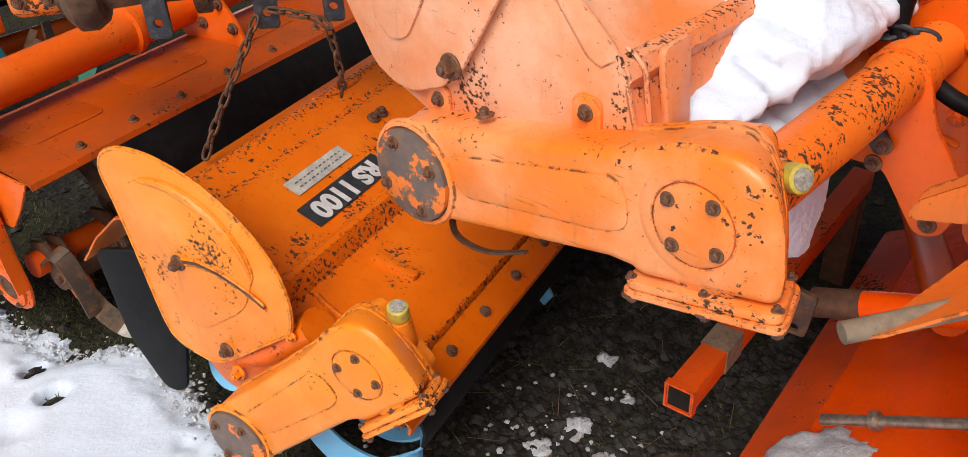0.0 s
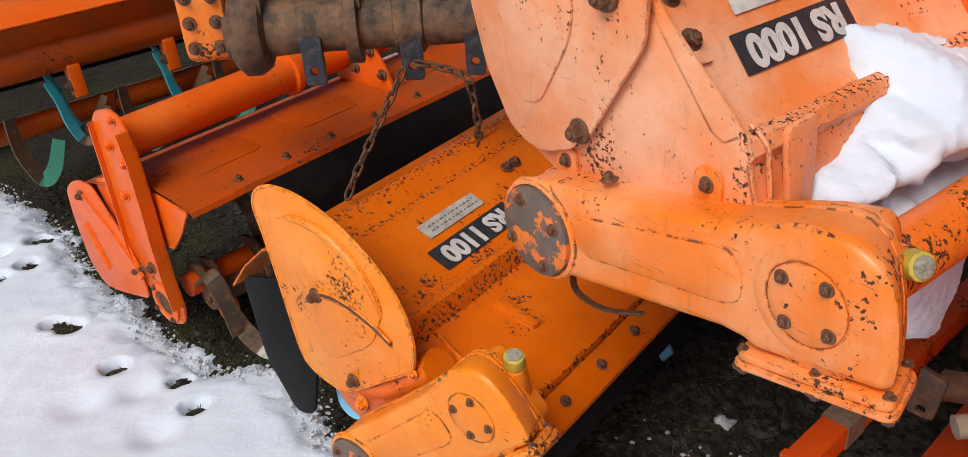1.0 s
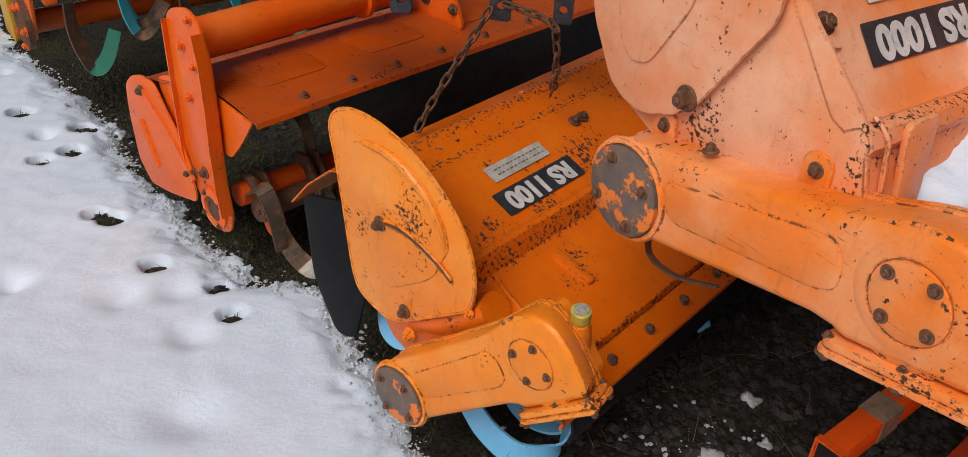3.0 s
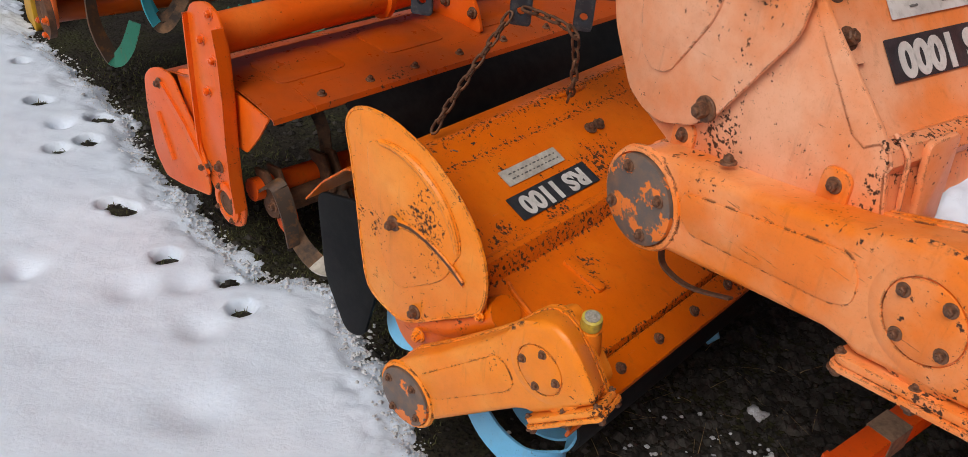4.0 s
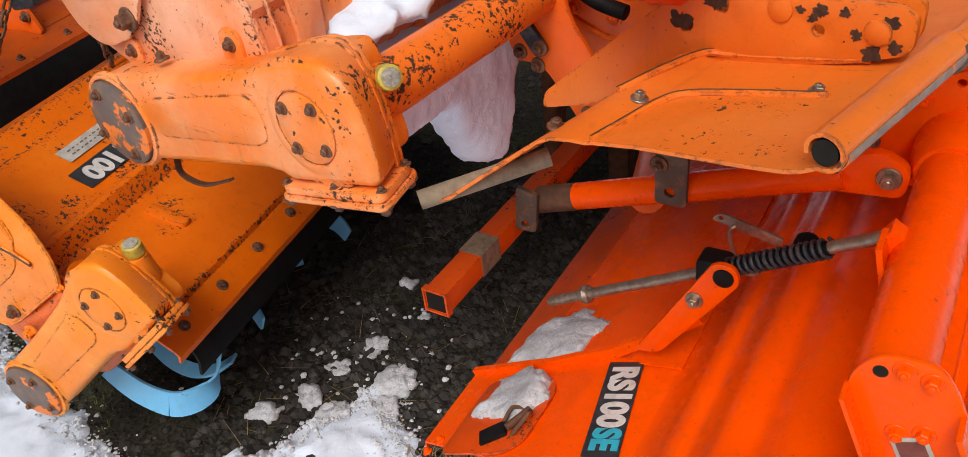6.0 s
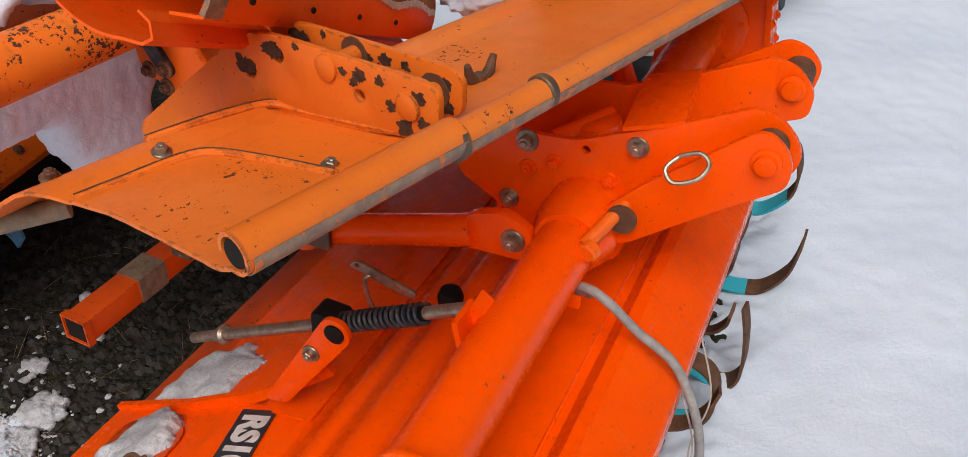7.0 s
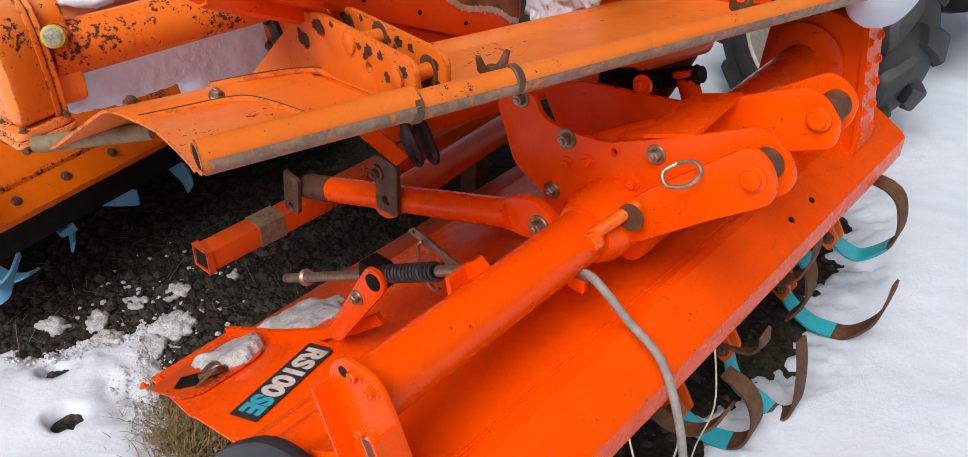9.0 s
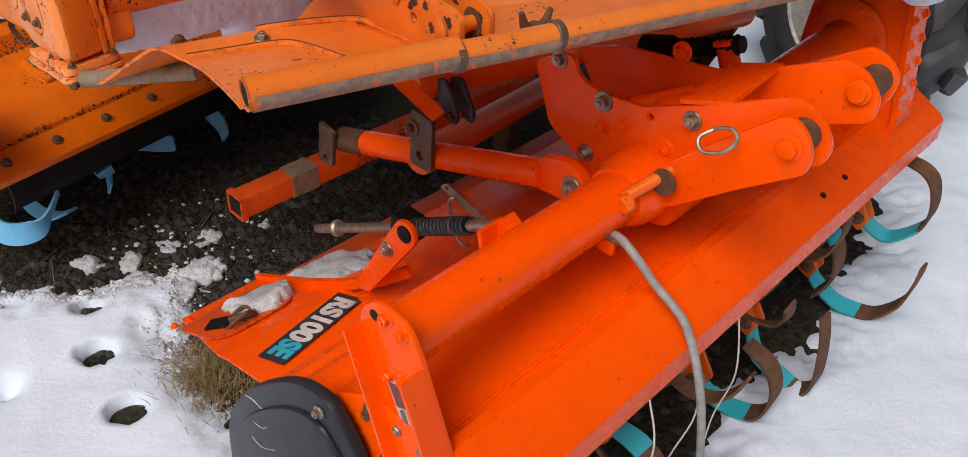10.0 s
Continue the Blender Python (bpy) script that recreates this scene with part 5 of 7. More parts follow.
b1 = facing((0.505, 0.108, 0.4845), (0, -1, 0), (0.93, 0, -0.37))
card(B, "decal", b1, 0.245, 0.058, DECAL, "black plate lettered in worn white")
letters("RS 1100", 0.060, WHITE, B, b1 @ Matrix.Translation((0, 0, 0.002)), squash=1.0)
b2 = facing((0.440, 0.108, 0.5105), (0, -1, 0), (0.93, 0, -0.37))
card(B, "maker_label", b2, 0.175, 0.040, PLATE, "long pale label with illegible print")
for k in range(24):
    card(B, "print_bar", b2 @ Matrix.Translation((-0.074 + 0.0125 * (k % 12), 0.007 - 0.013 * (k // 12), 0.0014)), 0.004 + 0.005 * ((k * 7) % 3) / 2, 0.003, INK)
rng = random.Random(4)
for k in range(9):
    bm = bmesh.new()
    x, y = 0.335 + 0.022 * (k % 3), -0.02 + 0.03 * k / 1.6
    zz = 0.5445 if x < 0.35 else 0.536
    sweep(bm, curve2([(x + rng.uniform(-.008, .008), y + rng.uniform(-.008, .008), zz - 0.37 * (x - 0.34)) for _ in range(4)], 3), 0.0014, 5)
    part("paint_mark", bm, DECAL, B)
# leaf-shaped side guard with its curved slot
leaf = [tuple(p) for p in curve2([(0.264, 0.648), (0.280, 0.684), (0.318, 0.703), (0.36, 0.708), (0.405, 0.704), (0.466, 0.687), (0.517, 0.661), (0.567, 0.624), (0.605, 0.582), (0.630, 0.533), (0.639, 0.480), (0.634, 0.437),
                                  (0.615, 0.410), (0.54, 0.355), (0.47, 0.303), (0.425, 0.281), (0.39, 0.283), (0.345, 0.297), (0.322, 0.325), (0.308, 0.39), (0.292, 0.50), (0.276, 0.59)], 3, True)]
bm = bmesh.new()
slab(bm, leaf, -0.240, -0.234, 0.002)
gd = part("side_guard", bm, LEAF, B)
bm = bmesh.new()
sweep(bm, [(x, -0.237, z) for x, z in leaf + leaf[:1]], 0.0045, 6, caps=False)
part("rolled_edge", bm, LEAF, gd)
inner = [(0.324, 0.643), (0.336, 0.52), (0.368, 0.42), (0.400, 0.366), (0.427, 0.360), (0.522, 0.428), (0.548, 0.458), (0.562, 0.495), (0.579, 0.525), (0.572, 0.562), (0.545, 0.605), (0.50, 0.642), (0.44, 0.664), (0.375, 0.662)]
bm = bmesh.new()
slab(bm, rounded(inner, 0.02, 3), -0.2432, -0.238, 0.003)
part("pressed_panel", bm, LEAF, gd)
bm = bmesh.new()
ridge = curve2([(0.36, 0.655), (0.41, 0.660), (0.46, 0.650), (0.51, 0.624), (0.545, 0.588), (0.564, 0.550), (0.569, 0.520)], 5)
sweep(bm, [(p.x, -0.2422, p.y) for p in ridge], [0.004 + 0.006 * math.sin(math.pi * k / (len(ridge) - 1)) ** 0.6 for k in range(len(ridge))], 10)
part("pressed_ridge", bm, LEAF, gd)
sl = curve2([(0.400, 0.503), (0.432, 0.511), (0.462, 0.513), (0.509, 0.504), (0.555, 0.486), (0.590, 0.465)], 6)
bm = bmesh.new()
ribbon(bm, [(p.x, -0.2440, p.y) for p in sl], 0.0055, 0.004, (0, 0, 1))
part("slot", bm, RUST, gd)
for off in (-0.0055, 0.0055):
    bm = bmesh.new()
    sweep(bm, [(p.x, -0.2440, p.y + off) for p in sl], 0.0024, 6)
    part("slot_lip", bm, CASE_B, gd)
bolt(gd, (0.405, -0.245, 0.502), (0, -1, 0), 0.017, BOLT, 1.3)
bolt(gd, (0.467, -0.241, 0.325), (0, -1, 0), 0.017, BOLT, 1.1)
bolt(gd, (0.630, -0.238, 0.415), (0, -1, 0), 0.012, CASE_B)
bm = bmesh.new()
sweep(bm, [(0.43, -0.20, 0.275), (0.55, -0.20, 0.33), (0.66, -0.20, 0.42)], 0.035, 14)
slab(bm, rounded([(0.335, 0.36), (0.335, 0.48), (0.62, 0.44), (0.80, 0.33), (0.62, 0.18), (0.42, 0.22)], 0.03), -0.228, -0.220, 0.002)
part("side_frame", bm, HOOD_B, B)
bolt(B, (0.475, -0.236, 0.268), (0, -1, 0), 0.018, CASE_B)
bm = bmesh.new()
slab(bm, rounded([(0.13, 0.43), (0.27, 0.47), (0.33, 0.30), (0.28, 0.12), (0.22, 0.10), (0.15, 0.22)], 0.03), -0.214, -0.205, 0.002)
part("side_flap", bm, DARK, B, "black rubber side flap")
rotor(B, 0.535, 0.200, -0.19, 0.86, 6, (BLUE, BLUE, HOOD_B), 0.9, 2.4, 0.3)
for path, w in (([(0.60, -0.205, 0.17), (0.66, -0.20, 0.11), (0.735, -0.185, 0.085), (0.785, -0.13, 0.10), (0.765, -0.06, 0.15)], 0.05),
                ([(0.60, 0.13, 0.17), (0.65, 0.125, 0.135), (0.72, 0.10, 0.11), (0.78, 0.06, 0.10)], 0.035),
                ([(0.58, 0.20, 0.14), (0.63, 0.22, 0.11), (0.68, 0.26, 0.10), (0.74, 0.29, 0.105)], 0.045),
                ([(0.60, 0.46, 0.17), (0.68, 0.45, 0.12), (0.76, 0.43, 0.11), (0.80, 0.41, 0.09)], 0.04),
                ([(0.45, -0.16, 0.20), (0.38, -0.17, 0.16), (0.31, -0.15, 0.15), (0.26, -0.11, 0.18)], 0.045)):
    hooked_blade(B, path, (BLUE, BLUE, HOOD_B), w, (0.25, 0.3, 1.0), False)

# ---- tiller behind with the round tube and rubber skirt ----
near_end = base(49.5) @ Vector((-0.20, -0.22, 0))
C = thing("rotary_tiller", Matrix.Translation(near_end) @ Matrix.Rotation(radians(9.0), 4, "Z") @ Matrix.Translation(-near_end) @ base(49.5), "dark red-orange rotary tiller with black rubber skirt, on mossy gravel", "rotary tiller", "rotary tillers")
bm = bmesh.new()
sweep(bm, [(-0.315, -0.22, 0.595), (-0.345, 0.95, 0.595)], 0.050, 28)
part("cross_tube", bm, ARM_C, C)
bm = bmesh.new()
sheet(bm, [(-0.348, 0.490), (-0.343, 0.512), (-0.30, 0.514), (-0.20, 0.516), (-0.12, 0.510), (-0.085, 0.506), (-0.05, 0.500), (-0.035, 0.496), (-0.03, 0.485)], -0.21, 1.10, 0.004)
hc = part("hood", bm, RED_C, C)
bm = bmesh.new()
sheet(bm, [tuple(p) for p in curve2([(-0.620, 0.17), (-0.618, 0.30), (-0.585, 0.40), (-0.50, 0.445), (-0.42, 0.465), (-0.348, 0.488)], 4)], -0.228, 1.10, 0.004)
part("rear_cover", bm, RED_C, C)
bm = bmesh.new()
sheet(bm, [(-0.11, 0.513), (-0.03, 0.503), (-0.024, 0.49)], -0.10, 1.10, 0.005)
part("clamp_strip", bm, RED_C, hc)
for y in (-0.06, 0.08, 0.22, 0.37, 0.53, 0.70):
    bolt(hc, (-0.065, y, 0.508), (0, 0, 1), 0.013)
for y in (-0.02, 0.30, 0.62):
    bm = bmesh.new()
    slab(bm, rounded([(-0.30, y - 0.10), (-0.15, y - 0.10), (-0.15, y + 0.10), (-0.30, y + 0.10)], 0.03), -0.003, 0.0022, 0.002)
    bm.transform(Matrix(((1, 0, 0, 0), (0, 0, 1, 0), (-0.02, 1, 0, 0.510), (0, 0, 0, 1))))
    part("pressed_panel", bm, RED_C, hc)
bm = bmesh.new()
sheet(bm, [(-0.03, 0.497), (0.005, 0.46), (0.025, 0.41), (0.03, 0.33), (0.02, 0.20)], -0.02, 1.10, 0.008)
part("rubber_skirt", bm, DARK, C, "black rubber skirt")
bm = bmesh.new()
slab(bm, rounded([(-0.19, 0.505), (-0.045, 0.495), (-0.10, 0.42), (-0.155, 0.36), (-0.20, 0.36)], 0.01), -0.215, -0.209, 0.001)
part("hood_gusset", bm, ARM_C, C)
armp = [(-0.348, 0.655), (-0.318, 0.684), (-0.25, 0.704), (-0.208, 0.692), (-0.184, 0.655), (-0.172, 0.60), (-0.168, 0.50), (-0.172, 0.385), (-0.168, 0.276), (-0.155, 0.200), (-0.172, 0.146), (-0.222, 0.122), (-0.280, 0.143), (-0.302, 0.190), (-0.338, 0.230), (-0.349, 0.320)]
bm = bmesh.new()
slab(bm, rounded(armp, 0.02), -0.232, -0.224, 0.002)
ap = part("end_plate", bm, ARM_C, C)
for pts, w in (([(-0.186, 0.665), (-0.173, 0.60), (-0.169, 0.50), (-0.173, 0.385), (-0.169, 0.276), (-0.157, 0.205)], 0.030), ([(-0.347, 0.650), (-0.348, 0.50), (-0.348, 0.32), (-0.337, 0.235)], 0.014)):
    bm = bmesh.new()
    ribbon(bm, [(x, -0.230 - w / 2, z) for x, z in pts], w, 0.005, (0, 1, 0))
    part("end_plate_edge", bm, ARM_C, ap)
for x, z in ((-0.238, 0.680), (-0.286, 0.604), (-0.243, 0.567), (-0.282, 0.475), (-0.210, 0.645)):
    bolt(ap, (x, -0.232, z), (0, -1, 0), 0.016, ARM_C)
for x, z in ((-0.322, 0.252), (-0.262, 0.278)):
    bolt(ap, (x, -0.232, z), (0, -1, 0), 0.018, BOLT)
bm = bmesh.new()
lathe(bm, [(0.056, 0.0), (0.056, 0.007), (0.048, 0.010), (0.036, 0.010), (0.033, 0.002), (0.012, 0.001)], turned((-0.236, -0.232, 0.187), (0, -1, 0)), 20)
part("bearing_cover", bm, ARM_C, ap)
bm = bmesh.new()
lathe(bm, [(0.032, 0.0), (0.032, 0.006), (0.022, 0.007), (0.020, 0.004), (0.004, 0.004)], turned((-0.236, -0.232, 0.187), (0, -1, 0)), 18)
part("bearing", bm, RUST, ap, "rusty bearing face")
for k in range(4):
    bolt(ap, (-0.236 + 0.046 * math.cos(k * 1.57 + 0.6), -0.241, 0.187 + 0.046 * math.sin(k * 1.57 + 0.6)), (0, -1, 0), 0.010, BOLT)
guard = rounded([(-0.632, 0.304), (-0.622, 0.389), (-0.582, 0.425), (-0.521, 0.450), (-0.457, 0.452), (-0.416, 0.402), (-0.357, 0.338), (-0.318, 0.262), (-0.313, 0.168), (-0.469, 0.126), (-0.568, 0.109), (-0.621, 0.165)], 0.022)
bm = bmesh.new()
slab(bm, guard, -0.240, -0.234, 0.002)
cg = part("side_guard", bm, ARM_C, C)
bm = bmesh.new()
ribbon(bm, [(-0.52, -0.243, 0.405), (-0.41, -0.243, 0.33), (-0.31, -0.243, 0.235)], 0.022, 0.008, (0, 0, 1))
sweep(bm, [(-0.56, -0.240, 0.31), (-0.50, -0.240, 0.19)], 0.008, 8)
part("guard_rib", bm, ARM_C, cg)
bolt(cg, (-0.525, -0.245, 0.405), (0, -1, 0), 0.016, BOLT)
bolt(cg, (-0.33, -0.245, 0.25), (0, -1, 0), 0.014, BOLT)
bm = bmesh.new()
slab(bm, rounded([(-0.47, 0.46), (-0.36, 0.50), (-0.28, 0.48), (-0.27, 0.20), (-0.36, 0.20)], 0.03), -0.222, -0.212, 0.002)
part("side_plate", bm, ARM_C, C)
bm = bmesh.new()
slab(bm, rounded([(-0.36, 0.51), (-0.12, 0.51), (-0.15, 0.58), (-0.22, 0.665), (-0.36, 0.68)], 0.02), 0.50, 0.512, 0.002)
part("hitch_plate", bm, ARM_C, C)
for x, z in ((-0.16, 0.56), (-0.20, 0.62), (-0.27, 0.56)):
    bolt(C, (x, 0.498, z), (0, -1, 0), 0.018, BOLT)
bm = bmesh.new()
lathe(bm, [(0.052, 0.0), (0.064, 0.004), (0.064, 0.02), (0.052, 0.024)], turned((-0.33, 0.30, 0.595), (0, 1, 0)), 24)
part("tube_collar", bm, ARM_C, C)
rotor(C, -0.16, 0.185, -0.16, 1.0, 3, (IRON, RUST, RUST), 0.95, 2.0, 0.35)
for y in (-0.14, 0.02):
    hooked_blade(C, [(-0.13, y, 0.20), (-0.06, y, 0.12), (0.02, y + 0.01, 0.09), (0.08, y + 0.03, 0.12), (0.11, y + 0.05, 0.20)], (IRON, PLATE, RUST), 0.04)
hooked_blade(C, [(-0.19, -0.17, 0.22), (-0.11, -0.17, 0.28), (-0.07, -0.165, 0.22), (-0.06, -0.16, 0.12)], (WORN, WORN, RUST), 0.035, holder=False)
bm = bmesh.new()
sweep(bm, [(-0.192, -0.19, 0.230), (-0.205, 0.90, 0.165)], 0.030, 14)
lr = part("lower_rail", bm, BAR_S, C, "rust-stained orange lower rail")
for y in (-0.12, 0.10):
    bm = bmesh.new()
    slab(bm, rounded([(-0.215, 0.235), (-0.165, 0.235), (-0.120, 0.150), (-0.130, 0.105), (-0.165, 0.115), (-0.18, 0.16)], 0.012), y - 0.018, y + 0.018, 0.003)
    part("rail_bracket", bm, BAR_S, lr)

# ---- green-bladed tiller furthest left ----
D = thing("rotary_tiller", base(49.5), "red-orange rotary tiller with green-painted blades, on moss", "rotary tiller", "rotary tillers")
bm = bmesh.new()
sweep(bm, [(-1.30, -0.34, 0.545), (-1.30, 1.0, 0.545)], 0.062, 20)
part("rotor_drum", bm, RED_C, D)
bm = bmesh.new()
sheet(bm, [(-1.62, 0.55), (-1.55, 0.66), (-1.42, 0.72), (-1.30, 0.715), (-1.20, 0.68)], -0.36, 1.1, 0.005)
part("hood", bm, ARM_C, D)
# apron inside the front edge, in a darker red than the hood
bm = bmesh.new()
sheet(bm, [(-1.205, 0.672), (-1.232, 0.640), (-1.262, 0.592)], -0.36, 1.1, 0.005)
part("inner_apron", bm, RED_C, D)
bm = bmesh.new()
slab(bm, rounded([(-1.60, 0.58), (-1.42, 0.71), (-1.24, 0.66), (-1.24, 0.52), (-1.30, 0.28), (-1.38, 0.24), (-1.50, 0.34)], 0.04), -0.385, -0.372, 0.003)
part("side_plate", bm, ARM_C, D)
bm = bmesh.new()
lathe(bm, [(0.08, 0.0), (0.08, 0.02), (0.05, 0.03), (0.04, 0.02), (0.02, 0.02)], turned((-1.36, -0.385, 0.31), (0, -1, 0)), 22)
part("bearing_cover", bm, RUST, D)
for k in range(5):
    bolt(D, (-1.36 + 0.065 * math.cos(k * 1.26), -0.408, 0.31 + 0.065 * math.sin(k * 1.26)), (0, -1, 0), 0.018, ARM_C)
bm = bmesh.new()
sweep(bm, [(-1.36, -0.38, 0.315), (-1.36, 1.0, 0.315)], 0.038, 16)
part("rotor_shaft", bm, RED_C, D)
bm = bmesh.new()
sheet(bm, [(-1.62, 0.55), (-1.60, 0.46), (-1.575, 0.38)], -0.30, 1.1, 0.008)
part("rubber_skirt", bm, DARK, D, "black rubber skirt")
for y in (-0.32, -0.04, 0.28, 0.58):
    bm = bmesh.new()
    slab(bm, rounded([(-1.30, 0.52), (-1.24, 0.51), (-1.235, 0.40), (-1.29, 0.40)], 0.01), y - 0.028, y + 0.012, 0.003)
    part("blade_holder", bm, ARM_C, D)
    bolt(D, (-1.262, y - 0.03, 0.44), (0, -1, 0), 0.02, RUST)


def flat_hook(root, x, path, mats, width):
    """A blade whose hook opens sideways: a path of (y, z) near the plane x."""
    pts = curve2([(x + 0.012 * k, q[0], q[1]) for k, q in enumerate(path)], 7)
    cut = int(len(pts) * 0.55)
    side = []
    for k in range(len(pts)):
        d = pts[min(k + 1, len(pts) - 1)] - pts[max(k - 1, 0)]
        side.append(Vector((0.5 * d.length, d.z, -d.y)))
    w = [width * (0.9 + 0.35 * math.sin(math.pi * k / len(pts))) for k in range(len(pts))]
    bm = bmesh.new()
    ribbon(bm, pts[:cut + 1], w[:cut + 1], 0.007, side[:cut + 1])
    b = part("blade", bm, mats[0], root)
    bm = bmesh.new()
    ribbon(bm, pts[cut:], w[cut:], 0.006, side[cut:])
    part("worn_tip", bm, mats[1], b)


teal_path = [(-0.135, 0.47), (-0.118, 0.40), (-0.108, 0.32), (-0.082, 0.258), (-0.045, 0.275), (0.010, 0.36)]
for y, m2 in ((0.0, IRON), (0.36, IRON), (0.66, WORN)):
    flat_hook(D, -1.27, [(p + y, q) for p, q in teal_path], (TEAL, m2), 0.027)
    flat_hook(D, -1.315, [(p + y + 0.012, q + 0.02) for p, q in teal_path], (TEAL, m2), 0.024)
for y in (0.0, 0.36, 0.70):
    flat_hook(D, -1.24, [(-0.282 + y, 0.40), (-0.284 + y, 0.31), (-0.268 + y, 0.235), (-0.243 + y, 0.185), (-0.205 + y, 0.225), (-0.172 + y, 0.31)], (WORN, GREEN), 0.040)
flat_hook(D, -1.34, [(0.10, 0.36), (0.07, 0.28), (0.09, 0.22), (0.14, 0.20), (0.19, 0.26)], (WORN, GREEN), 0.04)

# ---- old axle lying across the machines ----
H = thing("axle_housing", base(12.0, -0.011, 0.13), "rusty cast-iron axle housing with bolted flange, resting on tillers", "axle")
bm = bmesh.new()
sweep(bm, [(0.10, -0.04, 0.865), (0.11, 0.10, 0.865), (0.14, 0.60, 0.865)], [0.066, 0.055, 0.052], 22)
part("axle_tube", bm, IRON, H)
bm = bmesh.new()
lathe(bm, [(0.06, -0.03), (0.085, -0.02), (0.098, 0.0), (0.098, 0.028), (0.08, 0.045), (0.06, 0.050)], turned((0.10, 0.012, 0.865), (0, -1, 0)), 32)
part("axle_flange", bm, IRON, H)
bm = bmesh.new()
lathe(bm, [(0.058, 0.0), (0.085, 0.004), (0.085, 0.03), (0.058, 0.034)], turned((0.108, 0.20, 0.865), (0, 1, 0)), 24)
lathe(bm, [(0.055, 0.0), (0.07, 0.004), (0.07, 0.06), (0.055, 0.07)], turned((0.115, 0.30, 0.865), (0, 1, 0)), 24)
part("casting_ring", bm, IRON, H)
bm = bmesh.new()
slab(bm, rounded([(0.02, 0.82), (0.10, 0.80), (0.15, 0.825), (0.15, 0.985), (0.02, 0.99)], 0.018), -0.132, -0.036, 0.008)
part("end_cover", bm, CASE_A, H, "orange-painted end cover")
for k in range(6):
    bolt(H, (0.151, -0.110 + 0.054 * (k % 2), 0.848 + 0.052 * (k // 2)), (1, 0, 0), 0.016, BOLT, 1.2)
for x, y, w in ((0.165, 0.13, 0.045), (0.175, 0.335, 0.045), (0.175, 0.465, 0.04)):
    bm = bmesh.new()
    slab(bm, rounded([(-w / 2, -0.075), (w / 2, -0.075), (w / 2, 0.03), (-w / 2, 0.03)], 0.008), -0.006, 0.006, 0.002, [(0, -0.045, 0.009)])
    part("drilled_lug", bm, DARKSTEEL, H, "dark drilled steel lug", Matrix.Translation((x, y, 0.83)) @ Matrix.Rotation(radians(80), 4, "Z"))
for y in (0.02, 0.22, 0.42):
    bm = bmesh.new()
    slab(bm, rounded([(0.06, 0.90), (0.16, 0.90), (0.15, 0.96), (0.08, 0.97)], 0.015), y - 0.02, y + 0.02, 0.004)
    part("casting_lug", bm, IRON, H)

# ---- chain hanging from the axle ----
def chain(points, name="chain"):
    ch = thing(name, Matrix(), "rusty steel chain hanging from a drilled lug", "chain", "hanging chains")
    pts = curve2(points, 14)
    bm = bmesh.new()
    ring = [(0.0075 * math.cos(a), 0, 0.0125 * math.sin(a) + (0.005 if math.sin(a) > 0 else -0.004)) for a in [k * math.tau / 12 for k in range(13)]]
    sweep(bm, ring, 0.0032, 6, caps=False)
    link = finish(bm, RUST, "link", 60)
    gone, k, last = 0.0, 0, pts[0]
    for q in pts:
        step = (q - last).length
        gone += step
        if gone >= 0.024:
            d = (q - last).normalized() if step else Vector((0, 0, 1))
            o = new("link", link)
            o.parent = ch
            o.matrix_local = Matrix.Translation(q) @ d.to_track_quat("Z", "Y").to_matrix().to_4x4() @ Matrix.Rotation(radians(90 * (k % 2) + 20), 4, "Z")
            gone, k = 0.0, k + 1
        last = q
    return ch
chain([(0.225, -0.147, 0.55), (0.245, -0.12, 0.60), (0.274, -0.081, 0.66), (0.31, -0.03, 0.73), (0.337, 0.009, 0.785)])
chain([(0.35, 0.01, 0.80), (0.398, 0.008, 0.792), (0.45, -0.01, 0.785), (0.478, -0.017, 0.765), (0.483, 0.016, 0.66), (0.473, 0.052, 0.60)])

# ---- machine behind, its rear cover reaching forward over the others ----
F = thing("rotary_tiller", base(38.8, 1.906, -0.891), "light orange rotary tiller with long rear cover, half buried in snow", "rotary tiller", "rotary tillers")
DIP = Matrix(((1, 0, 0, 0), (0, 1, 0, 0), (0, -0.03, 1, -0.03 * 0.36), (0, 0, 0, 1)))


def cover_sheet(prof, near, far, material, thick=0.004):
    """A bent cover whose near edge is cut to the line near(x)."""
    bm = bmesh.new()
    sheet(bm, prof, 0.0, 1.0, thick, 6)
    for v in bm.verts:
        v.co.y = near(v.co.x) + (far - near(v.co.x)) * v.co.y
    bm.transform(DIP)
    return bm


def lerp_table(table):
    def f(x):
        if x <= table[0][0]:
            return table[0][1]
        for (a, ya), (b, yb) in zip(table, table[1:]):
            if x <= b:
                return ya + (yb - ya) * (x - a) / (b - a)
        return table[-1][1]
    return f


def curl(x, z, r, a0, a1, n=12):
    return [(x + r * math.cos(radians(a0 + (a1 - a0) * k / n)), z + r * math.sin(radians(a0 + (a1 - a0) * k / n))) for k in range(n + 1)]


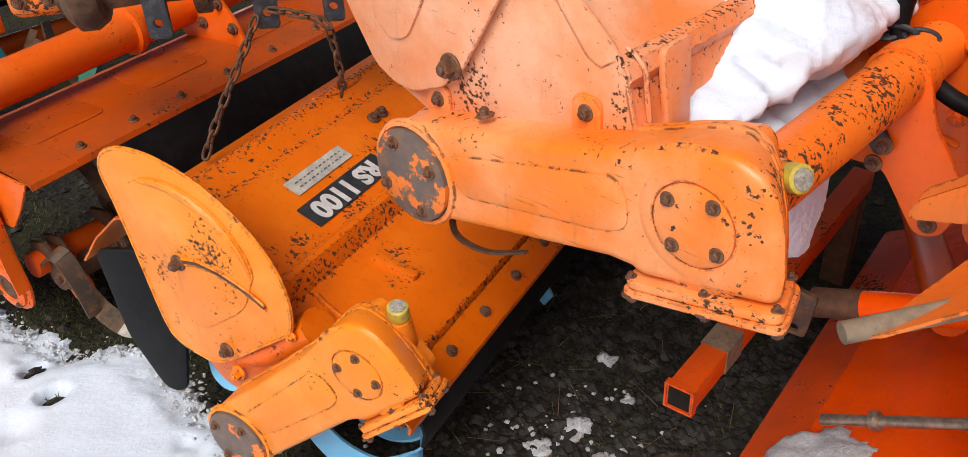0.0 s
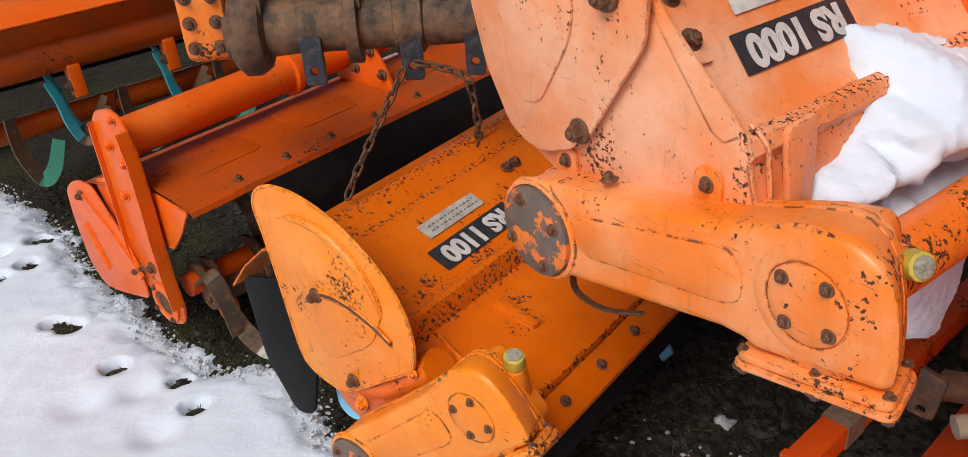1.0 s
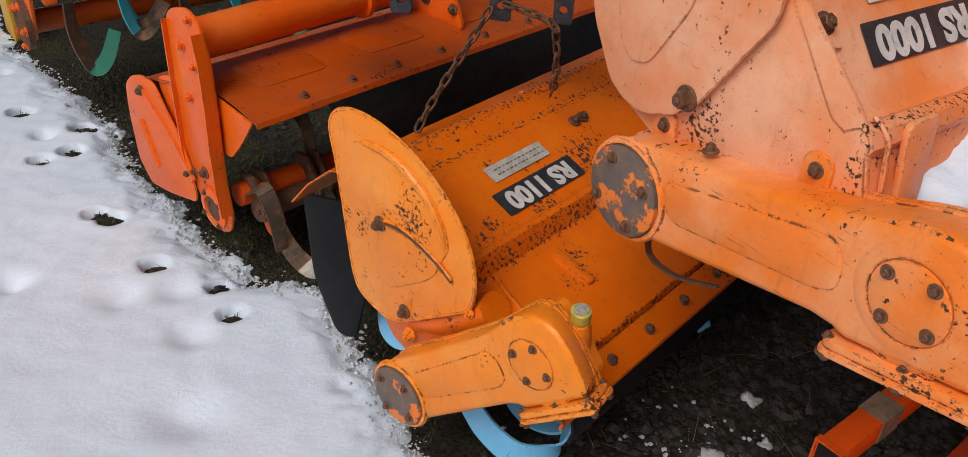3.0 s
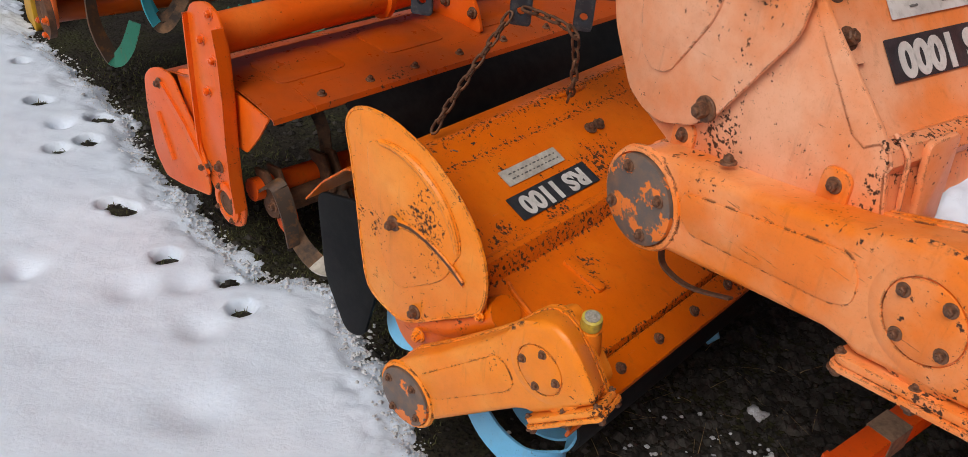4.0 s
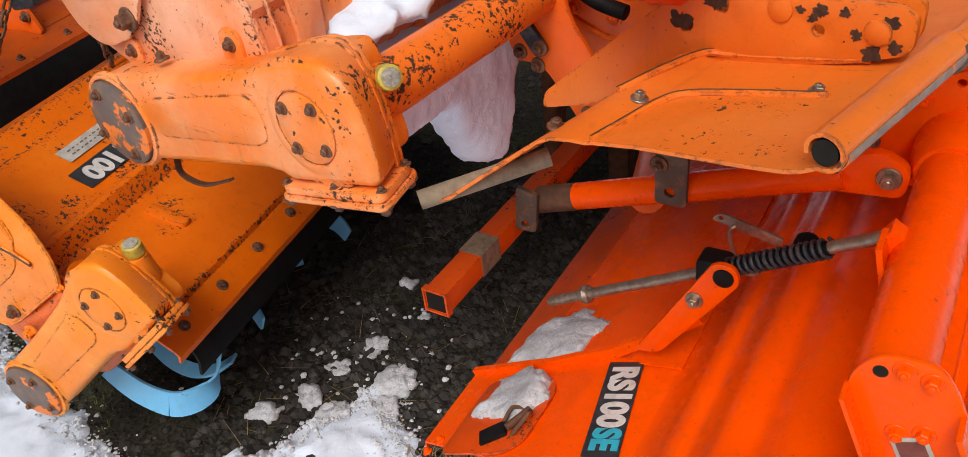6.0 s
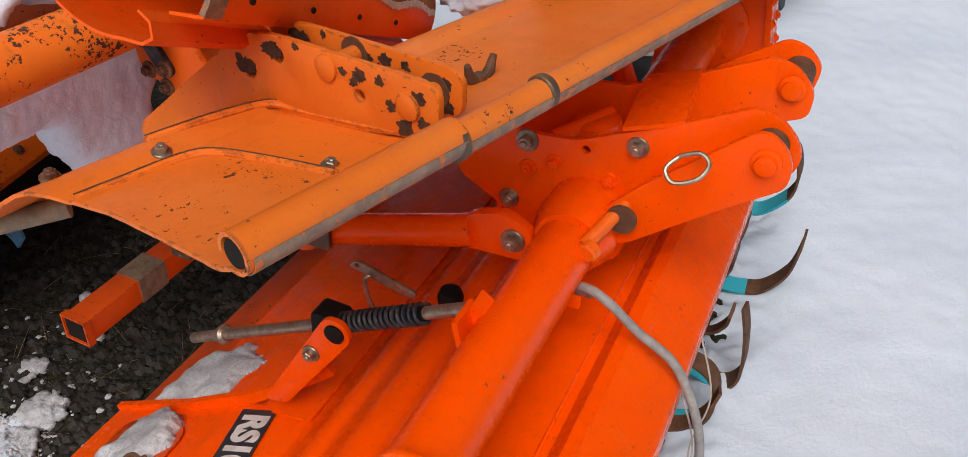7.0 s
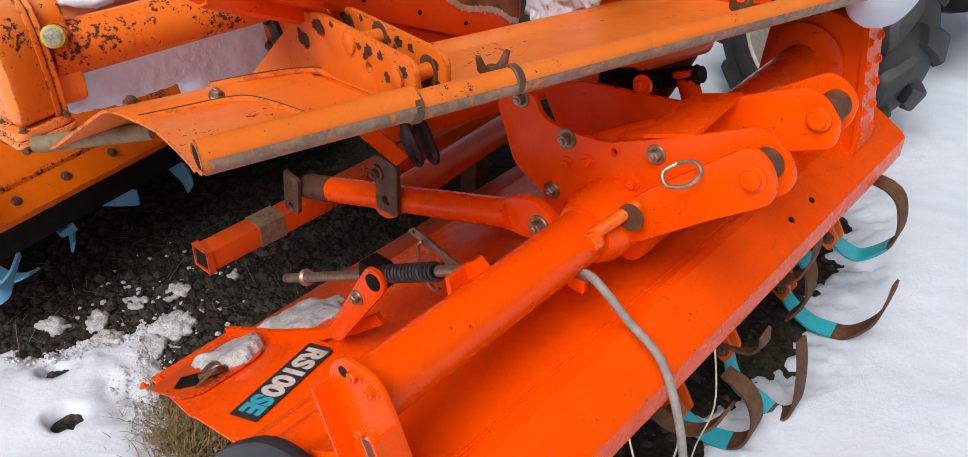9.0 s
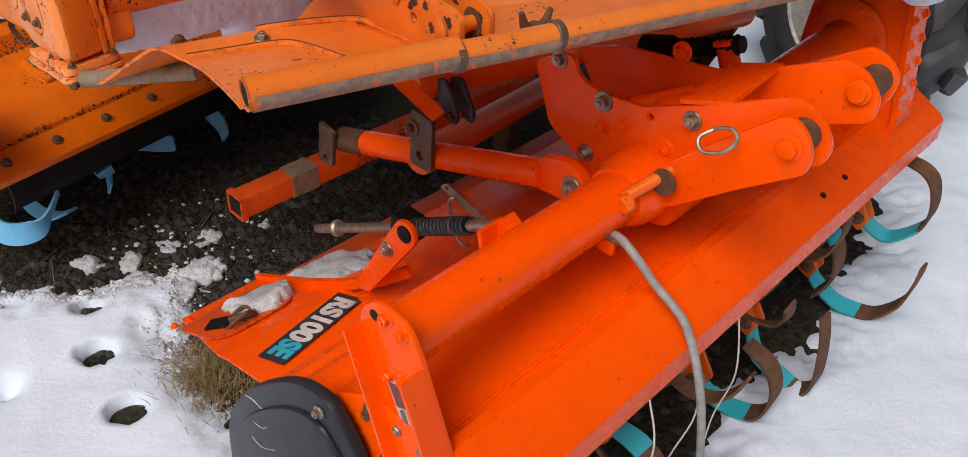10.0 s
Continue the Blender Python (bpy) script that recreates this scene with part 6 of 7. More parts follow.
prof = [(-0.40, 0.785), (-0.385, 0.792), (-0.290, 0.874), (-0.276, 0.880), (-0.256, 0.880), (-0.242, 0.877)] + [tuple(p) for p in curve2([(-0.235, 0.879), (-0.16, 0.892), (-0.08, 0.908), (-0.02, 0.924), (0.012, 0.941)], 3)]
prof += curl(0.018, 0.956, 0.0145, -80, 200)
near_edge = lerp_table([(-0.40, -0.645), (-0.30, -0.590), (-0.24, -0.556), (-0.18, -0.547), (-0.10, -0.549), (-0.04, -0.553), (0.0, -0.560), (0.05, -0.562)])
fc = part("rear_cover", cover_sheet(prof, near_edge, -0.315, SKID_F), SKID_F, F)
prof2 = [(x, z - 0.006) for x, z in prof[:-13]] + curl(0.018, 0.951, 0.0125, -80, 205)
part("rear_cover_extension", cover_sheet(prof2, lambda x: -0.33, 0.655, SKID_F), SKID_F, F)
for y, s in ((-0.318, 0.0190), (-0.178, 0.0168), (0.487, 0.0168)):
    bm = bmesh.new()
    lathe(bm, [(s, -0.006), (s + 0.002, -0.004), (s + 0.002, 0.004), (s, 0.006)], DIP @ turned((0.018, y, 0.952), (0, 1, 0)), 20)
    part("edge_collar", bm, WORN, F)
bm = bmesh.new()
slab(bm, [(0.018 + 0.0118 * math.cos(k * math.tau / 16), 0.9555 + 0.0125 * math.sin(k * math.tau / 16)) for k in range(16)], -0.5595, -0.553)
bm.transform(DIP)
part("open_roll_end", bm, BLACK, fc, "dark open end of the rolled edge")
bm = bmesh.new()
sweep(bm, [(-0.415, -0.655, 0.785), (-0.33, -0.52, 0.81)], 0.012, 14)
bm.transform(DIP)
part("edge_bar", bm, WOODY, F, "weathered bar end under the cover")
# the worn underside of the rolled edge
for y0, y1, r in ((-0.556, -0.318, 0.0190), (-0.316, 0.65, 0.0170)):
    bm = bmesh.new()
    sheet(bm, curl(0.018, 0.956 if y0 < -0.4 else 0.951, r, -115, 12, 10), y0, y1, 0.001)
    bm.transform(DIP)
    part("worn_edge", bm, SCRAPED, fc, "scraped bare-metal edge")
# raised panel lines of the cover
for pts in ([(-0.236, -0.552, 0.879), (-0.232, -0.50, 0.880), (-0.226, -0.445, 0.882), (-0.208, -0.418, 0.885), (-0.15, -0.401, 0.895), (-0.062, -0.388, 0.912)],
            [(-0.285, -0.445, 0.878), (-0.272, -0.375, 0.882), (-0.258, -0.311, 0.881), (-0.228, -0.296, 0.881), (-0.137, -0.29, 0.897), (-0.068, -0.285, 0.911)]):
    bm = bmesh.new()
    sweep(bm, curve2(pts, 6), 0.0045, 8)
    bm.transform(DIP)
    part("pressed_bead", bm, SKID_F, fc)
    bm = bmesh.new()
    sweep(bm, [q + Vector((-0.003, 0.001, 0.0040)) for q in curve2(pts, 6)], 0.0008, 6)
    bm.transform(DIP)
    part("rust_line", bm, RUST, fc, "thin rusty crease line")
for x, y, z in ((-0.079, -0.379, 0.908), (-0.252, -0.449, 0.880), (-0.292, -0.545, 0.875)):
    bolt(fc, DIP @ Vector((x, y, z)), (0.15, 0.05, 1), 0.0115, ZINC if y > -0.46 else BOLT)
# hinge cheeks with spacer pins, two pairs
cheek = [(-0.53, 0.725), (-0.525, 0.752), (-0.31, 0.940), (-0.278, 0.956), (-0.24, 0.962), (-0.045, 0.975), (-0.026, 0.968), (-0.026, 0.925), (-0.09, 0.900), (-0.20, 0.872), (-0.27, 0.865), (-0.44, 0.755)]
holes = [(-0.245, 0.940, 0.010), (-0.292, 0.908, 0.011), (-0.127, 0.932, 0.007)]
rgc = random.Random(12)
for y, dx, dz in ((-0.281, 0, 0), (-0.232, -0.012, -0.006), (0.42, -0.01, -0.02), (0.47, -0.02, -0.03)):
    skew = Matrix(((1, 0, 0, dx), (0.06, 1, 0, y), (0, 0, 1, dz), (0, 0, 0, 1)))
    bm = bmesh.new()
    slab(bm, rounded(cheek, 0.014), -0.004, 0.004, 0.0012, holes)
    bm.transform(skew)
    ck = part("hinge_cheek", bm, SKID_F if y < 0 else RUST_G, F)
    # flaked spots round the holes and along the upper edge
    for fx, fz, fr in ((-0.252, 0.943, 0.018), (-0.300, 0.911, 0.021), (-0.127, 0.956, 0.011), (-0.100, 0.958, 0.008), (-0.066, 0.918, 0.013), (-0.150, 0.952, 0.007), (-0.135, 0.944, 0.008), (-0.052, 0.955, 0.012), (-0.085, 0.935, 0.010), (-0.045, 0.930, 0.011), (-0.215, 0.958, 0.006)):
        blot = []
        for k in range(30):
            g, ph = k * math.tau / 30, rgc.uniform(-0.16, 0.16)
            q = fr * (0.72 + 0.45 * noise.noise((1.6 * math.cos(g) + 40 * fx, 1.6 * math.sin(g), 9 * y + 70 * fz)) + ph)
            blot.append((fx + q * math.cos(g), fz + 0.9 * q * math.sin(g)))
        bm = bmesh.new()
        slab(bm, blot, -0.0046, -0.0035)
        bm.transform(skew)
        part("rust_spot", bm, FLAKE, ck)
for y, dz in ((-0.281, 0.0), (0.42, -0.02)):
    for x, z in ((-0.172, 0.949), (-0.063, 0.943)):
        yy = y + 0.06 * x
        bm = bmesh.new()
        sweep(bm, [(x, yy, z + dz), (x - 0.010, yy + 0.058, z + dz - 0.006)], 0.010, 14)
        part("spacer_pin", bm, SKID_F, F)
        bm = bmesh.new()
        lathe(bm, [(0.015, 0.0), (0.015, 0.003), (0.010, 0.005), (0.004, 0.006)], turned((x, yy - 0.004, z + dz), (0, -1, 0)), 16)
        part("pin_boss", bm, SKID_F, F)
        bm = bmesh.new()
        lathe(bm, [(0.020, 0.0), (0.020, 0.002)], turned((x - 0.010, yy + 0.046, z + dz - 0.006), (0, -1, 0)), 14)
        part("greasy_ring", bm, RUST, F)
for x, y, z in ((-0.115, -0.113, 0.876), (-0.10, 0.36, 0.885)):
    bm = bmesh.new()
    lathe(bm, [(0.015, 0.0), (0.015, 0.008), (0.009, 0.010), (0.008, 0.026)], DIP @ turned((x, y, z), (0, 0, 1)), 12)
    for s in (-1, 1):
        sweep(bm, [DIP @ Vector((x, y + s * 0.004, z + 0.016)), DIP @ Vector((x, y + s * 0.018, z + 0.026)), DIP @ Vector((x, y + s * 0.024, z + 0.044))], [0.006, 0.007, 0.004], 10)
    part("wing_nut", bm, RUST, F)
# rolled hood: a tube of sheet metal, its lower sheet lapping under the upper one
ax = Vector((-0.275, 0.634, -0.325)).normalized()
c0 = Vector((-0.290, -0.445, 1.100))
sx, sz = ax.x / ax.y, ax.z / ax.y
gm = Matrix(((1 + 0.25 * sx, sx, 0.25 * sx, c0.x), (0.25, 1, 0.25, c0.y), (0.25 * sz, sz, 1 + 0.25 * sz, c0.z), (0, 0, 0, 1)))


def arc(r, a0, a1, n):
    return [(r * math.cos(radians(a0 + (a1 - a0) * k / n)), r * math.sin(radians(a0 + (a1 - a0) * k / n))) for k in range(n + 1)]


bm = bmesh.new()
sheet(bm, arc(0.102, 100, 285, 26) + [(0.050, -0.096), (0.061, -0.088), (0.058, -0.074), (0.045, -0.068)], 0.0, 0.60, 0.0035)
bm.transform(gm)
gh = part("rolled_hood", bm, RUST_G, F)
bm = bmesh.new()
sheet(bm, [(0.060, -0.060)] + arc(0.112, -28, 98, 20), 0.025, 0.60, 0.0035)
bm.transform(gm)
up = part("upper_sheet", bm, RUST_G, gh)
n_p = 40
bm = bmesh.new()
low = []
for k in range(n_p + 1):
    y = 0.03 + 0.565 * k / n_p
    a = 9.0 - 9.0 * k / n_p + 7.0 * noise.noise((k * 0.16, 0.0, 3.0))
    low.append([bm.verts.new((0.1166 * math.cos(radians(q)), y, 0.1166 * math.sin(radians(q)))) for q in [a + (97 - a) * j / 14 for j in range(15)]])
for r0, r1 in zip(low, low[1:]):
    for j in range(14):
        bm.faces.new((r0[j], r0[j + 1], r1[j + 1], r1[j]))
bm.transform(gm)
part("rusted_panel", bm, BROWN, up, "bare rusted upper panel")
bm = bmesh.new()
rows = []
for k in range(121):
    y, q = 0.03 + 0.565 * k / 120, k / 3
    a = 9.0 - 9.0 * q / n_p + 7.0 * noise.noise((q * 0.16, 0.0, 3.0))
    d0, d1 = 3.0 + 4.5 * noise.noise((k * 0.9, 1.0, 0.0)), 2.6 + 2.0 * noise.noise((k * 0.7, 2.0, 0.0))
    rows.append([bm.verts.new((0.1174 * math.cos(radians(g)), y, 0.1174 * math.sin(radians(g)))) for g in (a - d0, a + d1)])
for r0, r1 in zip(rows, rows[1:]):
    bm.faces.new((r0[0], r0[1], r1[1], r1[0]))
bm.transform(gm)
part("flaking_paint_edge", bm, PLATE, up, "flaking pale undercoat")
bm = bmesh.new()
ribbon(bm, [(0.1165 * math.cos(radians(a)), 0.030, 0.1165 * math.sin(radians(a))) for a in range(-26, 96, 8)], 0.026, 0.006, (0, 1, 0))
bm.transform(gm)
part("edge_band", bm, SCRAPED, up, "worn bare edge band")
for k in range(4):
    bm = bmesh.new()
    a = radians(-14)
    lathe(bm, [(0.0042, 0), (0.0042, 0.002)], gm @ turned((0.1158 * math.cos(a), 0.085 + 0.12 * k, 0.1158 * math.sin(a)), (math.cos(a), 0, math.sin(a))), 10)
    part("drain_hole", bm, BLACK, up)
# far side of the hood, standing open like a roof
e0, e1 = Vector((-0.085, 0.55, 0.905)), Vector((-0.70, 0.55, 1.06))
bm = bmesh.new()
rows = []
for k in range(11):
    s = k / 10
    off = Vector((-0.20 * s, 0.50 * s, -0.10 * s + 0.07 * math.sin(math.pi * s)))
    rows.append([bm.verts.new(e0.lerp(e1, j / 6) + off) for j in range(7)])
for r0, r1 in zip(rows, rows[1:]):
    for j in range(6):
        bm.faces.new((r0[j], r0[j + 1], r1[j + 1], r1[j]))
bmesh.ops.solidify(bm, geom=list(bm.faces), thickness=0.005)
oh = part("open_hood_half", bm, RUST_G, F)
# inner guard, coloured near black for the shade under the hood
bm = bmesh.new()
rows = []
for k in range(9):
    s = k / 8
    off = Vector((-0.02 * s, 0.05 + 0.30 * s, -0.05 - 0.16 * s))
    rows.append([bm.verts.new(e0.lerp(e1, 0.16 + 0.14 * j) + off) for j in range(7)])
for r0, r1 in zip(rows, rows[1:]):
    for j in range(6):
        bm.faces.new((r0[j], r0[j + 1], r1[j + 1], r1[j]))
bmesh.ops.solidify(bm, geom=list(bm.faces), thickness=0.004)
part("inner_guard", bm, SHADED_GRIME, oh, "rusted inner guard, the hood's shade put into its colour")
bm = bmesh.new()
ribbon(bm, [e0 + Vector((0.012, 0.012, 0.006)), e0.lerp(e1, 0.5) + Vector((0, 0.008, 0.008)), e1 + Vector((0, 0.008, 0.008))], 0.034, 0.006, (-0.2, 0.9, 0.35))
sweep(bm, [e0 + Vector((0.012, 0.0, -0.004)), e1 + Vector((0, -0.006, -0.004))], 0.0055, 8)
sweep(bm, [e0 + Vector((0.0, 0.032, 0.018)), e1 + Vector((-0.01, 0.03, 0.018))], 0.0045, 8)
part("hood_edge_bar", bm, RUST_G, oh)
# added wall behind the edge; its near-black colour paints the enclosed shade
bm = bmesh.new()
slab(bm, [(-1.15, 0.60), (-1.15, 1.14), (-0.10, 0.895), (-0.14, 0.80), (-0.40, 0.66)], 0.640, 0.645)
part("hood_inner_wall", bm, SHADED_GRIME, oh, "rusty inside of the hood, its shade put into the colour")
# lower tube that runs back under the cover
bm = bmesh.new()
sweep(bm, [(-0.53, -0.06, 0.42), (-0.92, 0.56, 0.25)], 0.034, 16)
part("lower_tube", bm, ARM_C, F)
# frame under it, down to the ground
bm = bmesh.new()
sweep(bm, [(-0.50, -0.10, 0.62), (-0.50, 0.75, 0.60)], 0.04, 18)
part("cross_tube", bm, ARM_C, F)
for y in (0.66, 0.74):
    bm = bmesh.new()
    slab(bm, rounded([(-0.58, 0.80), (-0.42, 0.84), (-0.50, 0.55), (-0.80, -0.045), (-0.88, -0.045), (-0.66, 0.45)], 0.02), y, y + 0.012, 0.002)
    part("side_leg", bm, RUST, F)
bm = bmesh.new()
ribbon(bm, [(-0.33, -0.26, 0.90), (-0.36, -0.20, 0.72), (-0.40, -0.10, 0.60)], 0.028, 0.012, (0, 1, 0))
ribbon(bm, [(-0.40, -0.16, 0.85), (-0.48, -0.08, 0.66)], 0.030, 0.012, (0, 1, 0))
part("support_link", bm, ARM_C, F)
# square drawbar and a round link lying behind
SB = thing("square_tube", base(52.0, 1.118, -0.530) @ Matrix.Translation((-0.037, 0.03, -0.019)), "orange square steel tube with a pale paint band, on a stand", "steel tube")
bm = bmesh.new()
sq = [(-0.026, 0.215), (0.026, 0.215), (0.026, 0.267), (-0.026, 0.267)]
slab(bm, sq, 0.0, 0.95, 0.003)
part("tube", bm, BAR_S, SB)
bm = bmesh.new()
slab(bm, [(-0.021, 0.220), (0.021, 0.220), (0.021, 0.262), (-0.021, 0.262)], -0.0015, 0.004)
part("open_end", bm, BLACK, SB)
bm = bmesh.new()
for (x0, z0, x1, z1) in ((-0.029, 0.212, 0.029, 0.2165), (-0.029, 0.2655, 0.029, 0.270), (-0.029, 0.2165, -0.0245, 0.2655), (0.0245, 0.2165, 0.029, 0.2655)):
    slab(bm, [(x0, z0), (x1, z0), (x1, z1), (x0, z1)], -0.003, 0.012)
part("tube_rim", bm, BAR_S, SB)
bm = bmesh.new()
slab(bm, [(-0.0275, 0.2135), (0.0275, 0.2135), (0.0275, 0.2685), (-0.0275, 0.2685)], 0.135, 0.205)
part("paint_band", bm, WOODY, SB, "pale greenish band of old paint")
for y in (0.85,):
    bm = bmesh.new()
    slab(bm, [(-0.03, -0.045), (0.03, -0.045), (0.03, 0.2145), (-0.03, 0.2145)], y, y + 0.05, 0.003)
    part("stand_leg", bm, RUST, SB)

# ---- tractor parked behind ----
T = thing("tractor", base(62.0, 2.92, 0.86), "parked tractor with worn black lugged tyres, in snow", "tractor")


def wheel(root, p, r, w, az):
    m = Matrix.Translation(p) @ Matrix.Rotation(radians(az), 4, "Z")
    tp = [(0.55 * r, -0.42 * w), (0.62 * r, -0.47 * w), (0.80 * r, -0.50 * w), (0.89 * r, -0.46 * w), (0.915 * r, -0.3 * w), (0.925 * r, 0), (0.915 * r, 0.3 * w), (0.89 * r, 0.46 * w), (0.80 * r, 0.50 * w), (0.55 * r, 0.42 * w)]
    bm = bmesh.new()
    lathe(bm, tp, m @ turned((0, 0, 0), (1, 0, 0)), 48)
    ty = part("tyre", bm, TYRE, root, "worn black tyre")
    n = 12
    for k in range(n):
        for s in (-1, 1):
            bm = bmesh.new()
            a = (k + (0.5 if s > 0 else 0)) * math.tau / n
            # a thick slanting block that bends over the shoulder, broad at its foot
            rings = []
            for x, d, top, half in ((0.03, 0.0, 1.0, 0.080), (0.26, 0.09, 1.0, 0.100), (0.46, 0.17, 0.985, 0.130), (0.53, 0.20, 0.94, 0.135), (0.55, 0.21, 0.80, 0.115)):
                ring = []
                for q, h in ((-1.25, 0.90 if top > 0.9 else 0.76), (-0.95, top - 0.012), (-0.70, top), (0.70, top), (0.95, top - 0.012), (1.25, 0.90 if top > 0.9 else 0.76)):
                    b = a + d + q * half
                    ring.append(bm.verts.new((s * x * w * (1.0 if h > 0.9 or top > 0.95 else 0.93), r * h * math.cos(b), r * h * math.sin(b))))
                rings.append(ring)
            for r0, r1 in zip(rings, rings[1:]):
                for c in range(5):
                    bm.faces.new((r0[c], r0[c + 1], r1[c + 1], r1[c]))
            bm.faces.new(rings[0])
            bm.faces.new(rings[-1])
            bmesh.ops.recalc_face_normals(bm, faces=list(bm.faces))
            bm.transform(m)
            part("tread_lug", bm, TYRE, ty)
    bm = bmesh.new()
    lathe(bm, [(0.585 * r, -0.43 * w), (0.575 * r, -0.46 * w), (0.555 * r, -0.44 * w), (0.53 * r, -0.36 * w), (0.50 * r, -0.16 * w), (0.44 * r, -0.06 * w), (0.2 * r, 0.0), (0.16 * r, -0.12 * w), (0.02 * r, -0.12 * w)], m @ turned((0, 0, 0), (1, 0, 0)), 40)
    part("rim", bm, PLATE, root, "cream-painted wheel rim")


wheel(T, (-0.151, -0.205, 0.34), 0.375, 0.24, 61.5)
under = Matrix.Translation((-0.151, -0.205, 0.0)) @ Matrix.Rotation(radians(61.5), 4, "Z")
bm = bmesh.new()
slab(bm, rounded([(0.24, 0.47), (0.30, 0.42), (0.95, 0.42), (1.0, 0.47), (1.0, 0.90), (0.24, 0.90)], 0.04), -0.15, 0.75, 0.02)
part("chassis", bm, FENDER, T, "", under)
bm = bmesh.new()
sweep(bm, [(0.05, 0.0, 0.34), (0.5, 0.0, 0.44)], 0.05, 14)
part("axle", bm, IRON, T, "", under)
bm = bmesh.new()
sweep(bm, [(-0.109, -0.007, 0.631), (0.025, 0.159, 0.607)], 0.020, 12)
part("linkage_arm", bm, DARKSTEEL, T)
bm = bmesh.new()
sweep(bm, [(-0.153, -0.057, 0.669), (0.118, 0.325, 0.618)], 0.035, 12)
part("frame_rail", bm, DARK, T)
bm = bmesh.new()
lathe(bm, [(0.185, -0.03), (0.195, 0.0), (0.185, 0.03), (0.14, 0.03), (0.13, 0.0), (0.14, -0.03), (0.185, -0.03)], turned((0.157, 0.196, 0.514), (0.5, -0.85, 0.15)), 32)
part("drum_rim", bm, DARK, T)
bm = bmesh.new()
lathe(bm, [(0.0, -0.05), (0.022, -0.05), (0.034, -0.035), (0.036, 0.02), (0.028, 0.04), (0.0, 0.042)], turned((0.081, 0.046, 0.556), (0.1, 0.3, 1)), 18)
part("hub_cap", bm, PLATE, T, "dirty cream hub cap")

# ---- yellow implement at the edge ----
Y = thing("yellow_implement", base(49.5, -1.85, 1.14), "yellow painted steel implement frame in snow", "implement")
bm = bmesh.new()
slab(bm, rounded([(-0.12, -0.04), (0.06, -0.04), (0.05, 0.22), (-0.10, 0.24)], 0.03), 0.0, 0.03, 0.004)
sweep(bm, [(-0.03, 0.02, 0.12), (-0.03, 0.09, 0.12)], 0.04, 14)
part("frame_plate", bm, YELLOW, Y)

# ---- snow lying on the machines ----
def lying_snow(outline, z, height, parent_m, label, material=None, cell=0.012, rough=0.2, seed=0, under=0.03, soft=0.08, melt=False, grain=0.008):
    bm = bmesh.new()
    mound(bm, outline, z, height, parent_m, cell, rough, seed, under, soft)
    ob = part("snow_patch", bm, material or SNOW, None, angle=80)
    if melt:
        r = ob.modifiers.new("melt", "REMESH")
        r.mode, r.voxel_size, r.use_smooth_shade = "VOXEL", 0.008, True
        q = ob.modifiers.new("soften", "SMOOTH")
        q.factor, q.iterations = 0.6, 10
        t = bpy.data.textures.new("grains", "CLOUDS")
        t.noise_scale, t.noise_depth = 0.012, 3
        d = ob.modifiers.new("grains", "DISPLACE")
        d.texture, d.strength, d.mid_level, d.texture_coords = t, grain, 0.5, "GLOBAL"
    return tagged(ob, label, "snow", "snow on the machines")


MA, ME, MF = base(46.8, 1.906, -0.891), base(53.5, 1.906, -0.891), base(38.8, 1.906, -0.891)
upright = MA @ Matrix(((0, 0, 1, 0), (1, 0, 0, 0), (0, 1, 0, 0), (0, 0, 0, 1)))
lying_snow([(-0.43, 0.862), (-0.415, 0.885), (-0.385, 0.900), (-0.315, 0.905), (-0.275, 0.945), (-0.235, 0.985), (-0.218, 1.015), (-0.15, 1.003), (-0.093, 0.968), (-0.04, 0.945), (0.02, 0.935), (0.06, 0.947), (0.10, 0.94), (0.11, 0.90),
            (0.05, 0.858), (-0.10, 0.857), (-0.25, 0.858), (-0.38, 0.852)], lambda x, y: -0.795 - 0.9 * max(0, y - 0.93), 0.112, upright, "thick rounded snow on the orange hood and tube", None, 0.008, 0.10, 3, 0.05, 0.085, True, 0.013)
lying_snow([(-0.47, 0.70), (-0.42, 0.83), (-0.06, 0.83), (-0.058, 0.71), (-0.08, 0.62), (-0.13, 0.51), (-0.20, 0.56), (-0.24, 0.625), (-0.267, 0.70), (-0.31, 0.69), (-0.37, 0.68), (-0.43, 0.687)],
           -0.765, 0.040, upright, "snow slab hanging behind the orange tube", None, 0.007, 0.12, 5, 0.03, 0.03, True)
facing_f = MF @ Matrix(((1, 0, 0, 0), (0, 0, -1, 0), (0, 1, 0, 0), (0, 0, 0, 1)))
snow_body([(-0.62, 0.22, 0.96, 0.13, 0.14, 0.06), (-0.76, 0.22, 1.00, 0.16, 0.18, 0.09), (-0.47, 0.26, 0.995, 0.11, 0.10, 0.045)], MF, "snow heap on the rolled orange hood", lump=0.022, grain=0.022)
lying_snow([(-0.60, 0.86), (-0.556, 0.866), (-0.421, 0.922), (-0.305, 0.976), (-0.215, 1.012), (-0.188, 1.026), (-0.166, 1.042), (-0.158, 1.061), (-0.145, 1.085), (-0.13, 1.13), (-0.25, 1.17), (-0.62, 1.10)],
           -0.128, 0.018, facing_f, "caked granular snow under the heap on the hood", None, 0.007, 0.5, 23, 0.02, 0.015, True, 0.018)
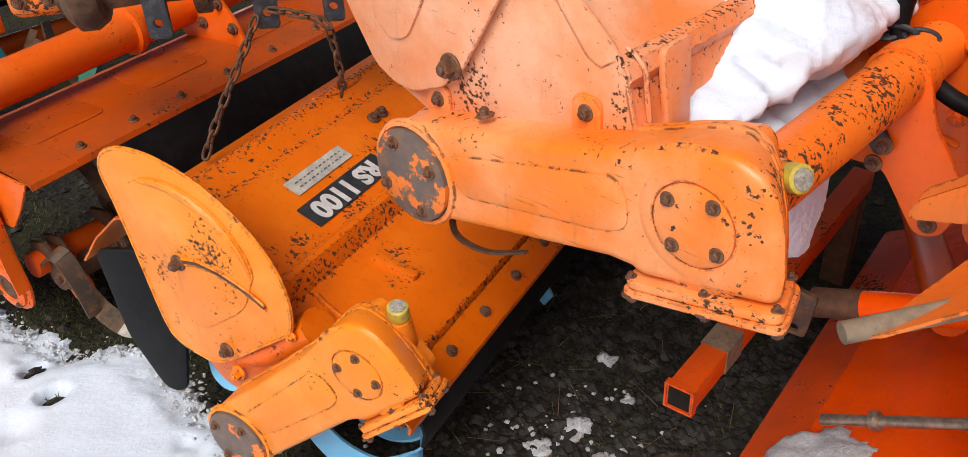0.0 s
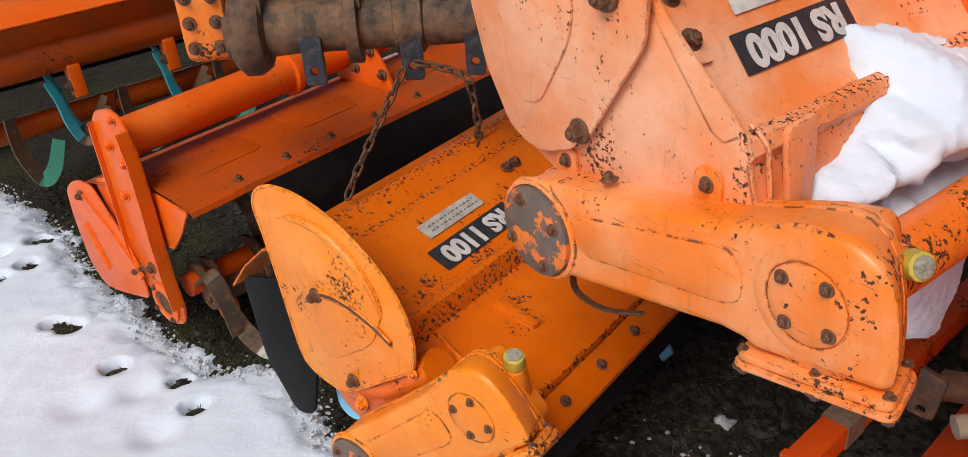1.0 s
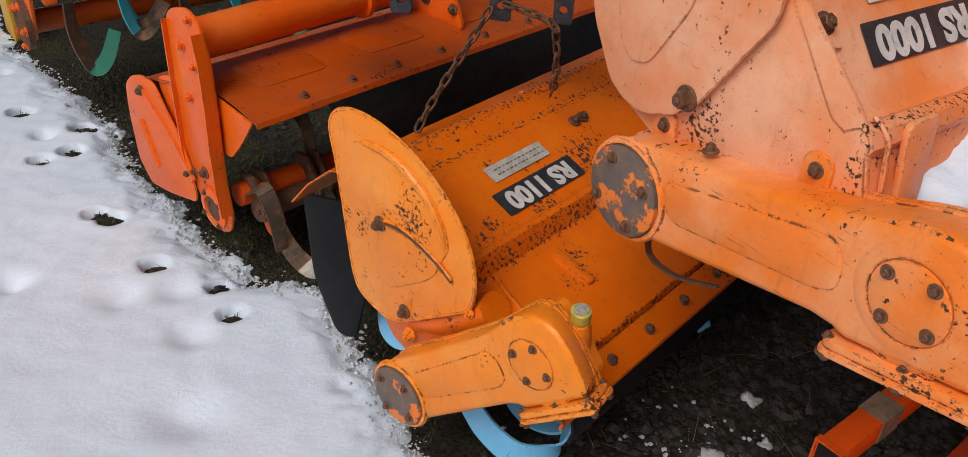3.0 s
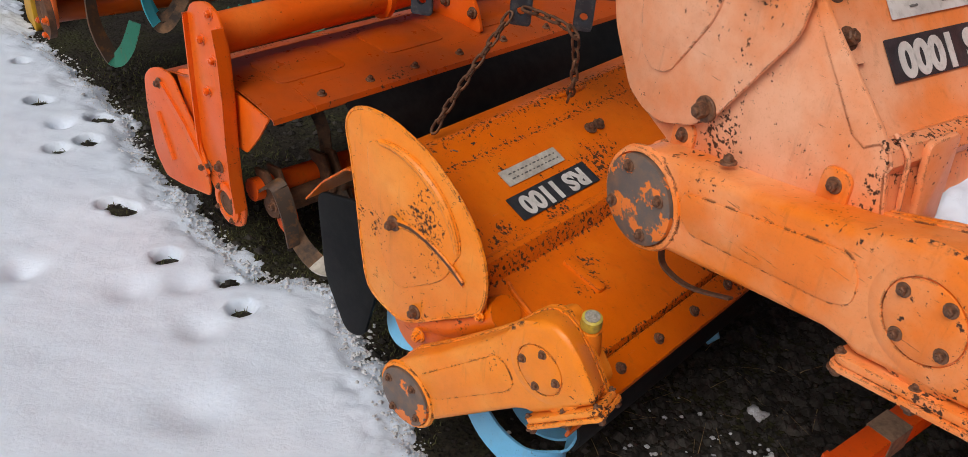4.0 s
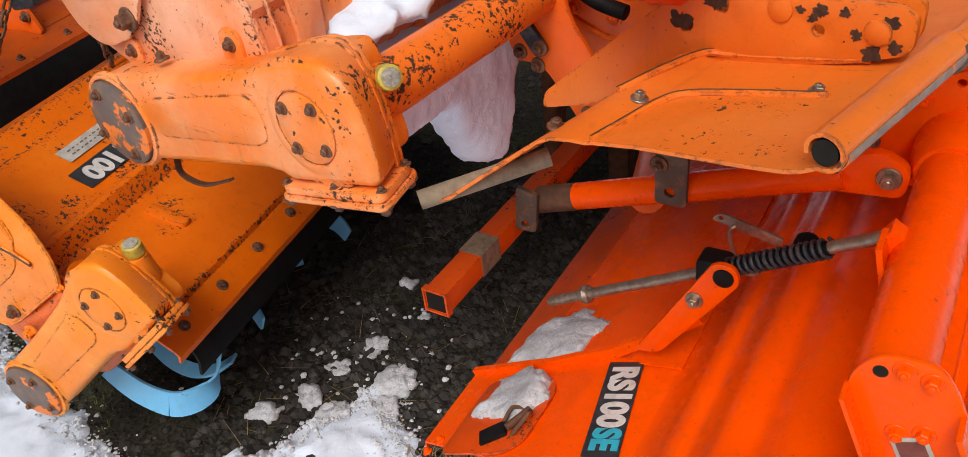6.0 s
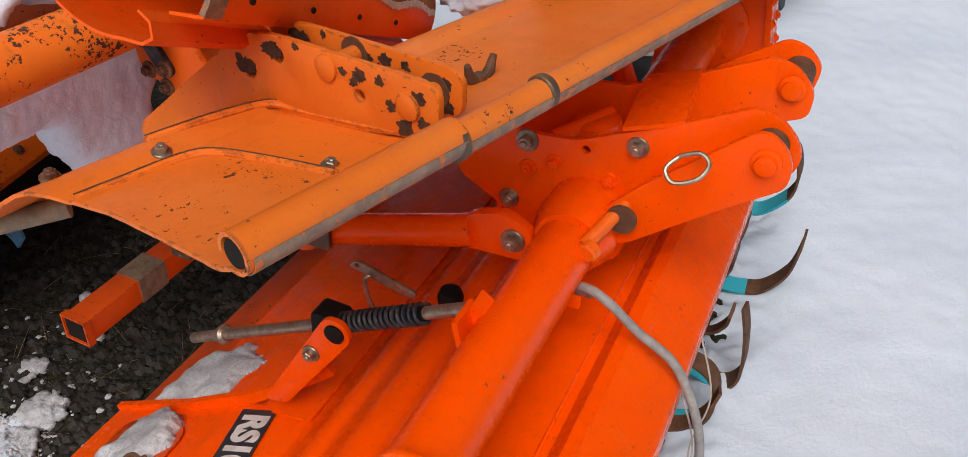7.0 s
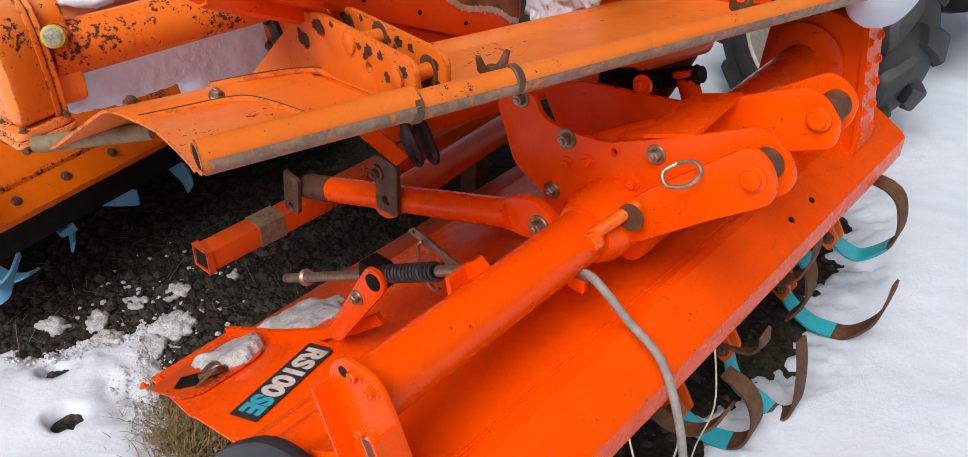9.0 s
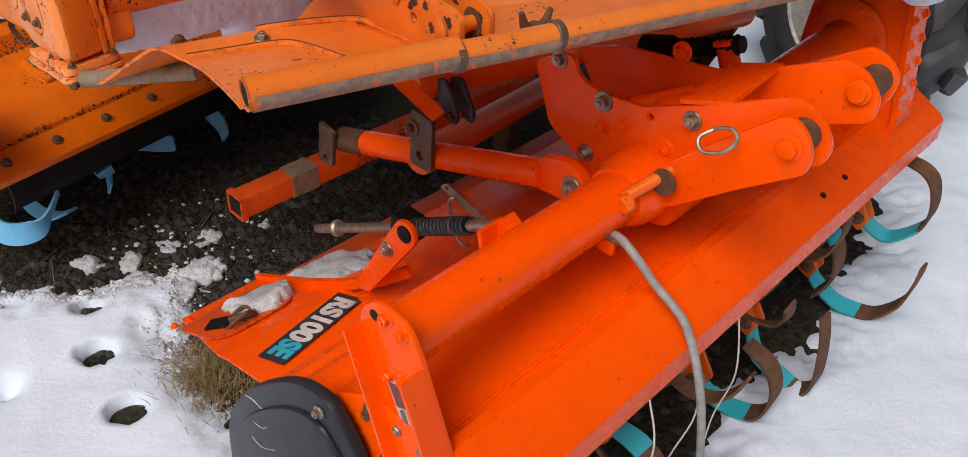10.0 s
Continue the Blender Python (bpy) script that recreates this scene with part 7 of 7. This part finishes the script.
lying_snow([(-0.540, 0.89), (-0.480, 0.859), (-0.455, 0.828), (-0.448, 0.79), (-0.399, 0.780), (-0.363, 0.800), (-0.276, 0.86), (-0.296, 0.916), (-0.284, 0.952), (-0.290, 1.00), (-0.42, 0.97)],
           -0.212, 0.022, facing_f, "lumpy snow column between hood and cover", None, 0.007, 0.9, 31, 0.02, 0.02, True, 0.028)
snow_body([(-0.14, 0.70, 0.93, 0.07, 0.12, 0.06), (-0.28, 0.74, 0.96, 0.13, 0.15, 0.07), (-0.10, 0.76, 0.86, 0.06, 0.10, 0.10), (-0.46, 0.78, 1.00, 0.16, 0.16, 0.08), (-0.62, 0.80, 1.04, 0.14, 0.16, 0.08)], MF, "deep snow on the open hood", lump=0.010, grain=0.08)
lying_snow([(-0.72, -0.30), (-0.60, -0.33), (-0.58, -0.25), (-0.62, -0.19), (-0.71, -0.20)], lambda x, y: 0.262 + 0.5 * (x + 0.432) + 0.004, 0.022, ME, "coarse granular snow on the red cover", ICE, 0.005, 1.1, 7, 0.01, 0.03)
lying_snow([(-0.74, -0.13), (-0.60, -0.13), (-0.57, -0.03), (-0.64, 0.03), (-0.74, -0.02)], lambda x, y: 0.245 + 0.5 * (x + 0.432), 0.014, ME, "coarse granular snow on the red cover", ICE, 0.005, 1.1, 17, 0.01, 0.03)

# ---- gravel, snow crumbs and dry grass ----
rng = random.Random(7)
verts, faces = [], []


def pebble(vs, fs, c, r, squash):
    k = len(vs)
    for a, b in ((0, 1), (0, -1)):
        vs.append((c[0], c[1], c[2] + b * r * squash))
    for j in range(6):
        q = r * rng.uniform(0.75, 1.2)
        vs.append((c[0] + q * math.cos(j * 1.047), c[1] + q * math.sin(j * 1.047), c[2] + r * rng.uniform(-0.3, 0.3) * squash))
    for j in range(6):
        fs.append((k, k + 2 + j, k + 2 + (j + 1) % 6))
        fs.append((k + 1, k + 2 + (j + 1) % 6, k + 2 + j))


count = 0
while count < 9000:
    x, y = rng.uniform(-1.4, 2.7), rng.uniform(-0.95, 1.0)
    if count < 5200:
        x, y = rng.uniform(0.55, 1.55), rng.uniform(-0.75, 0.35)
    if snow_height(x, y) > -0.03:
        if rng.random() < 0.05:
            count += 1
        continue
    r = rng.choice((0.004, 0.005, 0.006, 0.008, 0.011, 0.015)) * rng.uniform(0.7, 1.3)
    pebble(verts, faces, (x, y, soil_height(x, y) + r * 0.2), r, rng.uniform(0.5, 0.8))
    count += 1
me = bpy.data.meshes.new("gravel")
me.from_pydata(verts, [], faces)
me.materials.append(STONE)
tagged(new("gravel", me), "loose dark wet gravel stones", "gravel", kind="stuff")

clumps = [(0.861, -0.502, 0.05), (0.70, -0.455, 0.035), (0.985, -0.445, 0.05), (0.945, -0.515, 0.045), (0.945, -0.303, 0.03), (1.038, -0.101, 0.03), (0.937, -0.335, 0.022), (0.856, -0.359, 0.03), (1.06, -0.22, 0.02), (0.80, -0.43, 0.035)]
for k, (x, y, r) in enumerate(clumps):
    lumps = [(x + rng.uniform(-0.45, 0.45) * r, y + rng.uniform(-0.45, 0.45) * r, soil_height(x, y) + 0.15 * r, r * rng.uniform(0.5, 0.9), r * rng.uniform(0.5, 0.9), r * rng.uniform(0.3, 0.5)) for _ in range(5)]
    snow_body(lumps, Matrix(), "small clump of icy snow on gravel", "snow clumps on the gravel", ICE, 0.006, 0.03, 0.016, "snow_clump")
verts, faces = [], []
for k in range(160):
    x, y = rng.gauss(0.93, 0.12), rng.gauss(-0.38, 0.12)
    r = rng.choice((0.003, 0.004, 0.006, 0.008)) * rng.uniform(0.7, 1.2)
    pebble(verts, faces, (x, y, soil_height(x, y) + r * 0.4), r, 0.8)
tries = 0
while tries < 5200:
    (ax0, ay0), (bx0, by0) = rng.choice(list(zip(SNOW_WEST[3:25], SNOW_WEST[4:26])))
    t = rng.random()
    x, y = ax0 + (bx0 - ax0) * t + rng.gauss(0, 0.022), ay0 + (by0 - ay0) * t + rng.gauss(0, 0.022)
    r = rng.choice((0.0015, 0.002, 0.003, 0.004, 0.006)) * rng.uniform(0.7, 1.2)
    pebble(verts, faces, (x, y, max(soil_height(x, y), snow_height(x, y)) + r * 0.3), r, 0.8)
    tries += 1
me = bpy.data.meshes.new("snow_crumbs")
me.from_pydata(verts, [], faces)
me.materials.append(ICE)
tagged(new("snow_crumbs", me), "crumbs of icy snow on gravel", "snow", kind="stuff")

verts, faces = [], []


def straw(x, y, h, lean, turn, width=0.0016):
    k, z = len(verts), soil_height(x, y)
    dx, dy = math.cos(turn), math.sin(turn)
    for s in range(4):
        t = s / 3
        cx, cy, cz = x + lean * dx * t * t, y + lean * dy * t * t, z + h * (t - 0.35 * t * t)
        w = width * (1 - 0.8 * t)
        verts.append((cx - dy * w, cy + dx * w, cz))
        verts.append((cx + dy * w, cy - dx * w, cz))
    for s in range(3):
        faces.append((k + 2 * s, k + 2 * s + 1, k + 2 * s + 3, k + 2 * s + 2))


for k in range(900):
    straw(rng.gauss(1.13, 0.055), rng.gauss(-0.76, 0.055), rng.uniform(0.03, 0.09), rng.uniform(0.01, 0.07), rng.uniform(0, 6.28))
for k in range(120):
    straw(rng.uniform(0.6, 1.3), rng.uniform(-0.6, 0.2), rng.uniform(0.004, 0.02), rng.uniform(0.03, 0.12), rng.uniform(0, 6.28), 0.0012)
me = bpy.data.meshes.new("dry_grass")
me.from_pydata(verts, [], faces)
me.materials.append(STRAW)
tagged(new("dry_grass", me), "tuft of flattened dry grass beside the tiller", "grass", kind="stuff")
verts, faces = [], []
for k in range(14000):
    x, y = rng.uniform(-1.5, 0.35), rng.uniform(-0.45, 1.1)
    if snow_height(x, y) < -0.03 and edge_distance(x, y, SNOW_WEST) > -0.42:
        straw(x, y, rng.uniform(0.006, 0.02), rng.uniform(0.0, 0.015), rng.uniform(0, 6.28), 0.0016)
MOSS = plain("moss_green", (0.045, 0.055, 0.012), (0.10, 0.095, 0.028), 60, 0.9)
me = bpy.data.meshes.new("moss")
me.from_pydata(verts, [], faces)
me.materials.append(MOSS)
tagged(new("moss", me), "short dull moss and grass on soil", "moss", kind="stuff")
